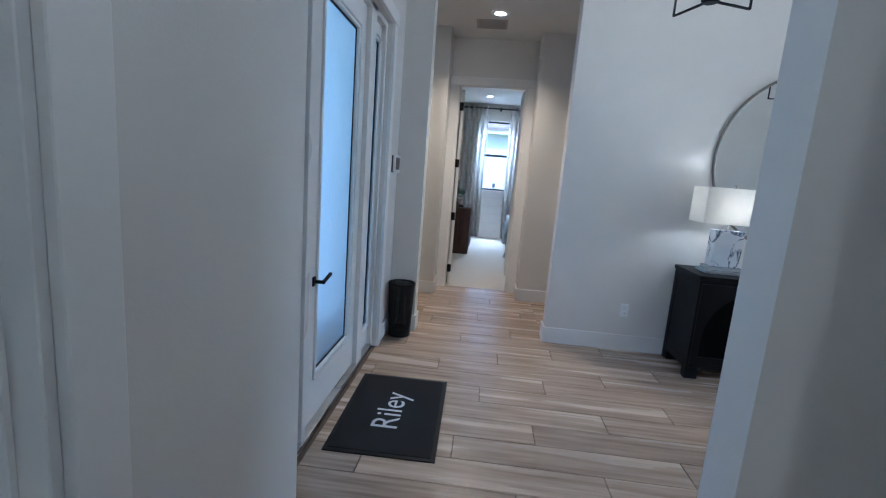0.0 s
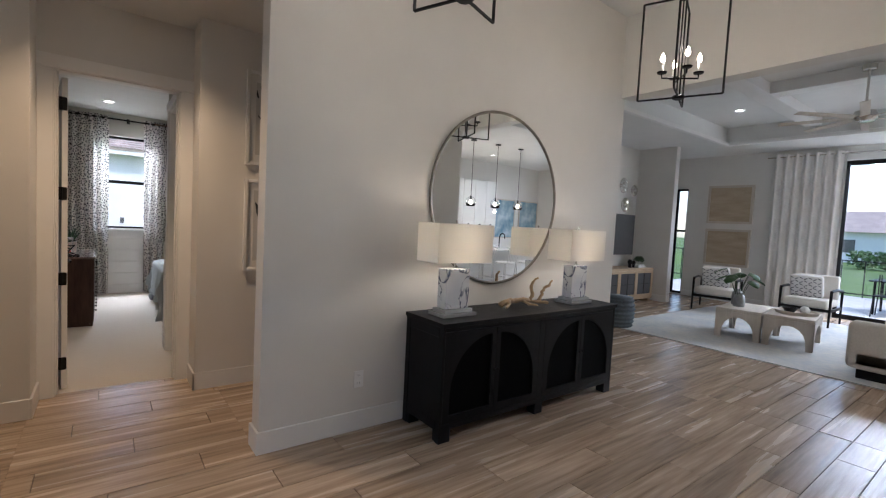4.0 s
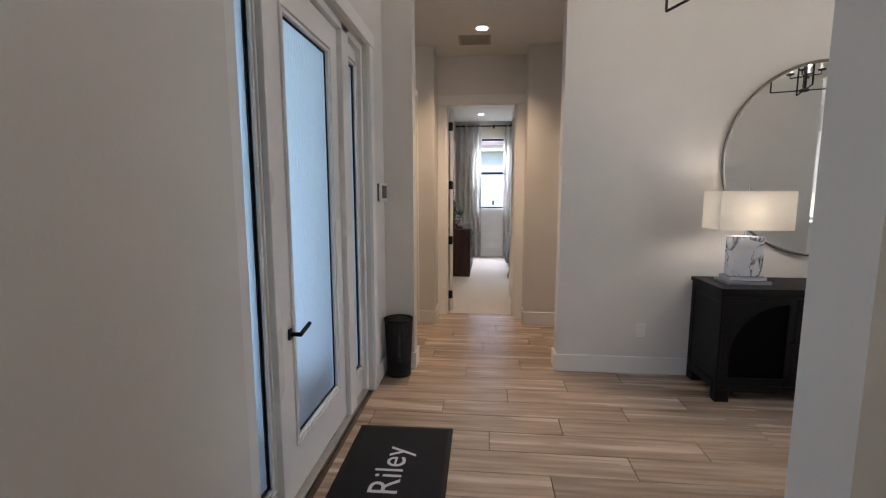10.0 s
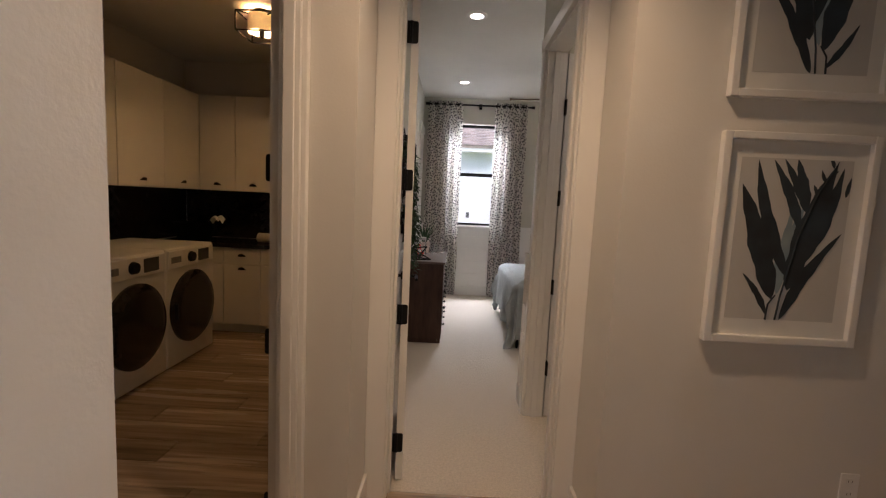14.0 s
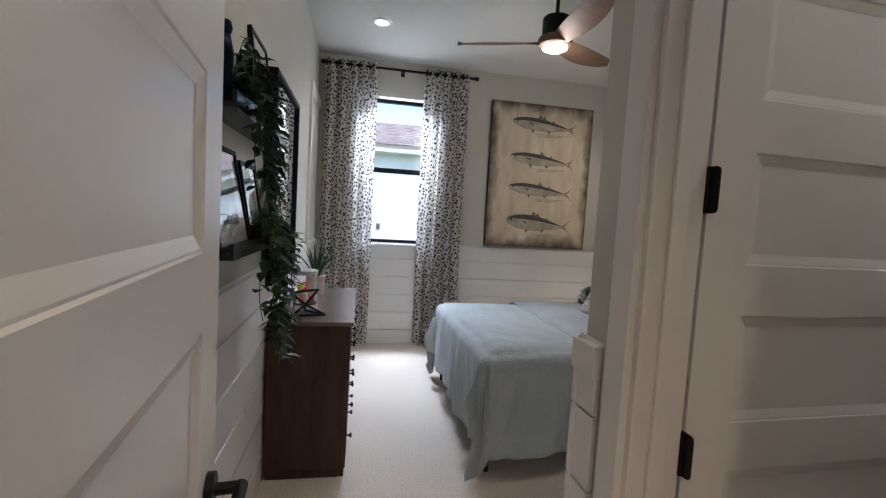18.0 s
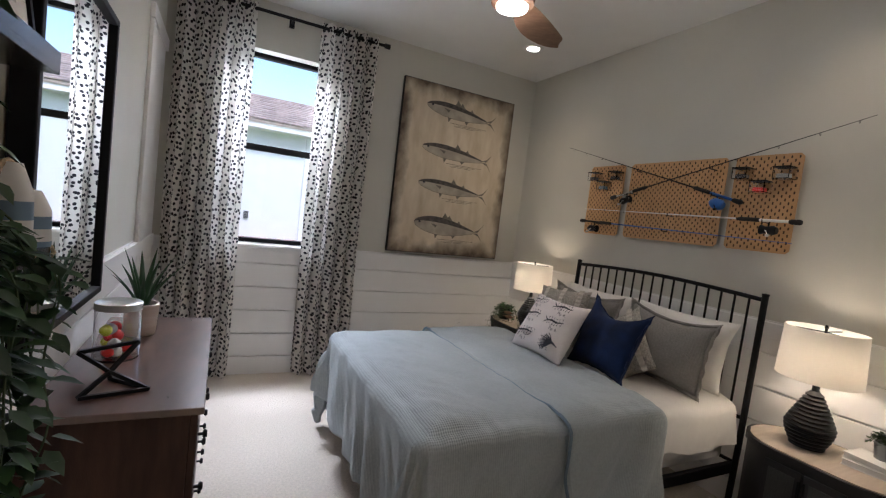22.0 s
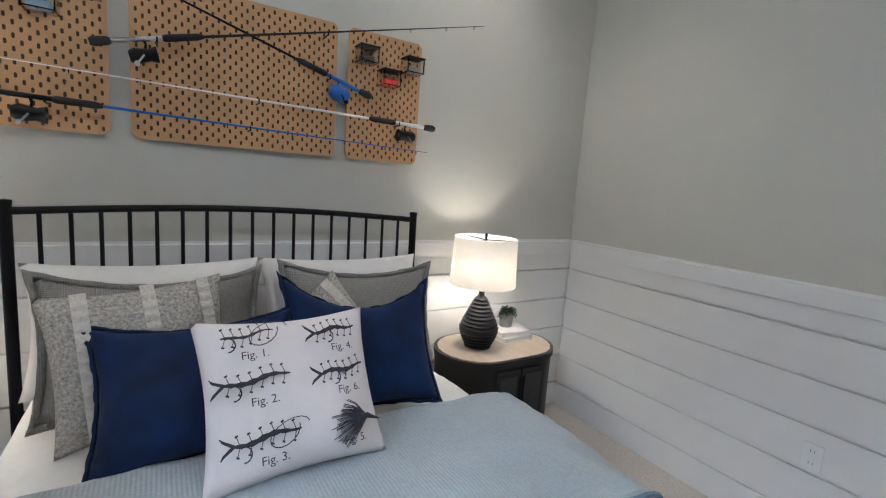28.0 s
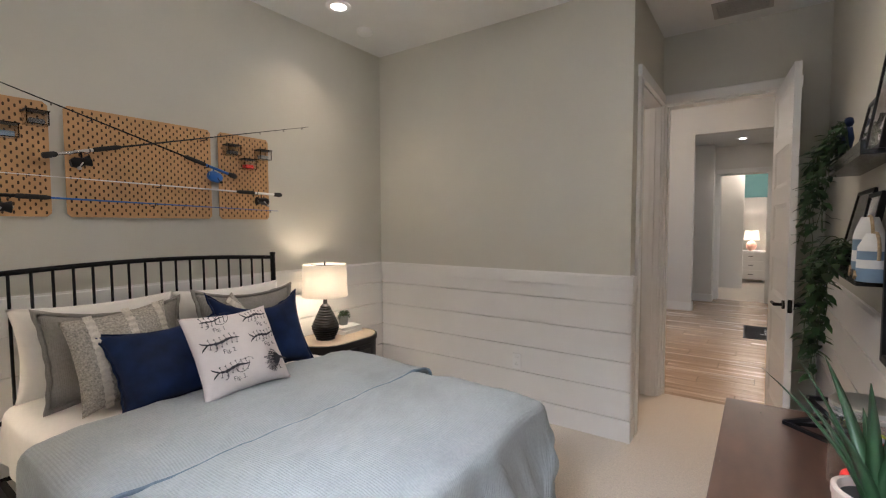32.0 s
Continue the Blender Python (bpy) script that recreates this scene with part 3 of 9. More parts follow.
def entry():
    ob = thing("entry_door", (-0.445, 0, 0), "white entry door with tall frosted glass and frosted sidelights", "door")
    T = 0.045

    def fr(y0, y1, z0, z1, t=T, x=0.0, mat="door", name="frame", bevel=0.004):
        return part(name, slab(((x - t / 2, y0, z0), (x + t / 2, y1, z1)), bevel=bevel), M[mat], ob)
    for y0, y1 in ((-3.84, -3.80), (-3.545, -3.495), (-2.585, -2.455), (-2.19, -2.15)):
        fr(y0, y1, 0.0, 2.44, 0.11, name="mullion")
    fr(-3.80, -2.19, 2.40, 2.44, 0.11, name="head")
    fr(-3.80, -2.19, 0.0, 0.03, 0.13, name="threshold", mat="steel")

    def edge_shade(y0, y1, z0, z1, w=0.010):
        """Black strips that put the shade at the glass edge into colour, all round a pane."""
        bits = (((0.004, y0, z0), (0.010, y0 + w, z1)), ((0.004, y1 - w, z0), (0.010, y1, z1)), ((0.004, y0 + w, z0), (0.010, y1 - w, z0 + w)), ((0.004, y0 + w, z1 - w), (0.010, y1 - w, z1)))
        part("edge_shade_strip", slab(*bits), M["black"], ob, "dark strips painted as shade round the glass")

    def bead(y0, y1, z0, z1):
        """A stepped glazing bead standing proud round a pane."""
        bm = bmesh.new()
        for off, wid, dep in ((0.0, 0.014, 0.030), (0.014, 0.010, 0.024), (0.024, 0.008, 0.034)):
            a, b, c, d = y0 - off, y1 + off, z0 - off, z1 + off
            for lo, hi in (((0.0, a - wid, c - wid), (dep, a, d + wid)), ((0.0, b, c - wid), (dep, b + wid, d + wid)), ((0.0, a, c - wid), (dep, b, c)), ((0.0, a, d), (dep, b, d + wid))):
                box(bm, lo, hi, 0.0025, 1)
        part("glazing_bead", bm, M["door"], ob, "white moulded glazing bead")
    leaf = bmesh.new()
    for lo, hi in (((-T / 2, -3.492, 0.035), (T / 2, -3.335, 2.395)), ((-T / 2, -2.718, 0.035), (T / 2, -2.588, 2.395)), ((-T / 2, -3.335, 0.035), (T / 2, -2.718, 0.27)), ((-T / 2, -3.335, 2.25), (T / 2, -2.718, 2.395))):
        box(leaf, lo, hi)
    bead(-3.308, -2.745, 0.297, 2.223)
    part("leaf", leaf, M["door"], ob)
    g = part("glass_pane", slab(((-0.004, -3.308, 0.297), (0.004, -2.745, 2.223))), M["frosted"], ob, "frosted glass pane")
    g.visible_shadow = False
    edge_shade(-3.308, -2.745, 0.297, 2.223)
    for y0, y1 in ((-3.80, -3.545), (-2.455, -2.19)):
        edge_shade(y0 + 0.045, y1 - 0.045, 0.22, 2.28)
        bm = bmesh.new()
        for lo, hi in (((-0.02, y0, 0.03), (0.02, y0 + 0.045, 2.40)), ((-0.02, y1 - 0.045, 0.03), (0.02, y1, 2.40)), ((-0.02, y0 + 0.045, 0.03), (0.02, y1 - 0.045, 0.22)), ((-0.02, y0 + 0.045, 2.28), (0.02, y1 - 0.045, 2.40))):
            box(bm, lo, hi, 0.003, 1)
        part("sidelight_frame", bm, M["door"], ob)
        bead(y0 + 0.045, y1 - 0.045, 0.22, 2.28)
        s = part("sidelight_pane", slab(((-0.004, y0 + 0.045, 0.22), (0.004, y1 - 0.045, 2.28))), M["frosted"], ob, "frosted sidelight glass")
        s.visible_shadow = False
    h = bmesh.new()
    box(h, (T / 2, -3.381, 0.795), (T / 2 + 0.010, -3.349, 0.845), 0.003, 1)
    tube(h, [(T / 2 + 0.008, -3.365, 0.82), (T / 2 + 0.055, -3.365, 0.82)], 0.010, 12)
    tube(h, [(T / 2 + 0.055, -3.372, 0.82), (T / 2 + 0.055, -3.262, 0.842)], 0.010, 12)
    part("lever_handle", h, M["black"], ob, "black lever handle", smooth=True)


entry()
casing("casing_entry", "x", -0.355, 1, -3.84, -2.15, 2.44)

# ---- bedroom window ----


def window(name, x0, x1, z0, z1, y, label):
    ob = thing(name, (0, y, 0), label, "window", kind="structure")
    f = 0.035
    bm = slab(((x0, -0.03, z0), (x0 + f, 0.03, z1)), ((x1 - f, -0.03, z0), (x1, 0.03, z1)), ((x0 + f, -0.03, z0), (x1 - f, 0.03, z0 + f)), ((x0 + f, -0.03, z1 - f), (x1 - f, 0.03, z1)), bevel=0.003)
    part("window_frame", bm, M["black"], ob, "black window frame")
    zm = z0 + (z1 - z0) * 0.51
    part("meeting_rail", slab(((x0 + f, -0.035, zm - 0.025), (x1 - f, 0.02, zm + 0.025)), bevel=0.004), M["black"], ob)
    for a, b in ((z0 + f, zm - 0.025), (zm + 0.025, z1 - f)):
        p = part("pane", slab(((x0 + f, -0.003, a), (x1 - f, 0.003, b))), M["glass"], ob)
        p.visible_shadow = False
    part("window_sill", slab(((x0 - 0.03, -0.19, z0 - 0.03), (x1 + 0.03, -0.03, z0)), bevel=0.006), M["trim"], ob, "white painted sill")
    return ob


window("window_1", 0.20, 0.97, 1.09, 2.63, NORTH + 0.14, "black-framed sash window looking at the next house")

# ---- ceiling lamps ----


def downlight(at, power, name="downlight", group="recessed ceiling lights", tone=(1, 0.88, 0.70)):
    ob = thing(name, at, "round white recessed downlight glowing in the ceiling", "ceiling light", group)
    bm = bmesh.new()
    lathe(bm, [(0.052, -0.001), (0.055, -0.008), (0.080, -0.008), (0.088, -0.003), (0.088, 0.0)], seg=28)
    part("trim_ring", bm, M["plastic_white"], ob, smooth=True)
    bm = bmesh.new()
    lathe(bm, [(0, -0.003), (0.052, -0.003)], seg=28)
    part("lens", bm, M["led"], ob, "glowing lens")
    lamp("SPOT", "downlight_lamp", look((at[0], at[1], at[2] - 0.02), (at[0], at[1], 0)) , power, tone, cone=radians(120))
    return ob


for x, y in ((0.33, 4.02), (2.47, 4.26), (2.60, 2.05), (0.38, 1.91)):
    downlight((x, y, BED_Z), 6, group="bedroom downlights", tone=(1, 0.80, 0.56))
downlight((0.40, -0.85, HALL_Z), 40, tone=(1, 0.68, 0.38))
downlight((0.42, -5.2, HALL_Z), 7)
for x, y in ((9.0, -1.1), (9.6, -4.2), (6.6, -4.2)):
    downlight((x, y, 3.66), 12, group="great room downlights")
for x, y in ((6.2, -7.9), (7.4, -7.9), (8.6, -7.9), (10.4, -6.2)):
    downlight((x, y, GREAT_Z), 10, group="kitchen downlights")

# ---- bedroom things ----
M["duvet"] = material("grey-blue waffle cotton", (0.362, 0.402, 0.418), 0.9, vary=0.06, scale=90, sec_scale=5, bump=0.34, bump_scale=120, sheen=0.12, weave=0.0095, depth=0.003)
M["hem"] = material("blue-grey hem", (0.15, 0.21, 0.27), 0.9, vary=0.1, scale=60, bump=0.5, bump_scale=200)
M["sheet"] = material("white cotton sheet", (0.78, 0.76, 0.72), 0.9, vary=0.02, scale=30, bump=0.15, bump_scale=40)
M["navy"] = material("navy velvet", (0.005, 0.016, 0.060), 0.8, vary=0.25, scale=14, sec_scale=5, bump=0.12, bump_scale=120, shine=0.25, sheen=0.03)
M["greylinen"] = material("grey linen", (0.30, 0.285, 0.26), 0.95, vary=0.08, scale=90, bump=0.7, bump_scale=200, weave=0.006, depth=0.002)
M["knit"] = material("cream and grey knit", (0.66, 0.61, 0.52), 0.95, second=(0.20, 0.19, 0.18), scale=150, sec_scale=110, bump=1.0, bump_scale=160)
M["cream"] = material("cream knit", (0.70, 0.66, 0.58), 0.95, vary=0.1, scale=120, bump=0.9, bump_scale=150)
M["print_cloth"] = material("off-white printed cotton", (0.76, 0.70, 0.68), 0.9, vary=0.02, scale=30, bump=0.2, bump_scale=300)
M["ink"] = material("dark printing ink", (0.035, 0.035, 0.045), 0.8, vary=0.15, scale=60)
M["lamp_black"] = material("ribbed black ceramic", (0.010, 0.010, 0.011), 0.42, vary=0.1, scale=30, bump=0.1, shine=0.3)
M["mango"] = material("bleached wood top", (0.55, 0.46, 0.36), 0.5, scale=9, second=(0.42, 0.34, 0.25), stretch=(1, 7, 1), bump=0.05)
M["cane"] = material("dark woven metal mesh", (0.0030, 0.0030, 0.0032), 0.75, shine=0.05, second=(0.0012, 0.0012, 0.0014), scale=260, sec_scale=220, bump=1.0, bump_scale=300)
M["peg"] = material("tan pegboard", (0.52, 0.30, 0.135), 0.65, vary=0.07, scale=12, bump=0.05)
M["slot"] = material("dark slot", (0.06, 0.035, 0.018), 0.9)
M["leaf"] = material("glossy green leaves", (0.022, 0.060, 0.016), 0.52, shine=0.35, vary=0.25, scale=14, by_island=0.35)
M["stem"] = material("green stem", (0.05, 0.08, 0.03), 0.7)
M["aloe"] = material("aloe leaf", (0.030, 0.085, 0.036), 0.4, vary=0.2, scale=20, by_island=0.15)
M["fan_wood"] = material("brown fan blade wood", (0.23, 0.14, 0.085), 0.62, shine=0.3, scale=8, second=(0.13, 0.075, 0.045), stretch=(1.2, 9, 9), bump=0.05)
M["pot_white"] = material("white ceramic pot", (0.78, 0.77, 0.74), 0.3, vary=0.02)
M["terracotta"] = material("striped clay pot", (0.78, 0.72, 0.66), 0.5, second=(0.60, 0.45, 0.36), scale=5, stretch=(0.2, 0.2, 9), bump=0.15)
M["galv"] = material("galvanised tin", (0.32, 0.33, 0.33), 0.5, metal=0.7, vary=0.15, scale=18)
M["paper"] = material("white paper", (0.74, 0.73, 0.70), 0.8, vary=0.02)
M["photo"] = material("grey photograph", (0.40, 0.40, 0.38), 0.35, second=(0.10, 0.10, 0.10), scale=5, sec_scale=3)
M["rope"] = material("jute rope", (0.40, 0.29, 0.17), 0.95, vary=0.2, scale=90, bump=0.8, bump_scale=150)
M["blue"] = material("bright blue plastic", (0.015, 0.11, 0.42), 0.35)
M["orange"] = material("fluorescent red", (0.90, 0.045, 0.035), 0.4, vary=0.04)
M["yellow"] = material("fluorescent yellow", (0.75, 0.80, 0.02), 0.4, vary=0.04)
M["foam"] = material("dark cork handle", (0.02, 0.02, 0.02), 0.85, vary=0.2, scale=60)
M["stripe_blue"] = material("faded blue paint", (0.16, 0.24, 0.33), 0.7, vary=0.08, scale=14)


def curtain_cloth():
    m = material("curtain with dark leaf print", (0.74, 0.71, 0.66), 0.9, vary=0.03, scale=40, bump=0.2, bump_scale=300)
    n, l = m.node_tree.nodes, m.node_tree.links
    b = n["Principled BSDF"]
    uv = n.new("ShaderNodeUVMap")
    mp = n.new("ShaderNodeMapping")
    mp.inputs["Scale"].default_value = (36, 27, 1)
    mp.inputs["Rotation"].default_value = (0, 0, 0.22)
    l.new(uv.outputs[0], mp.inputs[0])
    v = n.new("ShaderNodeTexVoronoi")
    v.voronoi_dimensions = "2D"
    v.inputs["Scale"].default_value, v.inputs["Randomness"].default_value = 1.0, 0.72
    l.new(mp.outputs[0], v.inputs["Vector"])
    wob = n.new("ShaderNodeTexNoise")
    wob.inputs["Scale"].default_value = 60
    l.new(uv.outputs[0], wob.inputs["Vector"])
    s = n.new("ShaderNodeMath")
    s.operation = "MULTIPLY_ADD"
    s.inputs[1].default_value = 0.30
    l.new(wob.outputs[0], s.inputs[0])
    l.new(v.outputs["Distance"], s.inputs[2])
    lt = n.new("ShaderNodeMapRange")
    lt.inputs["From Min"].default_value, lt.inputs["From Max"].default_value = 0.42, 0.47
    l.new(s.outputs[0], lt.inputs["Value"])
    mix = n.new("ShaderNodeMix")
    mix.data_type = "RGBA"
    mix.inputs["A"].default_value = (0.022, 0.022, 0.028, 1)
    old = b.inputs["Base Color"].links[0].from_socket
    l.new(old, mix.inputs["B"])
    l.new(lt.outputs[0], mix.inputs["Factor"])
    l.new(mix.outputs["Result"], b.inputs["Base Color"])
    b.inputs["Transmission Weight"].default_value = 0.0
    tr = n.new("ShaderNodeBsdfTranslucent")
    l.new(mix.outputs["Result"], tr.inputs[0])
    ms = n.new("ShaderNodeMixShader")
    ms.inputs[0].default_value = 0.30
    l.new(b.outputs[0], ms.inputs[1])
    l.new(tr.outputs[0], ms.inputs[2])
    l.new(ms.outputs[0], n["Material Output"].inputs[0])
    return m


M["curtain"] = curtain_cloth()


def curtain(x0, x1, folds, seed, y=4.85, top=2.93):
    ob = thing("curtain", (0, y, 0), "white curtain panel with a dark leaf print on black grommets", "curtain", "bedroom curtains")
    bm = bmesh.new()
    uv = bm.loops.layers.uv.new("UVMap")
    rnd = random.Random(seed)
    ph = [rnd.uniform(-0.5, 0.5) for _ in range(folds + 1)]
    nu, nv = folds * 10, 26
    w = x1 - x0

    def at(i, j):
        u, v = i / nu, j / nv
        sway = 0.012 * math.sin(5 * v + seed) * (1 - v)
        a = 2 * math.pi * folds * u + 0.5 * math.sin(3 * v + ph[int(u * folds) % folds])
        depth = 0.055 * (0.8 + 0.35 * (1 - v)) * math.sin(a)
        return Vector((x0 + w * u + sway + 0.012 * math.sin(2 * a), depth, 0.015 + (top - 0.015) * v))
    rows = [[bm.verts.new(at(i, j)) for i in range(nu + 1)] for j in range(nv + 1)]
    for j in range(nv):
        for i in range(nu):
            f = bm.faces.new((rows[j][i], rows[j][i + 1], rows[j + 1][i + 1], rows[j + 1][i]))
            for lp, (p, q) in zip(f.loops, ((i, j), (i + 1, j), (i + 1, j + 1), (i, j + 1))):
                lp[uv].uv = (p / nu * w * 1.9, q / nv * top)
    c = part("cloth", bm, M["curtain"], ob, smooth="all")
    for k in range(folds * 2):
        g = bmesh.new()
        tube(g, [Vector((x0 + w * (k + 0.5) / (folds * 2), 0, top - 0.045)) + Vector((0.002 * math.sin(a), 0.026 * math.cos(a), 0.026 * math.sin(a))) for a in (2 * math.pi * q / 14 for q in range(15))], 0.006, 6)
        part("grommet", g, M["black"], ob, "dark metal grommet", smooth=True)
    return ob


curtain(-0.19, 0.335, 5, 1)
curtain(0.82, 1.30, 5, 2)
rod = thing("curtain_rod", (0, 4.85, 2.885), "black curtain rod with end caps over the window", "curtain rod")
bm = bmesh.new()
tube(bm, [(-0.185, 0, 0), (1.36, 0, 0)], 0.0125, 12)
part("pole", bm, M["black"], rod, smooth=True)
for x in (-0.20, 1.375):
    bm = bmesh.new()
    tube(bm, [(x - 0.022, 0, 0), (x + 0.022, 0, 0)], 0.021, 14)
    part("finial", bm, M["black"], rod, smooth=True)
for x in (-0.10, 0.60, 1.28):
    part("bracket", slab(((x - 0.008, 0, -0.012), (x + 0.008, 0.10, 0.004)), ((x - 0.02, 0.094, -0.04), (x + 0.02, 0.10, 0.04))), M["black"], rod)


# -- bed --
def cloth_over(x_foot, x_head, y0, y1, top, drop_foot, drop_side, seed, nu=70, nv=90, puff=0.02, radius=0.06, skew=False):
    """A cover lying on a bed and hanging over the foot and both sides, with folds in the hanging parts."""
    bm = bmesh.new()
    la, lb = (x_head - x_foot) + drop_foot, (y1 - y0) + 2 * drop_side

    def fn(u, v):
        a = u * la - drop_foot
        b = v * lb - drop_side
        oa, ob = max(0.0, -a), max(0.0, -b, b - (y1 - y0))
        sy = -1 if b < 0 else 1
        if skew:
            ob *= 1.22 - 0.20 * min(1.0, max(0.0, max(a, 0) / 1.05))
            oa *= 1.12 - 0.18 * min(1.0, max(0.0, b / (y1 - y0)))
        d = math.hypot(oa, ob)
        x = x_foot + max(a, 0)
        y = y0 + min(max(b, 0), y1 - y0)
        z = top + puff * noise.noise((x * 2.2, y * 2.2, seed)) + 0.4 * puff * noise.noise((x * 7, y * 7, seed + 3)) + 0.22 * puff * noise.noise((x * 26 + y * 9, y * 14, seed + 8))
        inset = min(a, b, y1 - y0 - b) if d == 0 else 0
        z -= 0.03 * math.exp(-max(inset, 0) / 0.05)
        if d > 0:
            q = min(d / radius, math.pi / 2)
            out = radius * math.sin(q) + max(0, d - radius * math.pi / 2) * 0.10
            down = radius * (1 - math.cos(q)) + max(0, d - radius * math.pi / 2) * 0.985
            dirx, diry = -oa / d, sy * ob / d
            along = (y * 1.0 if oa > ob else x) + 0.5 * (oa + ob)
            fold = (0.016 * math.sin(along * 17 + seed) + 0.009 * math.sin(along * 31 + 1.7 * seed) + 0.034 * noise.noise((along * 7, d * 1.6, seed)) + 0.012 * noise.noise((along * 22, d * 5 + along * 3, seed + 5))) * min(1, d / 0.35)
            if oa > 0 and ob > 0:
                fold += 0.03 * math.sin(math.atan2(oa, ob) * 9) * min(1, d / 0.3)
            x += dirx * (out + fold)
            y += diry * (out + fold)
            z -= down
            z += 0.008 * math.sin(along * 9 + seed)
        return (x, y, max(z, 0.035))
    grid(bm, fn, nu, nv)
    return bm


def bed():
    ob = thing("bed", (0, 0, 0), "black metal spindle bed with white sheets, made up", "bed")
    hx = 2.91
    yc, half = 3.122, 0.722
    for y in (yc - half, yc + half):
        bm = bmesh.new()
        tube(bm, [(hx - 0.03, y, 0), (hx - 0.008, y, 0.4), (hx + 0.012, y, 1.262)], 0.017, 12)
        lathe(bm, [(0.0, 0.0), (0.019, 0.0), (0.019, 0.012), (0.0, 0.016)], (hx + 0.012, y, 1.258), 12)
        part("headboard_post", bm, M["black"], ob, smooth=True)
    n = 18
    bm = bmesh.new()
    tube(bm, [(hx + 0.012, yc - half + 2 * half * k / 24, 1.235 + 0.028 * math.sin(math.pi * k / 24)) for k in range(25)], 0.0125, 10)
    part("top_rail", bm, M["black"], ob, smooth=True)
    for z in (0.56, 0.30):
        bm = bmesh.new()
        tube(bm, [(hx - 0.004, yc - half, z), (hx - 0.004, yc + half, z)], 0.011, 8)
        part("cross_rail", bm, M["black"], ob, smooth=True)
    for k in range(1, n):
        y = yc - half + 2 * half * k / n
        bm = bmesh.new()
        tube(bm, [(hx - 0.004, y, 0.56), (hx + 0.012, y, 1.235 + 0.028 * math.sin(math.pi * k / n))], 0.0068, 8)
        part("spindle", bm, M["black"], ob, smooth=True)
    for y in (yc - 0.70, yc + 0.70):
        part("side_rail", slab(((0.97, y - 0.014, 0.24), (hx, y + 0.014, 0.30)), bevel=0.003), M["black"], ob)
    part("foot_rail", slab(((0.955, yc - 0.70, 0.24), (0.985, yc + 0.70, 0.30)), bevel=0.003), M["black"], ob)
    for x, y in ((0.97, yc - 0.70), (0.97, yc + 0.70), (1.95, yc)):
        bm = bmesh.new()
        tube(bm, [(x, y, 0), (x, y, 0.27)], [0.012, 0.019], 10)
        part("leg", bm, M["black"], ob, smooth=True)
    bm = slab(((0.98, yc - 0.66, 0.30), (2.88, yc + 0.66, 0.42)), bevel=0.03, seg=3)
    part("box_spring", bm, M["sheet"], ob, smooth=True)
    bm = cloth_over(1.03, 2.89, yc - 0.64, yc + 0.64, 0.665, 0.10, 0.26, 5.3, 50, 60, 0.010, 0.05)
    part("fitted_sheet", bm, M["sheet"], ob, "white fitted sheet over the mattress", smooth="all")


bed()


def bedspread():
    ob = thing("bedspread", (0, 0, 0), "grey-blue waffle bedspread with a turned-down band over the bed", "bedspread")
    yc = 3.122
    bm = cloth_over(0.95, 2.12, yc - 0.70, yc + 0.70, 0.695, 0.46, 0.50, 2.0, 110, 150, 0.020, skew=True)
    s = part("spread", bm, M["duvet"], ob, smooth="all")
    s.modifiers.new("thick", "SOLIDIFY").thickness = 0.012
    bm = cloth_over(1.585, 2.17, yc - 0.72, yc + 0.72, 0.717, 0.0, 0.50, 2.0, 30, 120, 0.02)
    s = part("turned_band", bm, M["duvet"], ob, smooth="all")
    s.modifiers.new("thick", "SOLIDIFY").thickness = 0.016
    bm = bmesh.new()
    pts = []
    src = cloth_over(1.58, 2.17, yc - 0.72, yc + 0.72, 0.719, 0.0, 0.50, 2.0, 2, 90, 0.02)
    src.verts.ensure_lookup_table()
    for j in range(91):
        pts.append(src.verts[j * 3].co.copy())
    src.free()
    tube(bm, pts, 0.0075, 6)
    part("hem", bm, M["hem"], ob, "blue piped hem", smooth=True)


bedspread()


def bulge(u, v, w, h, t):
    """Height of a cushion's face at u, v in -1..1."""
    e = max(0.0, (1 - abs(u) ** 2.6) * (1 - abs(v) ** 2.6))
    return 0.5 * t * e ** 0.55


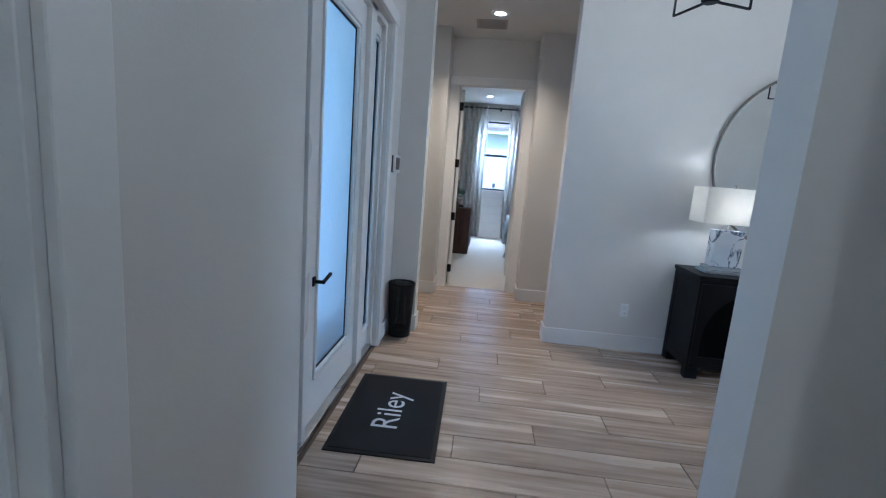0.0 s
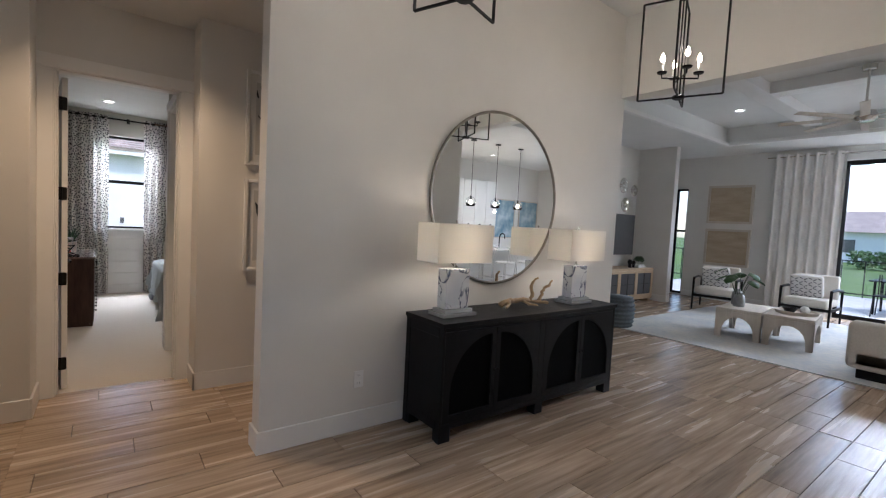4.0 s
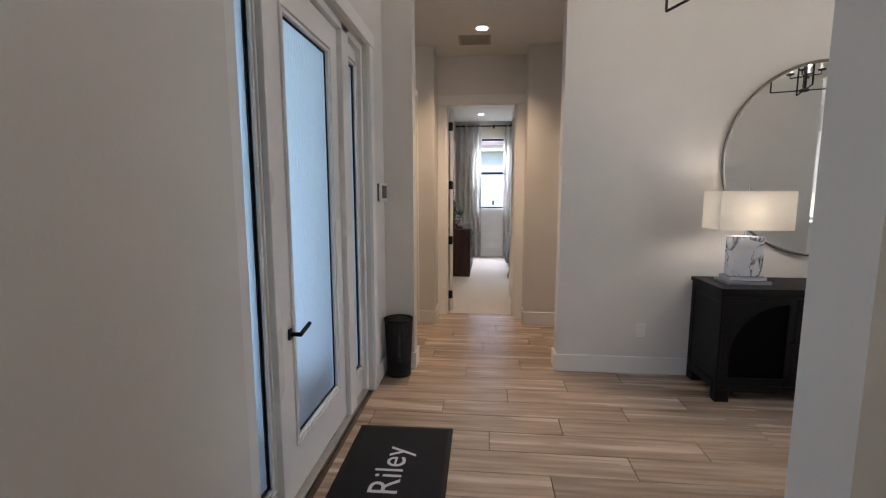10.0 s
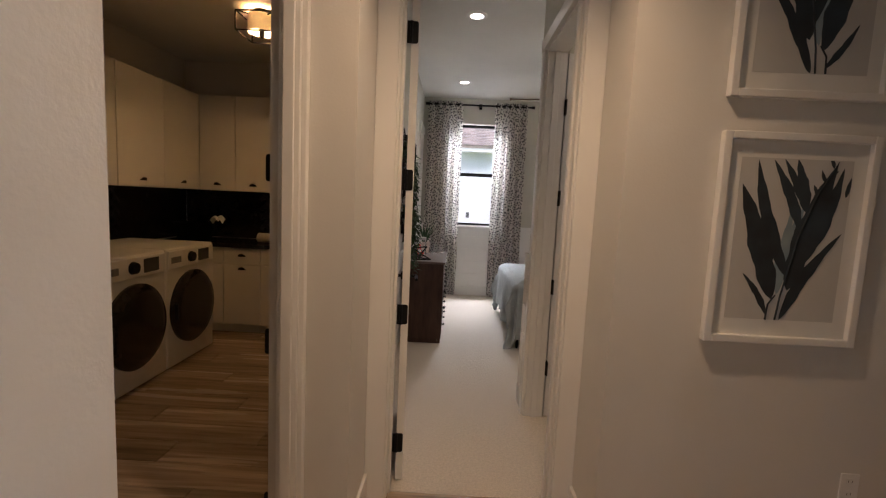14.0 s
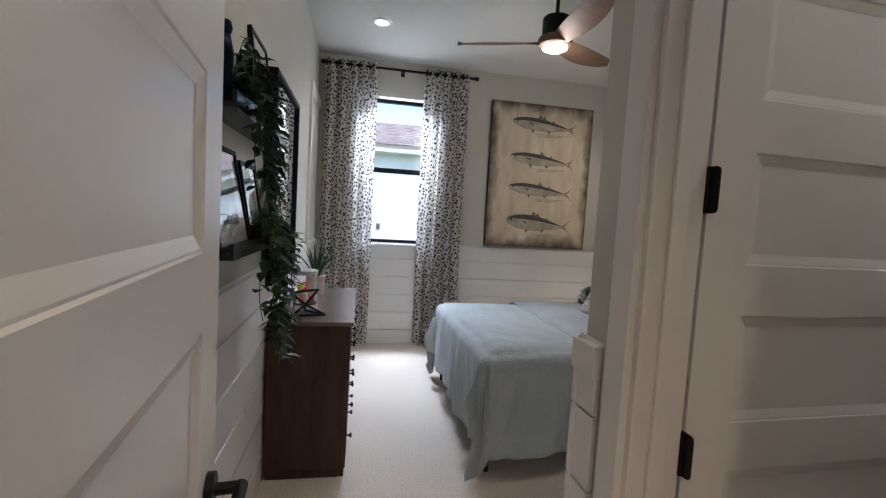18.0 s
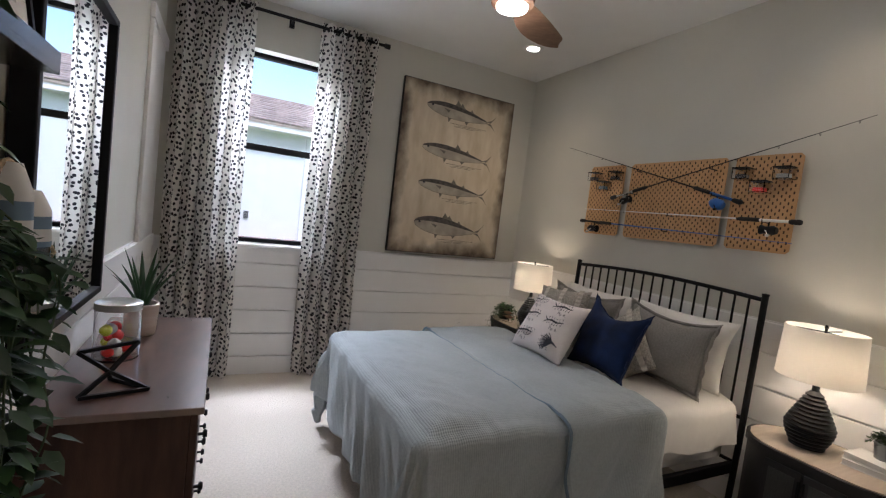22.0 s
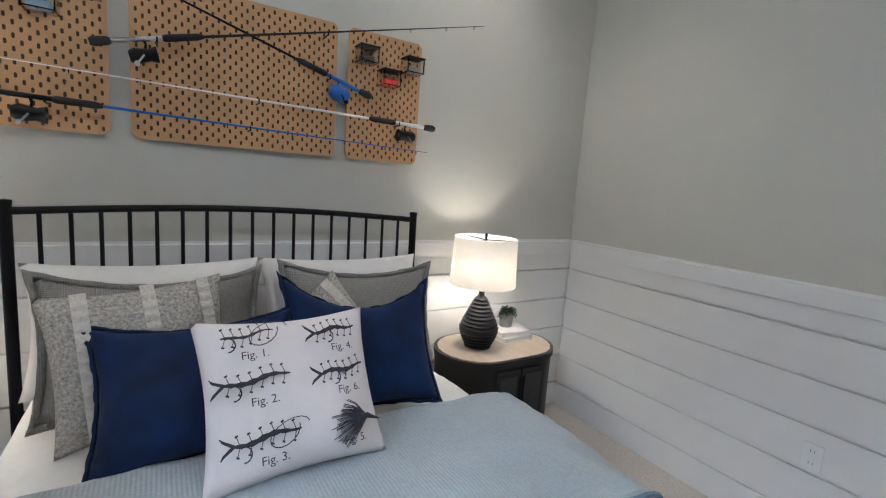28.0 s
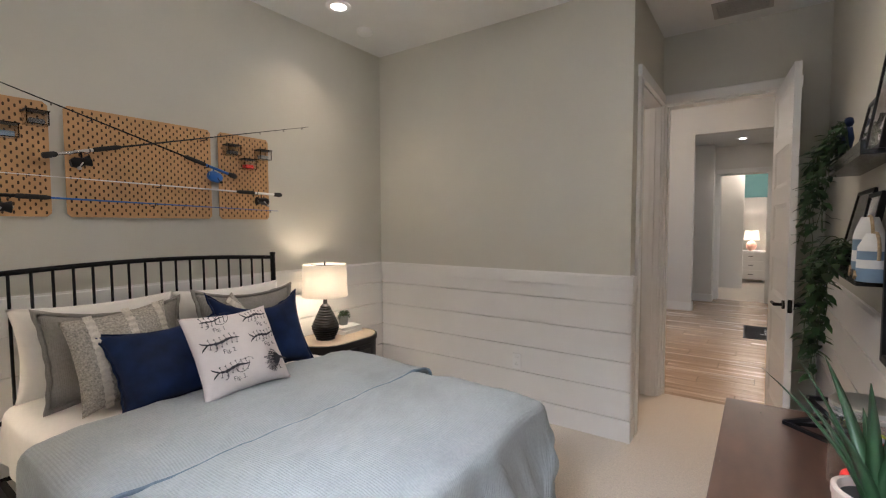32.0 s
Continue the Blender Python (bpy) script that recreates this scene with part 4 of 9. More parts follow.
def cushion(name, label, y, base, w, h, t, lean, mat, turn=0.0, yaw=0.0, flange=0.0, seed=0, group="bed cushions", pinch=0.09, dip=0.0):
    """A cushion that stands on its lower edge and leans back. base: x and z of that edge."""
    a = radians(lean)
    m = Matrix(((0, math.sin(a), -math.cos(a), base[0]), (-1, 0, 0, y), (0, math.cos(a), math.sin(a), base[1]), (0, 0, 0, 1)))
    m = Matrix.Translation(m.translation) @ Matrix.Rotation(radians(yaw), 4, "Z") @ m.to_3x3().to_4x4() @ Matrix.Rotation(radians(turn), 4, "Z") @ Matrix.Translation((0, h / 2, 0))
    ob = thing(name, m, label, "cushion", group)
    bm = bmesh.new()

    def outline(p, q):
        x = 0.5 * w * p * (1 - pinch * (1 - q * q) * abs(p) ** 3)
        yy = 0.5 * h * q * (1 - pinch * 1.1 * (1 - p * p) * abs(q) ** 3)
        return x, yy - dip * (1 - (p - 0.15) ** 2) * (0.5 + 0.5 * q) ** 3

    def face(s):
        def fn(u, v):
            p, q = 2 * u - 1, 2 * v - 1
            x, yy = outline(p, q)
            inner = 1 - max(abs(p), abs(q)) ** 4
            z = s * bulge(p, q, w, h, t)
            z += s * 0.009 * noise.noise((p * 2.4 + seed, q * 2.4, s)) * inner + 0.010 * noise.noise((p * 1.3, q * 1.3 + seed, 7))
            r = math.hypot(abs(p) - 1, abs(q) - 1)
            fold = math.sin(9 * math.atan2(1.0001 - abs(q), 1.0001 - abs(p)) + seed) * max(0.0, 1 - r / 0.8)
            return (x, yy, z + s * 0.005 * fold * inner)
        return fn
    for s in (1, -1):
        grid(bm, face(s), 28, 28)
    bmesh.ops.remove_doubles(bm, verts=bm.verts, dist=0.0008)
    part("cover", bm, M[mat], ob, smooth="all")
    if flange:
        f = bmesh.new()
        ring = []
        k = 40
        for i in range(4 * k):
            e, r = divmod(i, k)
            q = 2 * r / k - 1
            p = ((q, -1), (1, q), (-q, 1), (-1, -q))[e]
            x, yy = outline(*p)
            z = 0.010 * noise.noise((p[0] * 1.3, p[1] * 1.3 + seed, 7))
            ring.append((Vector((x, yy, z)), Vector((x * (1 + flange / w * 2), yy * (1 + flange / h * 2), z + 0.006 * math.sin(i * 0.9)))))
        a_ = [f.verts.new(p) for p, _ in ring]
        b_ = [f.verts.new(p) for _, p in ring]
        for i in range(4 * k):
            f.faces.new((a_[i], a_[(i + 1) % (4 * k)], b_[(i + 1) % (4 * k)], b_[i]))
        o = part("flange", f, M[mat], ob, smooth="all")
        o.modifiers.new("thick", "SOLIDIFY").thickness = 0.006
    return ob


TOPZ = 0.680
cushion("sleeping_pillow", "white cotton sleeping pillow against the headboard", 3.46, (2.72, TOPZ), 0.68, 0.42, 0.16, 13, "sheet", seed=1, group="sleeping pillows")
cushion("sleeping_pillow", "white cotton sleeping pillow against the headboard", 2.78, (2.72, TOPZ), 0.68, 0.42, 0.16, 13, "sheet", seed=2, group="sleeping pillows")
cushion("sham", "grey linen sham with a flat flange", 3.435, (2.575, TOPZ), 0.59, 0.40, 0.15, 13, "greylinen", yaw=5, flange=0.022, seed=3, group="grey shams", dip=0.03)
cushion("sham", "grey linen sham with a flat flange", 2.765, (2.585, TOPZ), 0.59, 0.40, 0.15, 13, "greylinen", yaw=-3, flange=0.022, seed=4, group="grey shams", dip=0.03)
for y, s, tn, bx, kw in ((3.45, 5, 4, 2.405, 9), (2.83, 6, 38, 2.44, 0)):
    k = cushion("knit_cushion", "cream and grey knitted cushion with raised stripes", y, (bx, TOPZ - (0.04 if tn > 9 else 0)), 0.44, 0.41, 0.14, 14 if tn < 9 else 16, "knit", turn=tn, yaw=kw, seed=s, group="knitted cushions")
    for x in (-0.13, 0.02, 0.16):
        bm = bmesh.new()
        grid(bm, lambda u, v: (x + 0.034 * (u - 0.5), 0.40 * (v - 0.5), bulge((x + 0.034 * (u - 0.5)) / 0.23, (v - 0.5) * 1.9, 0.46, 0.42, 0.14) + 0.006 + 0.004 * math.sin(v * 90)), 3, 60)
        part("stripe", bm, M["cream"], k, "raised cream stripe", smooth="all")
cushion("navy_cushion", "navy velvet cushion with a flange edge", 3.335, (2.165, TOPZ + 0.012), 0.51, 0.385, 0.17, 37, "navy", turn=4, yaw=-4, flange=0.010, seed=7, group="navy cushions", pinch=0.12, dip=0.02)
cushion("navy_cushion", "navy velvet cushion with a flange edge", 2.89, (2.225, TOPZ + 0.010), 0.485, 0.43, 0.17, 23, "navy", turn=2, yaw=-8, flange=0.010, seed=8, group="navy cushions", pinch=0.13, dip=0.075)
lure = cushion("lure_cushion", "white cushion printed with dark fishing lures", 3.15, (1.985, TOPZ + 0.03), 0.44, 0.395, 0.14, 31, "print_cloth", turn=-1, yaw=5, seed=9)


def words(text, size, name="text"):
    c = bpy.data.curves.new(name, "FONT")
    c.body, c.size, c.align_x, c.align_y = text, size, "CENTER", "CENTER"
    o = new(name, c)
    me = bpy.data.meshes.new_from_object(o)
    bpy.data.objects.remove(o)
    return me


def on_cushion(me, x, y, w=0.47, h=0.47, t=0.15):
    for v in me.vertices:
        px, py = v.co.x + x, v.co.y + y
        v.co = (px, py, bulge(px / w * 2, py / h * 2, w, h, t) + 0.010)


def lure_prints():
    """Dark engraved lures with hooks, line loops and small captions on the cushion's face."""
    figs = [(-0.11, 0.135, 1), (0.10, 0.125, 4), (-0.10, 0.03, 2), (0.10, 0.02, 6), (-0.09, -0.095, 3), (0.10, -0.10, 5)]
    rnd = random.Random(2)
    for x, y, k in figs:
        me = words("Fig. %d." % k, 0.026)
        on_cushion(me, x + 0.01, y - 0.044)
        me.materials.append(M["ink"])
        o = new("caption", me)
        o.parent = lure
        bm = bmesh.new()
        if k == 5:
            for i in range(46):
                a = radians(118 + i * 2.6)
                r = rnd.uniform(0.07, 0.105)
                tube(bm, [(x + 0.05, y + 0.0, 0), (x + 0.05 + r * 0.6 * math.cos(a), y + r * 0.42 * math.sin(a) - 0.002, 0), (x + 0.05 + r * math.cos(a), y + r * 0.62 * math.sin(a) - 0.008, 0)], 0.0013, 4)
            tube(bm, [(x + 0.03, y, 0), (x + 0.05, y + 0.002, 0), (x + 0.085, y - 0.012, 0)], [0.010, 0.007, 0.002], 6)
        else:
            L = 0.14 if k in (2, 3) else 0.115
            fat = 0.0035 if k == 1 else 0.0058
            n = 12
            body = [(x - L / 2 + L * i / n, y + 0.004 * math.sin(i * 0.7 + k) + 0.010 * i / n, 0) for i in range(n + 1)]
            tube(bm, body, [fat * (0.35 + 0.65 * math.sin(math.pi * min(1, (i + 1.5) / (n + 1)))) * (1.25 if i % 2 else 0.85) for i in range(n + 1)], 6)
            for i in range(1, n, 2):
                for sg in (1, -1):
                    c = Vector(body[i])
                    tube(bm, [c, c + Vector((-0.006, sg * 0.020, 0))], 0.0011, 4)
                    tube(bm, [c + Vector((-0.009, sg * 0.020, 0)), c + Vector((-0.003, sg * 0.023, 0))], 0.0022, 5)
            if k != 1:
                for sg in (1, -1):
                    tube(bm, [body[0], (x - L / 2 - 0.020, y + sg * 0.014, 0), (x - L / 2 - 0.026, y + sg * 0.022, 0)], [0.004, 0.003, 0.001], 5)
            hook = Vector(body[2 if k < 4 else 4])
            tube(bm, [hook + Vector((-0.004 - 0.014 * math.cos(a), -0.018 + 0.016 * math.sin(a), 0)) for a in (radians(60 + 22 * i) for i in range(11))], 0.0016, 5)
            if k in (1, 3):
                tube(bm, [(x + 0.04 + 0.05 * math.cos(i * 0.42) * (1 - 0.03 * i), y + 0.004 + 0.028 * math.sin(i * 0.42 + 0.5), 0) for i in range(16)], 0.0013, 4)
        for v in bm.verts:
            z = v.co.z * 0.25
            v.co.z = bulge(v.co.x / 0.47 * 2, v.co.y / 0.47 * 2, 0.47, 0.47, 0.15) + 0.010 + z
        part("lure_print", bm, M["ink"], lure)


lure_prints()


# -- nightstands, lamps --
def capsule(l, w, n=10):
    """An outline with straight long sides and round ends: x across (depth w), y along (length l)."""
    r = w / 2
    pts = []
    for s, c in ((1, l / 2 - r), (-1, -(l / 2 - r))):
        for k in range(n + 1):
            a = math.pi * k / n + (0 if s > 0 else math.pi)
            pts.append((r * math.cos(a), c + r * math.sin(a)))
    return pts


def prism(bm, outline, z0, z1, scale=1.0):
    a = [bm.verts.new((x * scale, y * scale, z0)) for x, y in outline]
    b = [bm.verts.new((x * scale, y * scale, z1)) for x, y in outline]
    n = len(a)
    for i in range(n):
        bm.faces.new((a[i], a[(i + 1) % n], b[(i + 1) % n], b[i]))
    bm.faces.new(a[::-1])
    bm.faces.new(b)


M["charcoal"] = material("charcoal painted metal", (0.016, 0.0155, 0.0155), 0.5, vary=0.08, scale=20, shine=0.35)
M["perforated"] = material("perforated grey metal", (0.075, 0.072, 0.068), 0.6, second=(0.018, 0.018, 0.018), scale=240, sec_scale=200, bump=1.0, bump_scale=240, shine=0.3)


def nightstand(at):
    ob = thing("nightstand", at, "oval black nightstand with mesh doors and a pale wood top", "nightstand", "nightstands beside the bed")
    L, W = 0.66, 0.42
    bm = bmesh.new()
    prism(bm, capsule(L, W), 0.09, 0.60)
    part("body", bm, M["charcoal"], ob, smooth=35)
    bm = bmesh.new()
    prism(bm, capsule(L + 0.02, W + 0.02), 0.585, 0.615)
    part("rim", bm, M["charcoal"], ob, smooth=35)
    bm = bmesh.new()
    prism(bm, capsule(L - 0.015, W - 0.015), 0.60, 0.619)
    part("top", bm, M["mango"], ob, "pale bleached wood top", smooth=35)
    for s in (-1, 1):
        d = part("door", slab(((-W / 2 - 0.012, 0.004 if s > 0 else -0.155, 0.12), (-W / 2 + 0.002, 0.155 if s > 0 else -0.004, 0.565)), bevel=0.003), M["charcoal"], ob)
        part("mesh_panel", slab(((-W / 2 - 0.0145, 0.028 if s > 0 else -0.134, 0.15), (-W / 2 - 0.012, 0.134 if s > 0 else -0.028, 0.535))), M["perforated"], d, "woven dark mesh panel")
        part("pull", slab(((-W / 2 - 0.024, s * 0.010 - 0.003, 0.15), (-W / 2 - 0.012, s * 0.010 + 0.003, 0.53)), bevel=0.002), M["black"], d)
    for x in (-0.12, 0.12):
        for y in (-0.2, 0.2):
            bm = bmesh.new()
            tube(bm, [(x, y, 0.017), (x, y, 0.10)], [0.012, 0.02], 8)
            part("foot", bm, M["black"], ob, smooth=True)
    return ob


ns = nightstand(Matrix.Translation((2.775, 1.945, -0.017)))
copy_thing(ns, Matrix.Translation((2.775, 4.33, -0.017)))


def table_lamp(at):
    ob = thing("table_lamp", at, "black ribbed ceramic lamp with a lit white drum shade", "lamp", "bedside lamps")
    bm = bmesh.new()
    prof = [(0.0, 0.0), (0.070, 0.0)]
    for k in range(14):
        z = 0.004 + k * 0.0182
        r = 0.066 + 0.031 * math.sin(min(1, k / 5) * math.pi / 2) if k <= 5 else 0.097 - 0.070 * ((k - 5) / 8.5) ** 1.1
        prof += [(r, z), (r + 0.005, z + 0.004), (r + 0.005, z + 0.009), (r - 0.002, z + 0.0145)]
    prof += [(0.016, 0.268), (0.014, 0.30), (0.0, 0.30)]
    lathe(bm, prof, seg=36)
    part("base", bm, M["lamp_black"], ob, smooth=30)
    bm = bmesh.new()
    tube(bm, [(0, 0, 0.29), (0, 0, 0.33)], 0.012, 10)
    part("socket", bm, M["black"], ob, smooth=True)
    bm = bmesh.new()
    tube(bm, [(0, 0, 0.545), (0, 0, 0.578)], 0.006, 8)
    lathe(bm, [(0, 0.568), (0.009, 0.572), (0.006, 0.585), (0, 0.588)], seg=10)
    for a in (0, 2.1, 4.2):
        tube(bm, [(0, 0, 0.553), (0.155 * math.cos(a), 0.155 * math.sin(a), 0.553)], 0.003, 6)
    part("spider", bm, M["black"], ob, smooth=True)
    bm = bmesh.new()
    lathe(bm, [(0.166, 0.325), (0.164, 0.327), (0.154, 0.563), (0.156, 0.565), (0.158, 0.563), (0.168, 0.327), (0.166, 0.325)], seg=48)
    part("shade", bm, M["shade_lit"], ob, "white linen drum shade", smooth=50)
    bm = bmesh.new()
    lathe(bm, [(0, 0.31), (0.014, 0.32), (0.03, 0.38), (0.022, 0.42), (0, 0.44)], seg=14)
    b = part("bulb", bm, M["bulb"], ob, smooth=True)
    b.visible_shadow = False
    return ob


def shade_cloth(name, amount):
    m = material(name, (0.86, 0.835, 0.79), 0.85, vary=0.015, scale=80, bump=0.15, bump_scale=500)
    n, l = m.node_tree.nodes, m.node_tree.links
    b = n["Principled BSDF"]
    tr = n.new("ShaderNodeBsdfTranslucent")
    tr.inputs[0].default_value = (0.90, 0.87, 0.81, 1)
    ms = n.new("ShaderNodeMixShader")
    ms.inputs[0].default_value = amount
    l.new(b.outputs[0], ms.inputs[1])
    l.new(tr.outputs[0], ms.inputs[2])
    l.new(ms.outputs[0], n["Material Output"].inputs[0])
    return m


M["shade_lit"] = shade_cloth("linen lampshade lit from inside", 0.36)
tl = table_lamp(Matrix.Translation((2.79, 2.05, 0.602)))
copy_thing(tl, Matrix.Translation((2.775, 4.24, 0.602)))
for y, x in ((2.05, 2.79), (4.24, 2.775)):
    lamp("POINT", "bedside_lamp_light", Matrix.Translation((x, y, 1.05)), 1.0, (1, 0.82, 0.58), soft=0.03)


def sprig(ob, at, count, spread, height, leaf_l, droop, seed, mat="leaf", name="foliage", stems=True):
    """A small bush of leafy stems under a thing."""
    rnd = random.Random(seed)
    bm, st = bmesh.new(), bmesh.new()
    for _ in range(count):
        az, out = rnd.uniform(0, 2 * math.pi), rnd.uniform(0.35, 1.0) * spread
        h = height * rnd.uniform(0.5, 1.0)
        pts = []
        for k in range(7):
            s = k / 6
            pts.append(Vector((at[0] + out * s * math.cos(az), at[1] + out * s * math.sin(az), at[2] + h * math.sin(min(1, s * 1.4) * math.pi / 2) - droop * s ** 2.2)))
        tube(st, pts, 0.0012, 4)
        for k in range(2, 7):
            for sg in (-1, 1):
                p = pts[k]
                d = Vector((math.cos(az + sg * 1.1 + rnd.uniform(-.5, .5)), math.sin(az + sg * 1.1), rnd.uniform(-0.5, 0.6))).normalized()
                side = d.cross(Vector((0, 0, 1))).normalized()
                up = side.cross(d)
                l = leaf_l * rnd.uniform(0.7, 1.2)
                q = [p, p + d * l * 0.45 + side * l * 0.24 + up * l * 0.05, p + d * l, p + d * l * 0.45 - side * l * 0.24 + up * l * 0.05]
                m0 = bm.verts.new(p + d * l * 0.5 - up * l * 0.03)
                v = [bm.verts.new(c) for c in q]
                for i in range(4):
                    bm.faces.new((v[i], v[(i + 1) % 4], m0))
    part("stem", st, M["stem"], ob)
    return part(name, bm, M[mat], ob, "small green leaves")


pot = thing("trailing_plant", (2.69, 4.50, 0.602), "trailing green plant in a small dark pot on the nightstand", "plant")
bm = bmesh.new()
lathe(bm, [(0, 0), (0.045, 0), (0.058, 0.10), (0.060, 0.105), (0.052, 0.105), (0.05, 0.09), (0, 0.088)], seg=24)
part("pot", bm, M["lamp_black"], pot, smooth=40)
sprig(pot, (0, 0, 0.09), 52, 0.19, 0.12, 0.036, 0.30, 3)
pot = thing("potted_herb", (2.87, 1.80, 0.655), "small green plant in a galvanised pot on two books", "plant")
bm = bmesh.new()
lathe(bm, [(0, 0), (0.034, 0), (0.042, 0.072), (0.038, 0.072), (0.036, 0.06), (0, 0.06)], seg=20)
part("pot", bm, M["galv"], pot, smooth=40)
sprig(pot, (0, 0, 0.06), 22, 0.06, 0.075, 0.022, 0.05, 8)
for i, (w, d, rz) in enumerate(((0.15, 0.21, 4), (0.14, 0.20, -6))):
    bk = thing("book", pose(2.83, 1.80, 0.602 + 0.027 * i, 0, 0, rz), "pale hardback book lying on the nightstand", "book", "books on the nightstand")
    part("page_block", slab(((-w / 2 + 0.004, -d / 2 + 0.004, 0.003), (w / 2 - 0.004, d / 2 - 0.004, 0.023))), M["paper"], bk)
    part("cover", slab(((-w / 2, -d / 2, 0), (w / 2, d / 2, 0.003)), ((-w / 2, -d / 2, 0.023), (w / 2, d / 2, 0.026)), ((w / 2 - 0.003, -d / 2, 0.003), (w / 2, d / 2, 0.023))), M["paper"], bk)
fishy = thing("wooden_fish", pose(2.64, 4.36, 0.602, 0, 0, 20), "two carved wooden fish on a small stand", "ornament")
part("base", slab(((-0.02, -0.05, 0), (0.02, 0.05, 0.012)), bevel=0.002), M["mango"], fishy)
for z, s in ((0.05, 1), (0.085, -1)):
    bm = bmesh.new()
    grid(bm, lambda u, v: (0.010 * math.cos(v * 2 * math.pi) * math.sin(math.pi * min(u * 1.15, 1)) ** 0.7, s * (u - 0.5) * 0.11, z + 0.017 * math.sin(v * 2 * math.pi) * (math.sin(math.pi * min(u * 1.15, 1)) ** 0.7 + 0.5 * max(0, u - 0.85) / 0.15)), 14, 10)
    part("fish_body", bm, M["fan_wood"], fishy, smooth="all")
bm = bmesh.new()
tube(bm, [(0, -0.01, 0.012), (0, -0.01, 0.08)], 0.002, 6)
part("pin", bm, M["black"], fishy)


# -- dresser --
def dresser():
    ob = thing("dresser", (0, 0, 0), "dark walnut dresser with black knobs against the wall", "dresser")
    x0, x1, y0, y1, H = WEST + 0.03, 0.195, 2.432, 3.475, 0.838
    part("top", slab(((x0, y0 - 0.012, H - 0.022), (x1 + 0.014, y1 + 0.012, H)), bevel=0.003), M["walnut_top"], ob, "patchy walnut top")
    for y in (y0, y1 - 0.022):
        part("side_panel", slab(((x0, y, 0.05), (x1 - 0.022, y + 0.022, H - 0.022)), bevel=0.002, seg=1), M["walnut"], ob)
        part("face_stile", slab(((x1 - 0.022, y - (0 if y == y0 else 0.008), 0.05), (x1 - 0.002, y + 0.022 + (0.008 if y == y0 else 0), H - 0.022)), bevel=0.002, seg=1), M["walnut"], ob)
    part("back_panel", slab(((x0, y0 + 0.022, 0.05), (x0 + 0.02, y1 - 0.022, H - 0.022))), M["walnut"], ob)
    part("bottom_panel", slab(((x0 + 0.02, y0 + 0.022, 0.05), (x1 - 0.022, y1 - 0.022, 0.075))), M["walnut"], ob)
    for z0, z1 in ((0.05, 0.09), (H - 0.05, H - 0.022)):
        part("face_rail", slab(((x1 - 0.022, y0 + 0.03, z0), (x1 - 0.002, y1 - 0.03, z1))), M["walnut"], ob)
    cols, rws = 2, 4
    w, h = (y1 - y0 - 0.06) / cols, (H - 0.05 - 0.09) / rws
    for i in range(cols):
        for j in range(rws):
            a, b = y0 + 0.03 + i * w + 0.005, y0 + 0.03 + (i + 1) * w - 0.005
            c, d = 0.09 + j * h + 0.004, 0.09 + (j + 1) * h - 0.004
            dr = part("drawer_front", slab(((x1 - 0.020, a, c), (x1, b, d)), bevel=0.003), M["walnut"], ob)
            for y in (a + 0.12, b - 0.12) if i else (a + 0.07, b - 0.12):
                bm = bmesh.new()
                tube(bm, [(x1, y, (c + d) / 2), (x1 + 0.016, y, (c + d) / 2)], 0.005, 8)
                tube(bm, [(x1 + 0.014, y, (c + d) / 2), (x1 + 0.019, y, (c + d) / 2), (x1 + 0.027, y, (c + d) / 2)], [0.009, 0.0145, 0.010], 12)
                part("knob", bm, M["black"], dr, "black round knob", smooth=True)
    for ya, yb in ((y0 + 0.004, y0 + 0.03), (y1 - 0.03, y1 - 0.004)):
        part("side_plinth", slab(((x0 + 0.01, ya, 0.0), (x1 - 0.036, yb, 0.05))), M["walnut"], ob)
    for ya, yb in ((y0 + 0.004, y0 + 0.12), (y1 - 0.12, y1 - 0.004)):
        part("foot_bracket", slab(((x1 - 0.035, ya, 0.0), (x1 - 0.008, yb, 0.05)), bevel=0.002, seg=1), M["walnut"], ob)


dresser()
mir = thing("wall_mirror", (WEST + 0.006, 0, 0), "large mirror in a flat black frame above the dresser", "mirror")
my0, my1, mz0, mz1 = 2.365, 3.15, 1.025, 2.065
for lo, hi in (((0.0, my0, mz0), (0.054, my0 + 0.026, mz1)), ((0.0, my1 - 0.026, mz0), (0.054, my1, mz1)), ((0.0, my0 + 0.026, mz0), (0.054, my1 - 0.026, mz0 + 0.026)), ((0.0, my0 + 0.026, mz1 - 0.026), (0.054, my1 - 0.026, mz1))):
    part("frame_rail", slab((lo, hi), bevel=0.004), M["black"], mir)
part("mirror_glass", slab(((0.030, my0 + 0.024, mz0 + 0.024), (0.038, my1 - 0.024, mz1 - 0.024))), M["mirror"], mir, "silvered mirror glass")


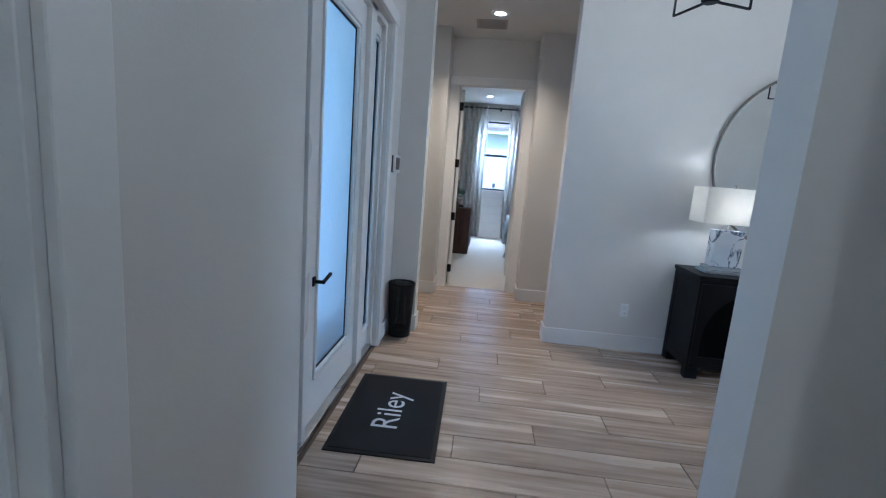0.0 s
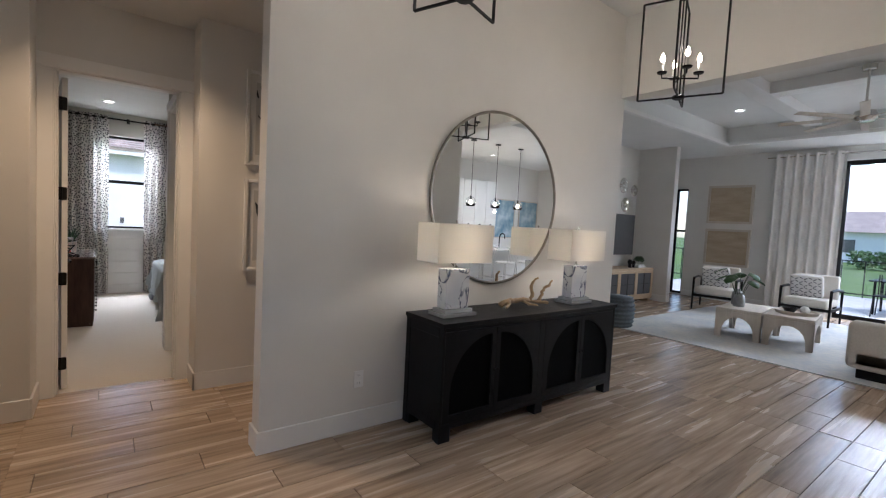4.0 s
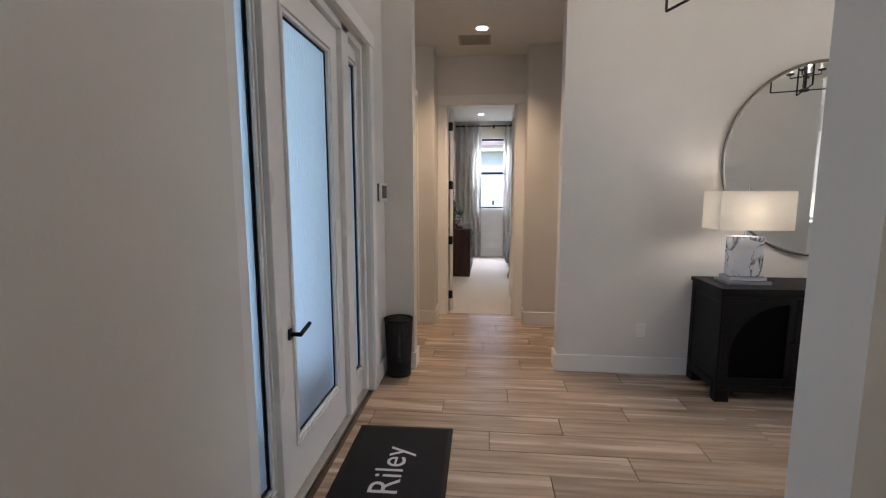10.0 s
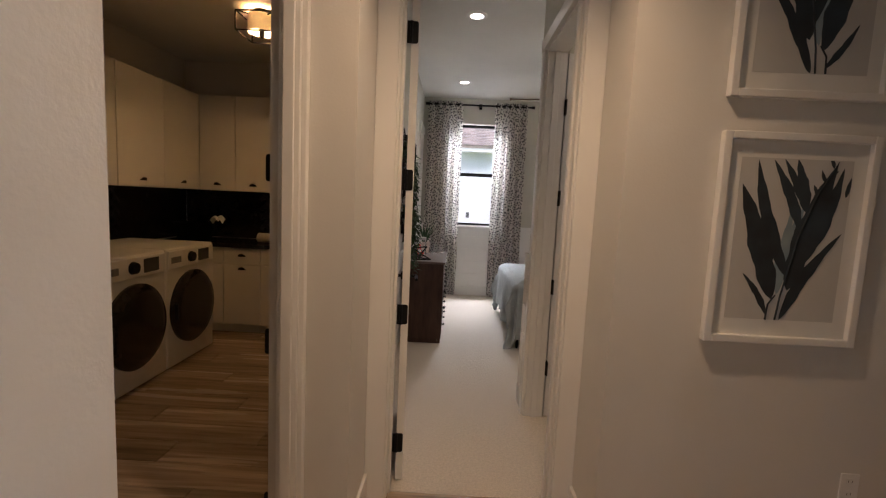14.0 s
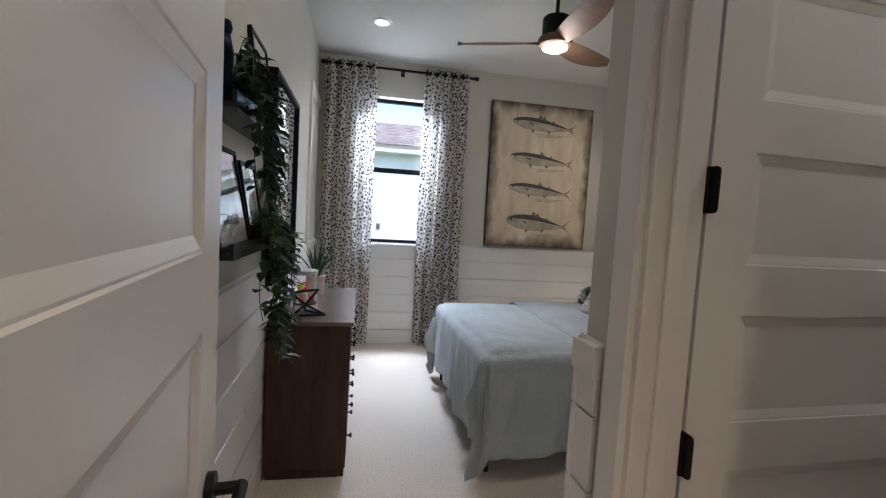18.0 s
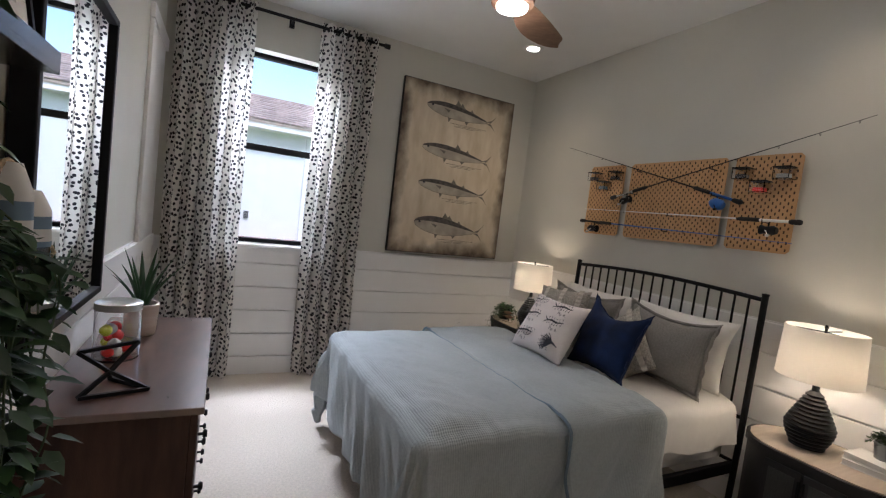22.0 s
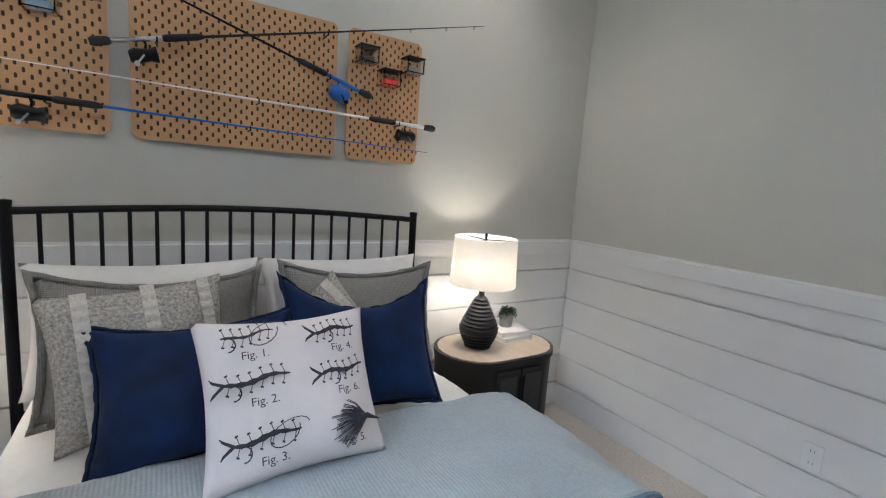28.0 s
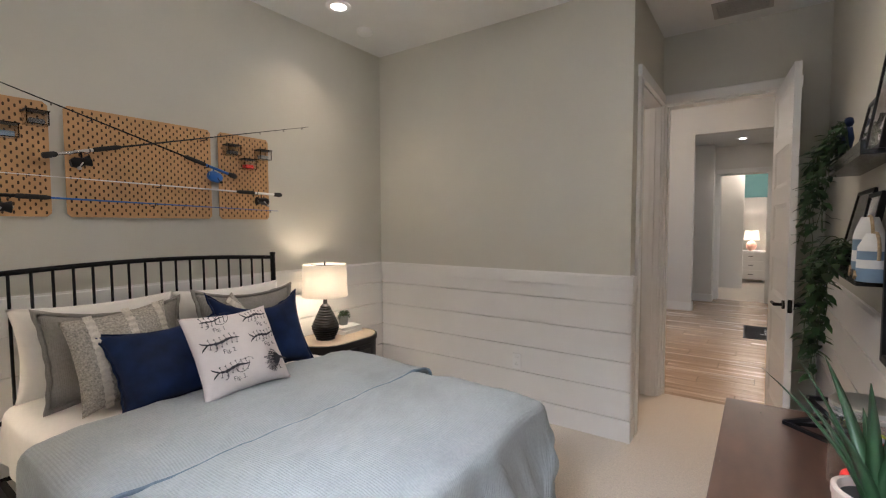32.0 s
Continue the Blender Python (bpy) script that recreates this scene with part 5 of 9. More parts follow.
def jar(at):
    ob = thing("glass_jar", at, "glass jar of bright fishing floats with a steel lid", "jar")
    bm = bmesh.new()
    lathe(bm, [(0, 0.0), (0.066, 0.0), (0.070, 0.004), (0.070, 0.178), (0.066, 0.178), (0.066, 0.008), (0, 0.006)], seg=36)
    g = part("glass_body", bm, M["glass"], ob, smooth=40)
    g.visible_shadow = False
    bm = bmesh.new()
    lathe(bm, [(0, 0.206), (0.066, 0.205), (0.072, 0.201), (0.072, 0.178), (0.0, 0.177)], seg=36)
    part("lid", bm, M["steel"], ob, "brushed steel lid", smooth=40)
    rnd = random.Random(4)
    for k in range(15):
        bm = bmesh.new()
        c = Vector((rnd.uniform(-0.034, 0.034), rnd.uniform(-0.034, 0.034), 0.026 + 0.024 * (k // 4) * 1.1 + rnd.uniform(0, 0.006)))
        lathe(bm, [(0, -0.021), (0.010, -0.018), (0.019, -0.006), (0.021, 0.0), (0.019, 0.006), (0.010, 0.018), (0, 0.021)], seg=14)
        bmesh.ops.rotate(bm, verts=bm.verts, cent=(0, 0, 0), matrix=Euler((rnd.uniform(0, 3), rnd.uniform(0, 3), 0)).to_matrix())
        bmesh.ops.translate(bm, verts=bm.verts, vec=c)
        part("float", bm, M[("orange", "yellow", "paper", "orange")[k % 4]], ob, smooth="all")
    return ob


jar((-0.09, 2.90, 0.838))


def aloe(at):
    ob = thing("aloe_plant", at, "green aloe plant in a pale striped pot on the dresser", "plant")
    bm = bmesh.new()
    lathe(bm, [(0, 0), (0.050, 0), (0.054, 0.004), (0.058, 0.05), (0.062, 0.115), (0.064, 0.118), (0.064, 0.130), (0.061, 0.132), (0.055, 0.132), (0.053, 0.11), (0, 0.11)], seg=36)
    part("pot", bm, M["terracotta"], ob, "pale clay pot with painted bands", smooth=40)
    bm = bmesh.new()
    lathe(bm, [(0, 0.118), (0.053, 0.115)], seg=20)
    part("soil", bm, M["foam"], ob)
    rnd = random.Random(6)
    for k in range(14):
        az, le, fl = k * 2.4, rnd.uniform(0.17, 0.29), rnd.uniform(0.12, 0.72)
        d = Vector((math.cos(az), math.sin(az), 0))
        side = Vector((-d.y, d.x, 0))
        bm = bmesh.new()
        rows = []
        for j in range(9):
            s = j / 8
            c = d * (0.012 + le * fl * s ** 1.3) + Vector((0, 0, 0.105 + le * s * (1 - 0.25 * fl * s)))
            w = 0.017 * (1 - s) ** 0.8 + 0.0008
            rows.append([bm.verts.new(c + side * w + d * -w * 0.25), bm.verts.new(c + d * w * 0.35), bm.verts.new(c - side * w + d * -w * 0.25), bm.verts.new(c - d * w * 0.5)])
        for a, b in zip(rows, rows[1:]):
            for i in range(4):
                bm.faces.new((a[i], a[(i + 1) % 4], b[(i + 1) % 4], b[i]))
        part("leaf", bm, M["aloe"], ob, smooth="all")


aloe((-0.058, 3.205, 0.838))
geo = thing("wire_sculpture", pose(-0.05, 2.60, 0.838, 0, 0, 20), "black folded bar sculpture on the dresser", "ornament")
A = [Vector(p) for p in ((-0.085, -0.05, 0.006), (0.085, -0.06, 0.006), (0.01, 0.08, 0.006), (-0.08, 0.03, 0.115), (0.075, 0.05, 0.125), (-0.005, 0.0, 0.055))]
for a, b in ((0, 1), (1, 5), (0, 5), (2, 5), (3, 5), (4, 5), (2, 1), (3, 4)):
    bm = bmesh.new()
    tube(bm, [A[a], A[b]], 0.0078, 4)
    part("bar", bm, M["black"], geo, smooth=True)


# -- picture ledges --
M["ledge_black"] = material("satin black lacquer", (0.010, 0.010, 0.011), 0.26, shine=0.6, vary=0.1, scale=30)


def ledge(y0, y1, z):
    ob = thing("picture_ledge", (WEST + 0.001, 0, z), "black picture ledge on the wall", "shelf", "picture ledges")
    part("shelf_board", slab(((0, y0, 0), (0.115, y1, 0.016)), bevel=0.0015), M["ledge_black"], ob)
    part("back_board", slab(((0, y0, 0.016), (0.014, y1, 0.075)), bevel=0.0015), M["ledge_black"], ob)
    part("front_lip", slab(((0.101, y0, 0.016), (0.115, y1, 0.048)), bevel=0.0015), M["ledge_black"], ob)
    return ob


LZ1, LZ2 = 1.68, 1.25
ledge(1.44, 2.29, LZ1)
ledge(1.44, 2.31, LZ2)


def leaning_frame(y, z, w, h, lean, seed, label):
    ob = thing("photo_frame", pose(WEST + 0.075, y, z + 0.017, 0, -lean, 0), label, "picture frame", "frames on the ledges")
    t, d = 0.016, 0.02
    for lo, hi in (((-d, -w / 2, 0), (0, -w / 2 + t, h)), ((-d, w / 2 - t, 0), (0, w / 2, h)), ((-d, -w / 2 + t, 0), (0, w / 2 - t, t)), ((-d, -w / 2 + t, h - t), (0, w / 2 - t, h))):
        part("frame_rail", slab((lo, hi), bevel=0.0015), M["black"], ob)
    part("mat_board", slab(((-d + 0.002, -w / 2 + t - 0.001, t - 0.001), (-0.009, w / 2 - t + 0.001, h - t + 0.001))), M["paper"], ob)
    part("photograph", slab(((-0.009, -w / 4, h * 0.24), (-0.0078, w / 4, h * 0.76))), M["photo"], ob)
    g = part("glazing", slab(((-0.0065, -w / 2 + t, t), (-0.0045, w / 2 - t, h - t))), M["glass"], ob)
    g.visible_shadow = False


leaning_frame(2.16, LZ1, 0.30, 0.42, 8, 1, "tall black-framed photograph leaning on the ledge")
leaning_frame(1.90, LZ1, 0.19, 0.24, 10, 2, "small black-framed photograph leaning on the ledge")
leaning_frame(1.66, LZ2, 0.38, 0.34, 11, 3, "black-framed photograph with reflections leaning on the ledge")
leaning_frame(1.97, LZ2, 0.24, 0.31, 9, 4, "black-framed photograph leaning on the ledge")


def buoy(y, h, r, seed):
    ob = thing("wooden_buoy", (WEST + 0.07, y, LZ2 + 0.017), "blue and white striped wooden buoy with a rope handle", "ornament", "striped buoys")
    bands = [(0.0, "stripe_blue"), (0.28, "paper"), (0.46, "stripe_blue"), (0.64, "paper"), (1.0, "paper")]
    for (a, mat), (b, _) in zip(bands, bands[1:]):
        bm = bmesh.new()
        rr = lambda s: r * (1 - 0.10 * s) if s < 0.72 else r * (0.93 - 1.5 * (s - 0.72))
        prof = [(0, h * a)] + [(rr(a + (b - a) * k / 5), h * (a + (b - a) * k / 5)) for k in range(6)] + [(0, h * b)]
        lathe(bm, prof, seg=24)
        part("band", bm, M[mat], ob, smooth=40)
    bm = bmesh.new()
    tube(bm, [(0.0, (r + 0.018) * math.cos(a), h * 0.62 + h * 0.40 * math.sin(a)) for a in (math.pi * k / 12 * 1.25 - 0.4 for k in range(13))], 0.005, 7)
    tube(bm, [(r * 0.95, 0.0, h * 0.2), (r * 1.02, 0.012, h * 0.1), (r, 0.0, 0.01)], 0.006, 7)
    part("rope", bm, M["rope"], ob, "jute rope", smooth=True)


buoy(2.19, 0.21, 0.045, 1)
buoy(2.30, 0.155, 0.047, 2)
fig = tagged(mesh_object("figurine", (lambda bm: (tube(bm, [(0, 0, 0.0), (0.0, 0.01, 0.10), (0, 0, 0.15), (0, -0.005, 0.20)], [0.016, 0.02, 0.024, 0.014], 10), tube(bm, [(0, 0, 0.185), (0.0, 0.03, 0.17), (0.02, 0.10, 0.155), (0.025, 0.13, 0.185)], [0.011, 0.01, 0.008, 0.007], 8), lathe(bm, [(0, 0), (0.014, 0.004), (0.019, 0.02), (0.014, 0.04), (0, 0.046)], (0, -0.005, 0.20), 12), bm)[-1])(bmesh.new()), M["navy"], "all"),
             "dark blue abstract figure standing on the ledge", "ornament")
fig.matrix_world = pose(WEST + 0.06, 1.52, LZ1 + 0.017, 0, 0, 200)


def vine_leaf(bm, root, d, length):
    """One pointed leaf, folded along its midrib."""
    side = d.cross(Vector((0, 0, 1)))
    side = side.normalized() if side.length > 0.05 else Vector((0, 1, 0))
    up = side.cross(d)
    rib = [root + d * length * s - Vector((0, 0, length * 0.16 * s * s)) for s in (0.0, 0.28, 0.62, 1.0)]
    wide = (0.0, 0.27, 0.22, 0.0)
    v = [bm.verts.new(p) for p in rib]
    for sg in (1, -1):
        e = [bm.verts.new(rib[k] + side * sg * wide[k] * length + up * 0.05 * length) for k in (1, 2)]
        bm.faces.new((v[0], v[1], e[0]))
        bm.faces.new((v[1], v[2], e[1], e[0]))
        bm.faces.new((v[2], v[3], e[1]))


def vine(at, label, strands, seed):
    """A small pot with trailing strands. strands: points from the pot to the tip, leaf spacing."""
    ob = thing("hanging_vine", at, label, "plant", "trailing vines on the ledges")
    bm = bmesh.new()
    lathe(bm, [(0, 0), (0.035, 0), (0.042, 0.07), (0.036, 0.07), (0, 0.06)], seg=18)
    part("pot", bm, M["black"], ob, smooth=40)
    rnd = random.Random(seed)
    lv, st = bmesh.new(), bmesh.new()
    base = Vector(at)
    for pts, gap in strands:
        ctrl = [Vector((0, 0, 0.06))] + [Vector(p) - base for p in pts]
        line = []
        for a, b in zip(ctrl, ctrl[1:]):
            n = max(2, int((b - a).length / 0.02))
            line += [a.lerp(b, k / n) for k in range(n)]
        line.append(ctrl[-1])
        ph = rnd.uniform(0, 6)
        line = [p + Vector((0.008 * math.sin(k * 0.55 + ph), 0.012 * math.sin(k * 0.38 + 2 * ph), 0.0)) * min(1, k / 5) for k, p in enumerate(line)]
        for _ in range(3):
            line = [line[0]] + [(a + b * 2 + c) / 4 for a, b, c in zip(line, line[1:], line[2:])] + [line[-1]]
        tube(st, line, 0.0018, 4)
        left, turn = 0.0, rnd.uniform(0, 6)
        for a, b in zip(line, line[1:]):
            left -= (b - a).length
            if left < 0:
                left = gap * rnd.uniform(0.7, 1.3)
                turn += 2.3 + rnd.uniform(-0.5, 0.5)
                az = turn if rnd.random() < 0.4 else rnd.uniform(-1.9, 1.9)
                d = Vector((math.cos(az), math.sin(az), rnd.uniform(-0.9, 0.25))).normalized()
                d.x = abs(d.x) if a.x + base.x < WEST + 0.05 else d.x
                vine_leaf(lv, a + d * 0.008, d, rnd.uniform(0.040, 0.066))
    part("stem", st, M["stem"], ob)
    part("foliage", lv, M["leaf"], ob, "glossy pointed leaves", smooth="all")


def vines():
    rnd = random.Random(21)
    upper = []
    for k in range(11):
        y, x = 1.47 + 0.023 * k + rnd.uniform(-0.02, 0.02), rnd.uniform(-0.13, -0.07)
        z1 = rnd.uniform(1.42, 1.68)
        upper.append(([(x - 0.04, 1.62 + (y - 1.62) * 0.6, LZ1 + rnd.uniform(0.14, 0.25)), (x, y, LZ1 + 0.10), (x + 0.02, y + rnd.uniform(-0.01, 0.04), z1)], 0.022))
    upper += [([(-0.10, 1.55, LZ1 + 0.14), (-0.07, 1.52, 1.60), (-0.05, 1.52, 1.32)], 0.014), ([(-0.10, 1.54, LZ1 + 0.13), (-0.07, 1.52, 1.5), (-0.08, 1.55, 1.05)], 0.020),
              ([(-0.08, 1.60, LZ1 + 0.12), (-0.08, 1.64, 1.66), (-0.09, 1.86, 1.42)], 0.021), ([(-0.08, 1.58, LZ1 + 0.12), (-0.06, 1.55, 1.60), (-0.03, 1.54, 1.36)], 0.015)]
    vine((WEST + 0.06, 1.62, LZ1 + 0.017), "trailing green vine hanging from the upper ledge", upper, 12)
    lower = []
    for k in range(17):
        y, x = 1.77 + 0.019 * k + rnd.uniform(-0.02, 0.02), rnd.uniform(-0.13, -0.05)
        z1 = rnd.choice((1.20, 1.10, 1.0, 0.95, 0.88, 0.80)) + rnd.uniform(-0.04, 0.04)
        end = 1.86 + (y - 1.92) * (0.9 if z1 > 1.05 else 0.35)
        lower.append(([(x - 0.05, 1.92 + (y - 1.92) * 0.6, LZ2 + rnd.uniform(0.09, 0.17)), (x, y, LZ2 + 0.06), (x + 0.015, (y + end) / 2, 0.5 * (LZ2 + z1)), (-0.07 + 0.3 * (x + 0.07), end, z1)], 0.018))
    vine((WEST + 0.06, 1.92, LZ2 + 0.017), "trailing green vine hanging from the lower ledge", lower, 5)


vines()


# -- ceiling fan --
def fan(at):
    ob = thing("ceiling_fan", at, "ceiling fan with three brown carved blades and a lit globe", "ceiling fan")
    bm = bmesh.new()
    lathe(bm, [(0, 0), (0.068, 0), (0.068, -0.045), (0.055, -0.062), (0, -0.062)], seg=30)
    part("canopy", bm, M["black"], ob, smooth=40)
    bm = bmesh.new()
    tube(bm, [(0, 0, -0.06), (0, 0, -0.20)], 0.0125, 12)
    part("downrod", bm, M["black"], ob, smooth=True)
    bm = bmesh.new()
    lathe(bm, [(0, -0.185), (0.03, -0.19), (0.045, -0.205), (0.088, -0.215), (0.092, -0.225), (0.092, -0.335), (0.10, -0.345), (0, -0.345)], seg=36)
    part("motor", bm, M["black"], ob, smooth=40)
    bm = bmesh.new()
    lathe(bm, [(0, -0.345), (0.105, -0.345), (0.115, -0.36), (0.110, -0.395), (0.085, -0.405), (0, -0.405)], seg=36)
    part("hub", bm, M["fan_wood"], ob, smooth=40)
    bm = bmesh.new()
    lathe(bm, [(0.082, -0.404), (0.080, -0.418), (0.05, -0.432), (0, -0.436)], seg=30)
    part("light_globe", bm, M["led"], ob, "glowing light globe", smooth="all")
    for az in (29, 149, 269):
        bm = bmesh.new()

        def top(u, v, dz):
            r = 0.09 + 0.60 * u
            w = 0.036 + 0.052 * math.sin(math.pi * min(1, u * 0.95 + 0.02)) ** 0.8 * (1 - 0.15 * u)
            if u > 0.84:
                w *= math.sqrt(max(0.0, 1 - ((u - 0.84) / 0.16) ** 2)) * 0.98 + 0.02
            q = (v - 0.5) * 2
            return Vector((r, q * w + 0.03 * math.sin(u * 2.5), -0.372 + 0.035 * u * u - q * (0.028 - 0.012 * u) + dz * (1 - q * q * 0.8)))
        grid(bm, lambda u, v: top(u, v, 0.007), 20, 6)
        grid(bm, lambda u, v: top(u, v, -0.007), 20, 6)
        bmesh.ops.rotate(bm, verts=bm.verts, cent=(0, 0, 0), matrix=Matrix.Rotation(radians(az), 3, "Z"))
        part("blade", bm, M["fan_wood"], ob, "carved brown blade", smooth="all")
    lamp("POINT", "fan_light", Matrix.Translation((at[0], at[1], at[2] - 0.47)), 4, (1, 0.90, 0.76), soft=0.07)


fan((1.46, 3.04, BED_Z))


# -- fish picture --
def aged_canvas():
    m = material("aged tan canvas", (0.72, 0.63, 0.49), 0.75, second=(0.50, 0.40, 0.27), scale=9, sec_scale=2.6, stretch=(1.6, 1, 0.5), bump=0.25, bump_scale=90)
    n, l = m.node_tree.nodes, m.node_tree.links
    b = n["Principled BSDF"]
    co = n.new("ShaderNodeTexCoord")
    sep = n.new("ShaderNodeSeparateXYZ")
    l.new(co.outputs["Generated"], sep.inputs[0])
    outs = []
    for ax in ("X", "Z"):
        pp = n.new("ShaderNodeMath")
        pp.operation = "PINGPONG"
        pp.inputs[1].default_value = 0.5
        l.new(sep.outputs[ax], pp.inputs[0])
        outs.append(pp.outputs[0])
    mn = n.new("ShaderNodeMath")
    mn.operation = "MINIMUM"
    l.new(outs[0], mn.inputs[0])
    l.new(outs[1], mn.inputs[1])
    nz = n.new("ShaderNodeTexNoise")
    nz.inputs["Scale"].default_value, nz.inputs["Detail"].default_value = 9, 8
    l.new(co.outputs["Generated"], nz.inputs["Vector"])
    sm = n.new("ShaderNodeMath")
    sm.operation = "MULTIPLY_ADD"
    sm.inputs[1].default_value = 0.16
    l.new(nz.outputs[0], sm.inputs[0])
    l.new(mn.outputs[0], sm.inputs[2])
    mr = n.new("ShaderNodeMapRange")
    mr.inputs["From Min"].default_value, mr.inputs["From Max"].default_value = 0.075, 0.17
    l.new(sm.outputs[0], mr.inputs["Value"])
    mix = n.new("ShaderNodeMix")
    mix.data_type = "RGBA"
    mix.inputs["A"].default_value = (0.10, 0.07, 0.045, 1)
    old = b.inputs["Base Color"].links[0].from_socket
    l.new(old, mix.inputs["B"])
    l.new(mr.outputs[0], mix.inputs["Factor"])
    l.new(mix.outputs["Result"], b.inputs["Base Color"])
    return m


M["canvas"] = aged_canvas()
M["fish_back"] = material("ink-drawn fish back", (0.13, 0.115, 0.10), 0.8, second=(0.03, 0.028, 0.026), scale=60, sec_scale=40)
M["fish_belly"] = material("ink-washed fish belly", (0.50, 0.44, 0.35), 0.8, second=(0.27, 0.235, 0.19), scale=14, sec_scale=6)
M["fish_fin"] = material("ink-drawn fin", (0.17, 0.15, 0.125), 0.8, vary=0.2, scale=50)


def fish_picture():
    ob = thing("fish_picture", (0, NORTH - 0.012, 0), "large aged canvas print of four fish with a black edge", "picture")
    x0, x1, z0, z1 = 1.585, 2.775, 1.125, 2.71
    part("stretcher", slab(((x0, -0.036, z0), (x1, 0.0, z1)), bevel=0.003), M["black"], ob, "black wrapped edge")
    part("canvas", slab(((x0 + 0.006, -0.039, z0 + 0.006), (x1 - 0.006, -0.036, z1 - 0.006))), M["canvas"], ob, "tan aged canvas face")
    w = x1 - x0
    for k, (zc, slim, dorsal) in enumerate(((2.485, 0.060, 1), (2.10, 0.056, 0), (1.765, 0.055, 0), (1.395, 0.078, 1))):
        xa, xb = x0 + w * 0.20, x0 + w * 0.84
        L = xb - xa
        tilt = -0.05

        def prof(u):
            return slim * (math.sin(math.pi * min(1.0, (u * 0.98) ** 0.72)) ** 0.9) * (1 if u < 0.98 else 0.3) + 0.006

        def mid(u):
            return zc + tilt * (u - 0.5)
        for nm, mat, lo, hi in (("fish_belly", "fish_belly", -1.0, 0.38), ("fish_back", "fish_back", 0.38, 1.0)):
            bm = bmesh.new()
            grid(bm, lambda u, v: (xa + L * 0.86 * u, -0.0402, mid(u) + prof(u) * (lo + (hi - lo) * v)), 40, 4)
            part(nm, bm, M[mat], ob)
        bm = bmesh.new()
        for sg in (1, -1):
            grid(bm, lambda u, v: (xa + L * 0.86 * u, -0.0406, mid(u) + sg * (prof(u) - 0.0012 + 0.0034 * v)), 40, 1)
        zt = mid(1.0)
        for sg in (1, -1):
            a = [bm.verts.new(p) for p in ((xa + L * 0.84, -0.0408, zt + sg * 0.004), (xa + L * 0.93, -0.0408, zt + sg * 0.030), (xa + L, -0.0408, zt + sg * 0.085), (xa + L * 0.92, -0.0408, zt + sg * 0.004))]
            bm.faces.new(a if sg > 0 else a[::-1])
        fins = [(0.52, 1, 0.10, 0.045), (0.70, 1, 0.07, 0.03), (0.62, -1, 0.08, 0.035), (0.34, -1, 0.06, 0.045)]
        if dorsal:
            fins.append((0.44, 1, 0.12, 0.055))
        for u, sg, ln, hh in fins:
            p = [(u, 0.0), (u + ln * 0.35, hh), (u + ln, 0.0)]
            a = [bm.verts.new((xa + L * 0.86 * q, -0.0405, mid(q) + sg * (prof(q) + e - 0.002))) for q, e in p]
            bm.faces.new(a)
        a = [bm.verts.new((xa + L * 0.86 * q, -0.0412, mid(q) + e)) for q, e in ((0.27, 0.01), (0.37, 0.006), (0.35, -0.022))]
        bm.faces.new(a)
        part("fin_drawing", bm, M["fish_fin"], ob)
        bm = bmesh.new()
        bmesh.ops.create_circle(bm, cap_ends=True, radius=0.011, segments=14, matrix=Matrix.Translation((xa + L * 0.075, -0.0415, mid(0.08) + 0.010)) @ Matrix.Rotation(radians(90), 4, "X"))
        part("eye", bm, M["ink"], ob)
        for i, (a0, a1, dz) in enumerate(((0.34, 0.86, 0.0), (0.44, 0.78, 0.012), (0.40, 0.70, 0.024))):
            part("caption_line", slab(((xa + L * a0, -0.0405, zc - slim - 0.045 - dz), (xa + L * a1, -0.039, zc - slim - 0.0415 - dz))), M["fish_fin"], ob)


fish_picture()


# -- pegboards with fishing rods --
def pegboard(y0, y1, z0, z1, label):
    ob = thing("pegboard", (EAST - 0.014, 0, 0), label, "pegboard", "pegboards over the bed")
    bm = bmesh.new()
    r = 0.018
    outline = [(y0 + r, z0), (y1 - r, z0), (y1, z0 + r), (y1, z1 - r), (y1 - r, z1), (y0 + r, z1), (y0, z1 - r), (y0, z0 + r)]
    a = [bm.verts.new((-0.018, y, z)) for y, z in outline]
    b = [bm.verts.new((-0.012, y, z)) for y, z in outline]
    for i in range(8):
        bm.faces.new((a[i], a[(i + 1) % 8], b[(i + 1) % 8], b[i]))
    bm.faces.new(a)
    bm.faces.new(b[::-1])
    part("board", bm, M["peg"], ob)
    bm = bmesh.new()
    ny, nz = int(round((y1 - y0) / 0.04)), int(round((z1 - z0) / 0.02))
    for j in range(1, nz):
        for i in range(ny):
            y = y0 + 0.02 + i * 0.04 - (0.0 if j % 2 else 0.02)
            z = z0 + j * (z1 - z0) / nz
            if y < y0 + 0.012 or y > y1 - 0.012:
                continue
            pts = [(-0.0042, -0.006), (0, -0.009), (0.0042, -0.006), (0.0042, 0.006), (0, 0.009), (-0.0042, 0.006)]
            bm.faces.new([bm.verts.new((-0.0184, y + p, z + q)) for p, q in pts])
    tagged(part("slot_pattern", bm, M["slot"], ob, "rows of dark slots"), kind="stuff")
    part("spacer", slab(((-0.012, y0 + 0.05, z0 + 0.05), (0.012, y0 + 0.08, z1 - 0.05)), ((-0.012, y1 - 0.08, z0 + 0.05), (0.012, y1 - 0.05, z1 - 0.05))), M["plastic_white"], ob)
    return ob


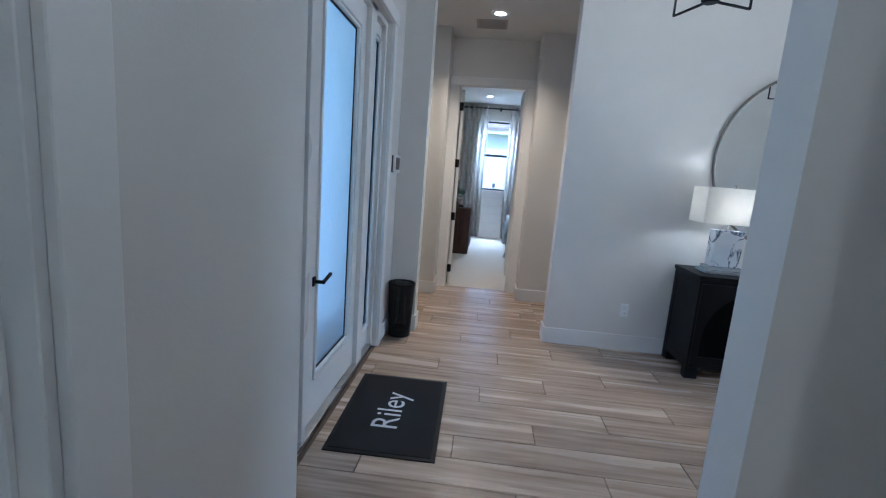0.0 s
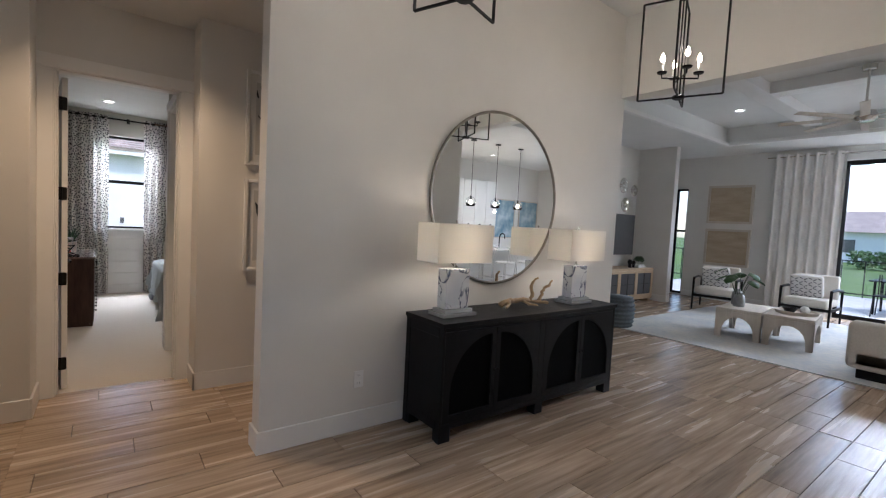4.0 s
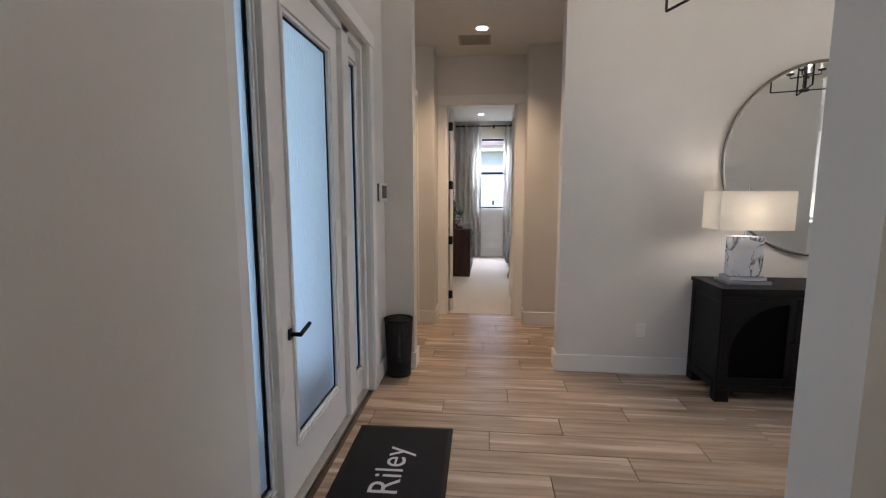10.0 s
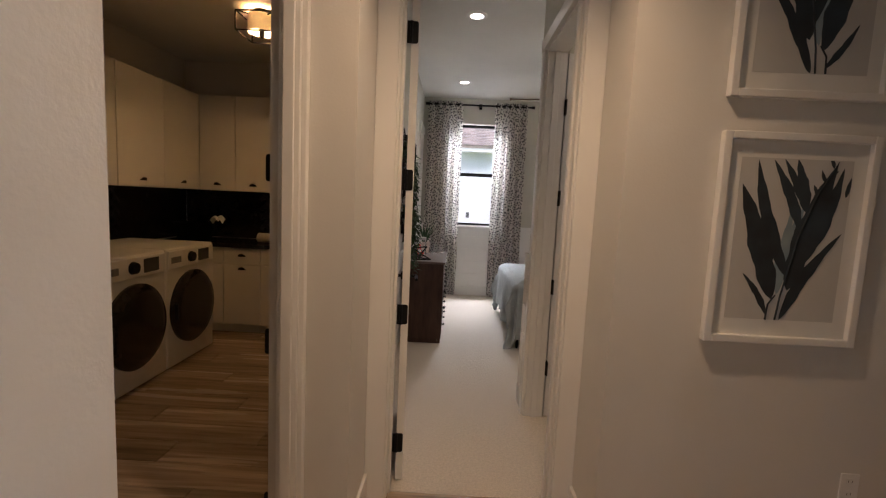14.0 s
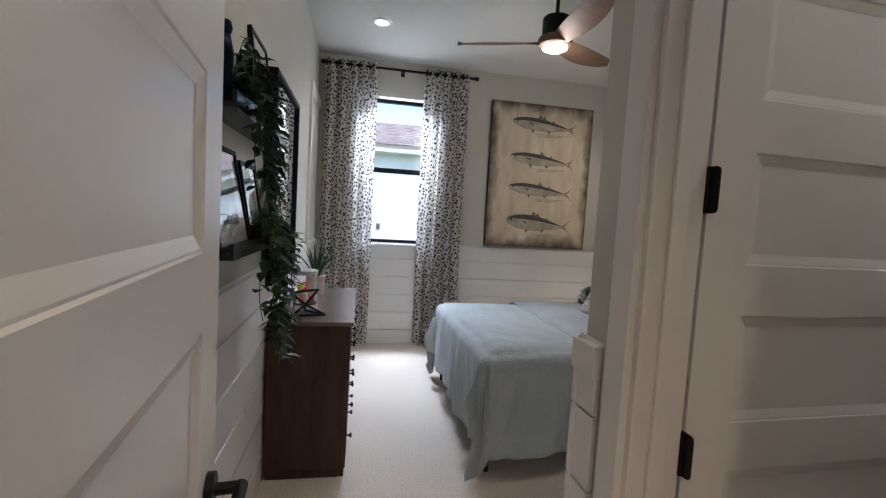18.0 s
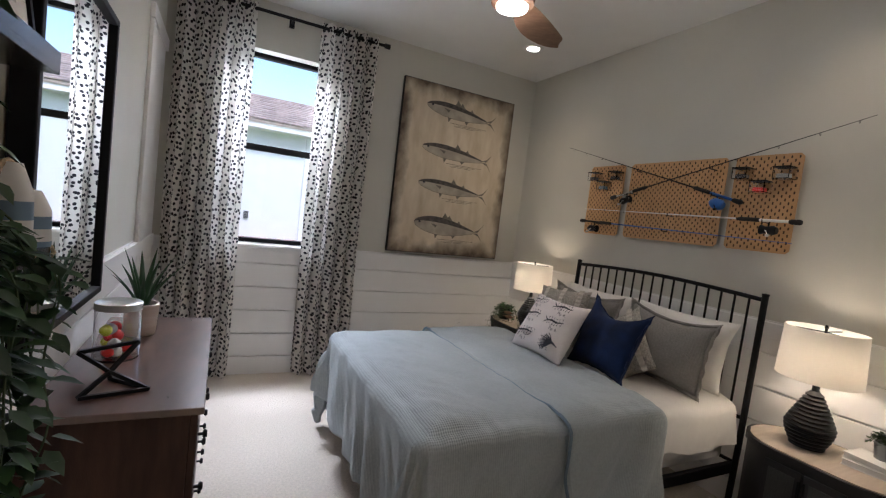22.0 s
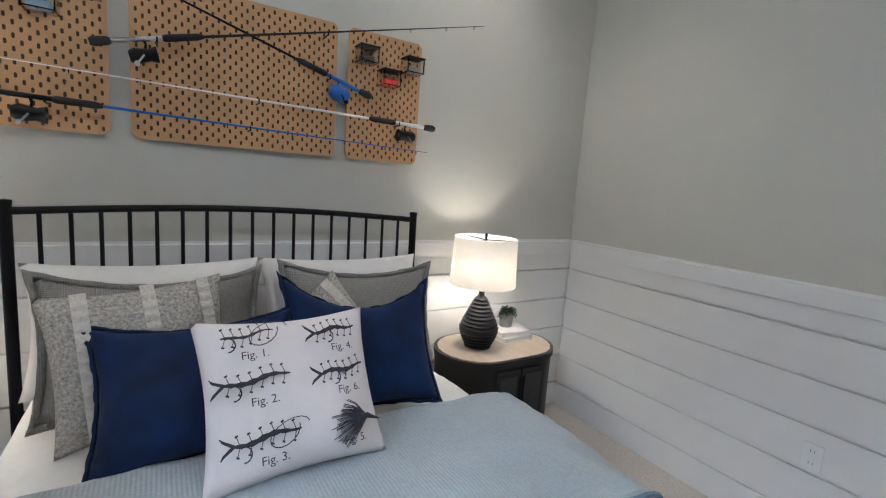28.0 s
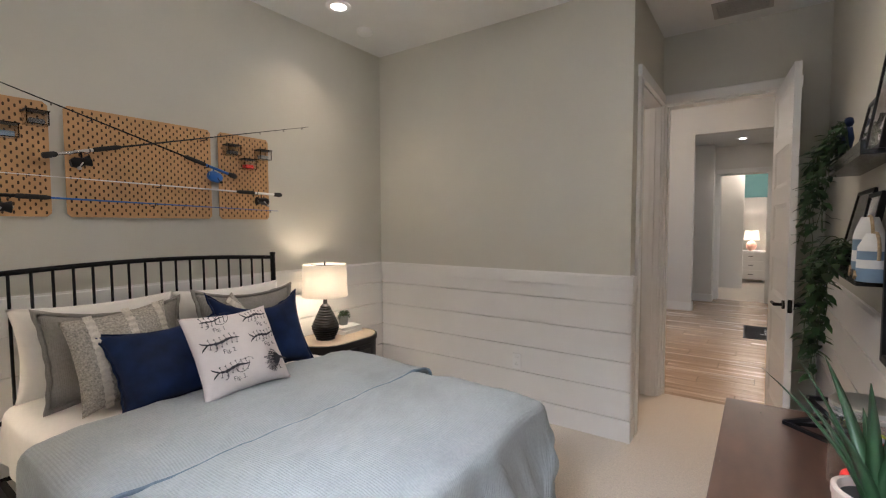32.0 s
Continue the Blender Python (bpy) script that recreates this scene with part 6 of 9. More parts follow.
pegboard(3.575, 3.935, 1.50, 2.06, "narrow tan pegboard over the bed with slotted holes")
pegboard(2.775, 3.515, 1.50, 2.06, "wide tan pegboard over the bed with slotted holes")
pegboard(2.365, 2.725, 1.50, 2.06, "narrow tan pegboard over the bed with slotted holes")


def fishing_rod(tip, butt, shaft, grip, reel, label, x=None):
    """A rod on pegs in front of the boards. tip and butt: (y, z)."""
    X = (EAST - 0.085) if x is None else x
    a, b = Vector((X, *butt)), Vector((X, *tip))
    d = (b - a).normalized()
    L = (b - a).length
    ob = thing("fishing_rod", (0, 0, 0), label, "fishing rod", "rods on the pegboards")
    bm = bmesh.new()
    tube(bm, [a + d * L * s for s in (0.16, 0.4, 0.7, 1.0)], [0.0055, 0.0042, 0.0028, 0.0014], 8)
    part("shaft", bm, M[shaft], ob, smooth=True)
    bm = bmesh.new()
    tube(bm, [a, a + d * 0.01, a + d * 0.05, a + d * 0.06], [0.011, 0.016, 0.014, 0.009], 12)
    part("butt_grip", bm, M["foam"], ob, "dark foam grip", smooth=True)
    bm = bmesh.new()
    tube(bm, [a + d * 0.21, a + d * 0.22, a + d * 0.32, a + d * 0.34], [0.009, 0.0125, 0.012, 0.007], 12)
    part("fore_grip", bm, M["foam"], ob, "dark foam grip", smooth=True)
    bm = bmesh.new()
    tube(bm, [a + d * 0.05, a + d * 0.22], 0.0085, 10)
    part("reel_seat", bm, M[grip], ob, smooth=True)
    for s in (0.45, 0.6, 0.74, 0.86, 0.96):
        g = bmesh.new()
        c = a + d * L * s + Vector((-0.002, 0, -0.009))
        tube(g, [c + Vector((0.0065 * math.cos(q), 0, 0.0065 * math.sin(q))) for q in (2 * math.pi * k / 10 for k in range(11))], 0.0011, 5)
        part("line_guide", g, M["black"], ob)
    c = a + d * 0.155 + Vector((-0.004, 0, -0.054))
    rl = bmesh.new()
    kind = reel
    tube(rl, [a + d * 0.155, a + d * 0.16 + Vector((0, 0, -0.02)), c], [0.005, 0.004, 0.007], 8)
    tube(rl, [c - d * 0.044, c - d * 0.026, c + d * 0.016, c + d * 0.040], [0.022, 0.034, 0.034, 0.020] if kind == "blue" else [0.018, 0.027, 0.020, 0.028], 16)
    r = part("reel", rl, M["blue" if kind == "blue" else "black"], ob, "fishing reel", smooth=40)
    h = bmesh.new()
    tube(h, [c, c + Vector((-0.03, 0, -0.004)), c + Vector((-0.034, 0, -0.03)) - d * 0.02], 0.0032, 6)
    tube(h, [c + Vector((-0.034, 0, -0.03)) - d * 0.02, c + Vector((-0.05, 0, -0.032)) - d * 0.02], 0.008, 10)
    bw = bmesh.new()
    tube(bw, [c + d * 0.03 + Vector((0.0, 0, 0.02)), c + d * 0.045 + Vector((-0.022, 0, 0.0)), c + d * 0.03 + Vector((0, 0, -0.022))], 0.0016, 5)
    part("bail", bw, M["steel"], r, smooth=True)
    part("crank", h, M["steel"] if kind != "blue" else M["black"], r, smooth=True)
    for s in (0.12, 0.5):
        n = bmesh.new()
        p = a + d * L * s
        tube(n, [p + Vector((0.065, 0, -0.012)), p + Vector((-0.01, 0, -0.012)), p + Vector((-0.012, 0, 0.004))], 0.003, 6)
        part("peg", n, M["black"], ob, "black peg that holds the rod")


fishing_rod((4.20, 2.24), (2.63, 1.775), "black", "blue", "blue", "dark fishing rod with a blue reel across the pegboards", EAST - 0.075)
fishing_rod((2.06, 2.20), (3.62, 1.79), "foam", "steel", "steel", "dark fishing rod with a steel reel across the pegboards", EAST - 0.098)
fishing_rod((3.90, 1.70), (2.30, 1.675), "plastic_white", "plastic_white", "white", "white fishing rod with a black and white reel")
fishing_rod((2.33, 1.56), (3.93, 1.60), "blue", "black", "black", "blue fishing rod with a black reel")
for y, z, mat in ((3.85, 1.97, "plastic_grey"), (3.63, 1.97, "plastic_grey"), (3.74, 1.895, "stripe_blue"), (2.655, 1.95, "plastic_grey"), (2.43, 1.945, "photo"), (2.545, 1.87, "orange")):
    ob = thing("tackle_box", (EAST - 0.034, y, z), "small clear tackle box hung on the pegboard", "box", "tackle boxes")
    bm = slab(((-0.075, -0.042, -0.035), (-0.071, 0.042, 0.03)), ((-0.071, -0.042, -0.035), (0, -0.038, 0.03)), ((-0.071, 0.038, -0.035), (0, 0.042, 0.03)), ((-0.071, -0.038, -0.035), (0, 0.038, -0.031)))
    g = part("cup", bm, M["glass"], ob, "clear plastic cup")
    g.visible_shadow = False
    part("rim", slab(((-0.080, -0.046, 0.028), (0.0, 0.046, 0.034)), bevel=0.002), M["black"], ob)
    part("bait", slab(((-0.060, -0.03, -0.031), (-0.02, 0.03, -0.005)), bevel=0.006), M[mat], ob)

# -- small bedroom fixtures --


def outlet(name, m, label="white wall outlet plate", group="wall outlets", cat="outlet"):
    """Plate in the local xz plane, facing -y."""
    ob = thing(name, m, label, cat, group)
    part("plate", slab(((-0.036, -0.006, -0.058), (0.036, 0.0, 0.058)), bevel=0.0025), M["plastic_white"], ob)
    for z in (-0.026, 0.026):
        s = part("socket", slab(((-0.016, -0.0075, z - 0.014), (0.016, -0.006, z + 0.014)), bevel=0.001), M["plastic_white"], ob)
        for x in (-0.008, 0.006):
            part("slot", slab(((x, -0.0078, z - 0.004), (x + 0.002, -0.0074, z + 0.006))), M["plastic_grey"], s)
    return ob


outlet("outlet", pose(2.45, NORTH - 0.019, 0.42), group="bedroom outlets")
outlet("outlet", pose(1.62, CLOSET + 0.019, 0.42, 0, 0, 180), group="bedroom outlets")
sm = thing("smoke_alarm", (2.73, 1.66, BED_Z), "round white smoke alarm on the ceiling", "smoke alarm")
bm = bmesh.new()
lathe(bm, [(0.0, -0.036), (0.045, -0.036), (0.058, -0.028), (0.064, -0.008), (0.066, 0.0)], seg=30)
part("body", bm, M["plastic_white"], sm, smooth=40)


M["vent"] = material("painted vent metal", (0.40, 0.375, 0.345), 0.5, vary=0.05)


def vent(name, at, w, d, label):
    ob = thing(name, at, label, "air vent", "ceiling vents")
    part("frame", slab(((-w / 2, -d / 2, -0.008), (-w / 2 + 0.025, d / 2, 0)), ((w / 2 - 0.025, -d / 2, -0.008), (w / 2, d / 2, 0)), ((-w / 2 + 0.025, -d / 2, -0.008), (w / 2 - 0.025, -d / 2 + 0.025, 0)), ((-w / 2 + 0.025, d / 2 - 0.025, -0.008), (w / 2 - 0.025, d / 2, 0)), bevel=0.002), M["vent"], ob)
    part("backing", slab(((-w / 2 + 0.02, -d / 2 + 0.02, -0.002), (w / 2 - 0.02, d / 2 - 0.02, -0.0005))), M["plastic_grey"], ob)
    n = int((d - 0.05) / 0.018)
    for k in range(n):
        y = -d / 2 + 0.025 + (k + 0.5) * (d - 0.05) / n
        part("slat", slab(((-w / 2 + 0.025, y - 0.006, -0.007), (w / 2 - 0.025, y + 0.005, -0.0045))), M["vent"], ob)
    return ob


vent("ceiling_vent", (0.27, 0.42, BED_Z), 0.36, 0.28, "beige slatted ceiling vent by the bedroom door")
# door casing on the west wall beyond the dresser
casing("casing_bath", "x", WEST, 1, 4.33, 5.2, 2.44, width=0.085)
part_door = structure("door_5", slab(((WEST - 0.002, 4.33, 0.0), (WEST + 0.012, 4.93, 2.44)), bevel=0.003), M["door"], "closed white door in the corner behind the curtain", "door")
# closet fittings
cl = thing("closet_shelf", (0, 0, 0), "wooden closet shelf and rail with hanging grey clothes", "shelf")
part("shelf_board", slab(((1.75, 0.13, 1.78), (EAST - 0.01, 0.50, 1.80)), ((1.75, 0.13, 1.70), (EAST - 0.01, 0.15, 1.78))), M["mango"], cl)
bm = bmesh.new()
tube(bm, [(1.75, 0.42, 1.68), (EAST - 0.01, 0.42, 1.68)], 0.014, 10)
part("rail", bm, M["steel"], cl, smooth=True)
M["stripe_cloth"] = material("grey striped cloth", (0.42, 0.40, 0.37), 0.9, second=(0.22, 0.21, 0.20), scale=30, stretch=(1, 1, 0.02), sec_scale=20)
for k in range(6):
    g = thing("hanging_shirt", (1.85 + 0.17 * k, 0.42, 0), "grey striped clothing on a hanger in the closet", "clothing", "clothes in the closet")
    bm = bmesh.new()
    grid(bm, lambda u, v: (0.02 * math.sin(u * 12 + k), (u - 0.5) * 0.46, 1.62 - 1.15 * v - (0.10 * abs(u - 0.5) * 2 if v < 0.01 else 0)), 16, 8)
    part("cloth", bm, M["stripe_cloth"], g, smooth="all")

# ---- foyer ----


def veined_marble():
    m = material("white marble with navy veins", (0.80, 0.80, 0.80), 0.15, second=(0.60, 0.63, 0.68), scale=7, sec_scale=4)
    n, l = m.node_tree.nodes, m.node_tree.links
    b = n["Principled BSDF"]
    co = n.new("ShaderNodeTexCoord")
    warp = n.new("ShaderNodeTexNoise")
    warp.inputs["Scale"].default_value, warp.inputs["Detail"].default_value, warp.inputs["Distortion"].default_value = 5.0, 7, 0.6
    l.new(co.outputs["Object"], warp.inputs["Vector"])
    off = n.new("ShaderNodeMath")
    off.operation = "SUBTRACT"
    off.inputs[1].default_value = 0.5
    l.new(warp.outputs[0], off.inputs[0])
    ridge = n.new("ShaderNodeMath")
    ridge.operation = "ABSOLUTE"
    l.new(off.outputs[0], ridge.inputs[0])
    pool = n.new("ShaderNodeTexNoise")
    pool.inputs["Scale"].default_value, pool.inputs["Detail"].default_value = 6.0, 4
    l.new(co.outputs["Object"], pool.inputs["Vector"])
    wide = n.new("ShaderNodeMapRange")
    wide.inputs["From Min"].default_value, wide.inputs["From Max"].default_value = 0.42, 0.68
    wide.inputs["To Min"].default_value, wide.inputs["To Max"].default_value = 0.004, 0.075
    l.new(pool.outputs[0], wide.inputs["Value"])
    cut = n.new("ShaderNodeMath")
    cut.operation = "DIVIDE"
    cut.use_clamp = True
    l.new(ridge.outputs[0], cut.inputs[0])
    l.new(wide.outputs[0], cut.inputs[1])
    mix = n.new("ShaderNodeMix")
    mix.data_type = "RGBA"
    mix.inputs["A"].default_value = (0.018, 0.035, 0.11, 1)
    l.new(b.inputs["Base Color"].links[0].from_socket, mix.inputs["B"])
    l.new(cut.outputs[0], mix.inputs["Factor"])
    l.new(mix.outputs["Result"], b.inputs["Base Color"])
    return m


M["marble"] = veined_marble()
M["acrylic"] = glass("clear acrylic", (0.90, 0.91, 0.92), 0.18, 1.49, 0.55)
M["driftwood"] = material("pale driftwood", (0.50, 0.36, 0.21), 0.8, second=(0.28, 0.18, 0.10), scale=14, sec_scale=5, bump=0.5, bump_scale=60)
M["mat_black"] = material("black door mat pile", (0.006, 0.006, 0.007), 0.95, vary=0.2, scale=120, bump=1.0, bump_scale=400)
M["mat_white"] = material("white mat lettering", (0.68, 0.68, 0.68), 0.95, vary=0.05, scale=120, bump=0.8, bump_scale=400)
M["fabric"] = material("cream upholstery", (0.62, 0.58, 0.52), 0.95, vary=0.05, scale=60, bump=0.5, bump_scale=250)
M["pale_wood"] = material("whitewashed wood", (0.60, 0.54, 0.47), 0.6, scale=8, second=(0.50, 0.44, 0.37), stretch=(1, 6, 1))
M["oak"] = material("light oak", (0.46, 0.34, 0.22), 0.5, scale=8, second=(0.36, 0.25, 0.15), stretch=(1, 6, 6))
M["weave"] = material("woven raffia panel", (0.56, 0.46, 0.34), 0.9, second=(0.34, 0.26, 0.17), scale=40, stretch=(1, 1, 6), bump=0.8, bump_scale=120)
M["geo_cloth"] = material("black and white geometric cloth", (0.72, 0.70, 0.67), 0.9, vary=0.03)
M["sheer"] = material("white sheer curtain", (0.74, 0.72, 0.69), 0.9, vary=0.04, scale=8, bump=0.1)
M["cab_white"] = material("white cabinet paint", (0.78, 0.77, 0.74), 0.35, vary=0.012, scale=5)
M["stone_dark"] = material("dark polished stone", (0.020, 0.016, 0.014), 0.15, vary=0.3, scale=20)
M["tile_dark"] = material("dark backsplash tile", (0.006, 0.006, 0.007), 0.3, vary=0.3, scale=10, by_object=0.3)
M["quartz"] = material("white quartz", (0.80, 0.79, 0.77), 0.18, vary=0.02, scale=6)
M["sea_art"] = material("blue seascape painting", (0.60, 0.68, 0.70), 0.7, second=(0.03, 0.16, 0.27), scale=4, sec_scale=1.6)
M["teal"] = material("teal painted wall", (0.20, 0.45, 0.48), 0.6, vary=0.02)
M["pink"] = material("pink headboard cloth", (0.66, 0.38, 0.30), 0.85, vary=0.04)
M["shade_foyer"] = shade_cloth("white rectangular lampshade", 0.34)
M["silver"] = material("silvered metal", (0.62, 0.60, 0.56), 0.25, metal=1.0, vary=0.08, scale=14)
M["leaf_ink"] = material("blue-black watercolour leaf", (0.030, 0.045, 0.060), 0.8, second=(0.010, 0.012, 0.016), scale=9, sec_scale=4, by_island=0.5)
M["leaf_wash"] = material("pale blue watercolour wash", (0.17, 0.25, 0.29), 0.8, second=(0.34, 0.40, 0.42), scale=9, sec_scale=4)
M["art_paper"] = material("grey art paper", (0.56, 0.55, 0.53), 0.8, vary=0.03, scale=5)


def console():
    ob = thing("console_cabinet", (0, 0, 0), "black wooden console cabinet with arched mesh doors", "cabinet")
    x0, x1, y0, y1, H = 2.06, 4.02, -2.105, -1.655, 0.81
    part("top", slab(((x0 - 0.012, y0 - 0.015, H - 0.03), (x1 + 0.012, y1, H)), bevel=0.003), M["black_wood"], ob)
    for x in (x0, x1 - 0.02):
        part("side_panel", slab(((x + 0.006, y0 + 0.05, 0.12), (x + 0.014, y1 - 0.05, H - 0.09))), M["black_wood"], ob)
        bm = slab(((x, y0, 0.0), (x + 0.02, y0 + 0.05, H - 0.03)), ((x, y1 - 0.05, 0.0), (x + 0.02, y1, H - 0.03)), ((x, y0 + 0.05, 0.08), (x + 0.02, y1 - 0.05, 0.14)), ((x, y0 + 0.05, H - 0.10), (x + 0.02, y1 - 0.05, H - 0.03)), bevel=0.002, seg=1)
        part("side_frame", bm, M["black_wood"], ob)
    part("back_panel", slab(((x0 + 0.02, y1 - 0.012, 0.1), (x1 - 0.02, y1 - 0.004, H - 0.03))), M["black_wood"], ob)
    part("floor_panel", slab(((x0 + 0.02, y0 + 0.03, 0.09), (x1 - 0.02, y1 - 0.012, 0.11))), M["black_wood"], ob)
    xm = (x0 + x1) / 2
    for k, (fx, fy) in enumerate(((x0 + 0.05, y0 + 0.04), (x1 - 0.05, y0 + 0.04), (xm, y0 + 0.04), (x0 + 0.05, y1 - 0.04), (x1 - 0.05, y1 - 0.04))):
        part("foot", slab(((fx - 0.045, fy - 0.042, 0.0), (fx + 0.045, fy + 0.042, 0.09)), bevel=0.006), M["black_wood"], ob)
    part("apron", slab(((x0 + 0.02, y0 + 0.002, 0.085), (x1 - 0.02, y0 + 0.03, 0.125)), ((x0 + 0.02, y0 + 0.002, H - 0.06), (x1 - 0.02, y0 + 0.03, H - 0.03)), ((xm - 0.03, y0 + 0.002, 0.125), (xm + 0.03, y0 + 0.03, H - 0.06)), bevel=0.002, seg=1), M["black_wood"], ob)
    z0, z1 = 0.128, H - 0.063
    for a, b in ((x0 + 0.022, xm - 0.032), (xm + 0.032, x1 - 0.022)):
        mid = (a + b) / 2
        for s, (p, q) in ((-1, (a, mid - 0.002)), (1, (mid + 0.002, b))):
            bm = bmesh.new()
            # door face: a sheet with half of an arch cut out, given depth
            inner = 0.040
            ax0, ax1 = (p + 0.055, q - inner) if s < 0 else (p + inner, q - 0.055)
            R = ax1 - ax0
            zt = z1 - 0.045
            zs = zt - R * 1.05
            n = 12
            arch = []
            for k in range(n + 1):
                t = math.pi / 2 * k / n
                if s < 0:
                    arch.append((ax1 - R * math.cos(t), zs + R * 1.05 * math.sin(t)))
                else:
                    arch.append((ax0 + R * math.cos(t), zs + R * 1.05 * math.sin(t)))
            fr, bk = y0 + 0.002, y0 + 0.022

            def ring(pts, name="x"):
                f = [bm.verts.new((u, fr, v)) for u, v in pts]
                g = [bm.verts.new((u, bk, v)) for u, v in pts]
                bm.faces.new(f)
                for i in range(len(f)):
                    bm.faces.new((f[i], f[(i + 1) % len(f)], g[(i + 1) % len(g)], g[i]))
            zb = z0 + 0.05
            if s < 0:
                ring([(p, z0), (q, z0), (q, zb), (p, zb)])
                ring([(ax1, zb), (q, zb), (q, z1), (ax1, z1)])
                ring([(p, zb), (ax0, zb), (ax0, zs), (p, zs)])
                for k in range(n):
                    ring([arch[k], arch[k + 1], (arch[k + 1][0], z1), (arch[k][0], z1)])
                ring([(p, zs), (ax0, zs), (ax0, z1), (p, z1)])
            else:
                ring([(p, z0), (q, z0), (q, zb), (p, zb)])
                ring([(p, zb), (ax0, zb), (ax0, z1), (p, z1)])
                ring([(ax1, zb), (q, zb), (q, zs), (ax1, zs)])
                for k in range(n):
                    ring([arch[k + 1], arch[k], (arch[k][0], z1), (arch[k + 1][0], z1)])
                ring([(ax1, zs), (q, zs), (q, z1), (ax1, z1)])
            d = part("door", bm, M["black_wood"], ob, "arched door frame")
            part("mesh_panel", slab(((p + 0.02, bk - 0.006, z0 + 0.02), (q - 0.02, bk - 0.002, z1 - 0.02))), M["cane"], d, "black mesh panel")
            kb = bmesh.new()
            kx = q - 0.018 if s < 0 else p + 0.018
            tube(kb, [(kx, fr, 0.44), (kx, fr - 0.012, 0.44), (kx, fr - 0.014, 0.44), (kx, fr - 0.024, 0.44)], [0.004, 0.004, 0.011, 0.008], 12)
            part("knob", kb, M["black"], d, smooth=True)


console()


def foyer_lamp(at):
    ob = thing("table_lamp", at, "white and navy marbled block lamp with a lit rectangular shade", "lamp", "lamps on the console")
    for k, (w, d, z) in enumerate(((0.30, 0.19, 0.0), (0.25, 0.15, 0.026))):
        part("acrylic_plinth", slab(((-w / 2, -d / 2, z), (w / 2, d / 2, z + 0.025)), bevel=0.003), M["acrylic"], ob, "clear acrylic plinth")
    part("block", slab(((-0.105, -0.05, 0.052), (0.105, 0.05, 0.335)), bevel=0.004), M["marble"], ob, "marbled block")
    bm = bmesh.new()
    tube(bm, [(0, 0, 0.335), (0, 0, 0.68)], 0.008, 10)
    tube(bm, [(-0.2, 0, 0.64), (0.2, 0, 0.64)], 0.0025, 6)
    tube(bm, [(0, -0.1, 0.64), (0, 0.1, 0.64)], 0.0025, 6)
    part("stem", bm, M["silver"], ob, smooth=True)
    bm = bmesh.new()
    w, d, z0, z1, t = 0.245, 0.125, 0.385, 0.655, 0.003
    for lo, hi in (((-w, -d, z0), (w, -d + t, z1)), ((-w, d - t, z0), (w, d, z1)), ((-w, -d + t, z0), (-w + t, d - t, z1)), ((w - t, -d + t, z0), (w, d - t, z1))):
        box(bm, lo, hi)
    part("shade", bm, M["shade_foyer"], ob, "white rectangular fabric shade")
    bm = bmesh.new()
    lathe(bm, [(0, 0.45), (0.014, 0.46), (0.03, 0.51), (0.022, 0.55), (0, 0.57)], seg=14)
    b = part("bulb", bm, M["bulb"], ob, smooth=True)
    b.visible_shadow = False
    return ob


fl = foyer_lamp(Matrix.Translation((2.30, -1.88, 0.81)))
copy_thing(fl, Matrix.Translation((3.70, -1.88, 0.81)))
for x in (2.30, 3.70):
    lamp("POINT", "console_lamp_light", Matrix.Translation((x, -1.88, 1.33)), 1.2, (1, 0.89, 0.74), soft=0.03)
M["bronze"] = material("aged dark silver", (0.26, 0.235, 0.20), 0.35, metal=1.0, vary=0.12, scale=14)
rm = thing("round_mirror", (2.925, -1.635, 1.69), "large round mirror in a thin silver frame over the console", "mirror")
bm = bmesh.new()
tube(bm, [(0.705 * math.cos(a), -0.012, 0.705 * math.sin(a)) for a in (2 * math.pi * k / 96 for k in range(97))], 0.012, 8, caps=False)
part("frame", bm, M["bronze"], rm, "thin aged silver frame", smooth=True)
bm = bmesh.new()
bmesh.ops.create_cone(bm, cap_ends=True, segments=96, radius1=0.70, radius2=0.70, depth=0.012, matrix=Matrix.Translation((0, -0.006, 0)) @ Matrix.Rotation(radians(90), 4, "X"))
part("mirror_glass", bm, M["mirror"], rm, "silvered mirror glass")


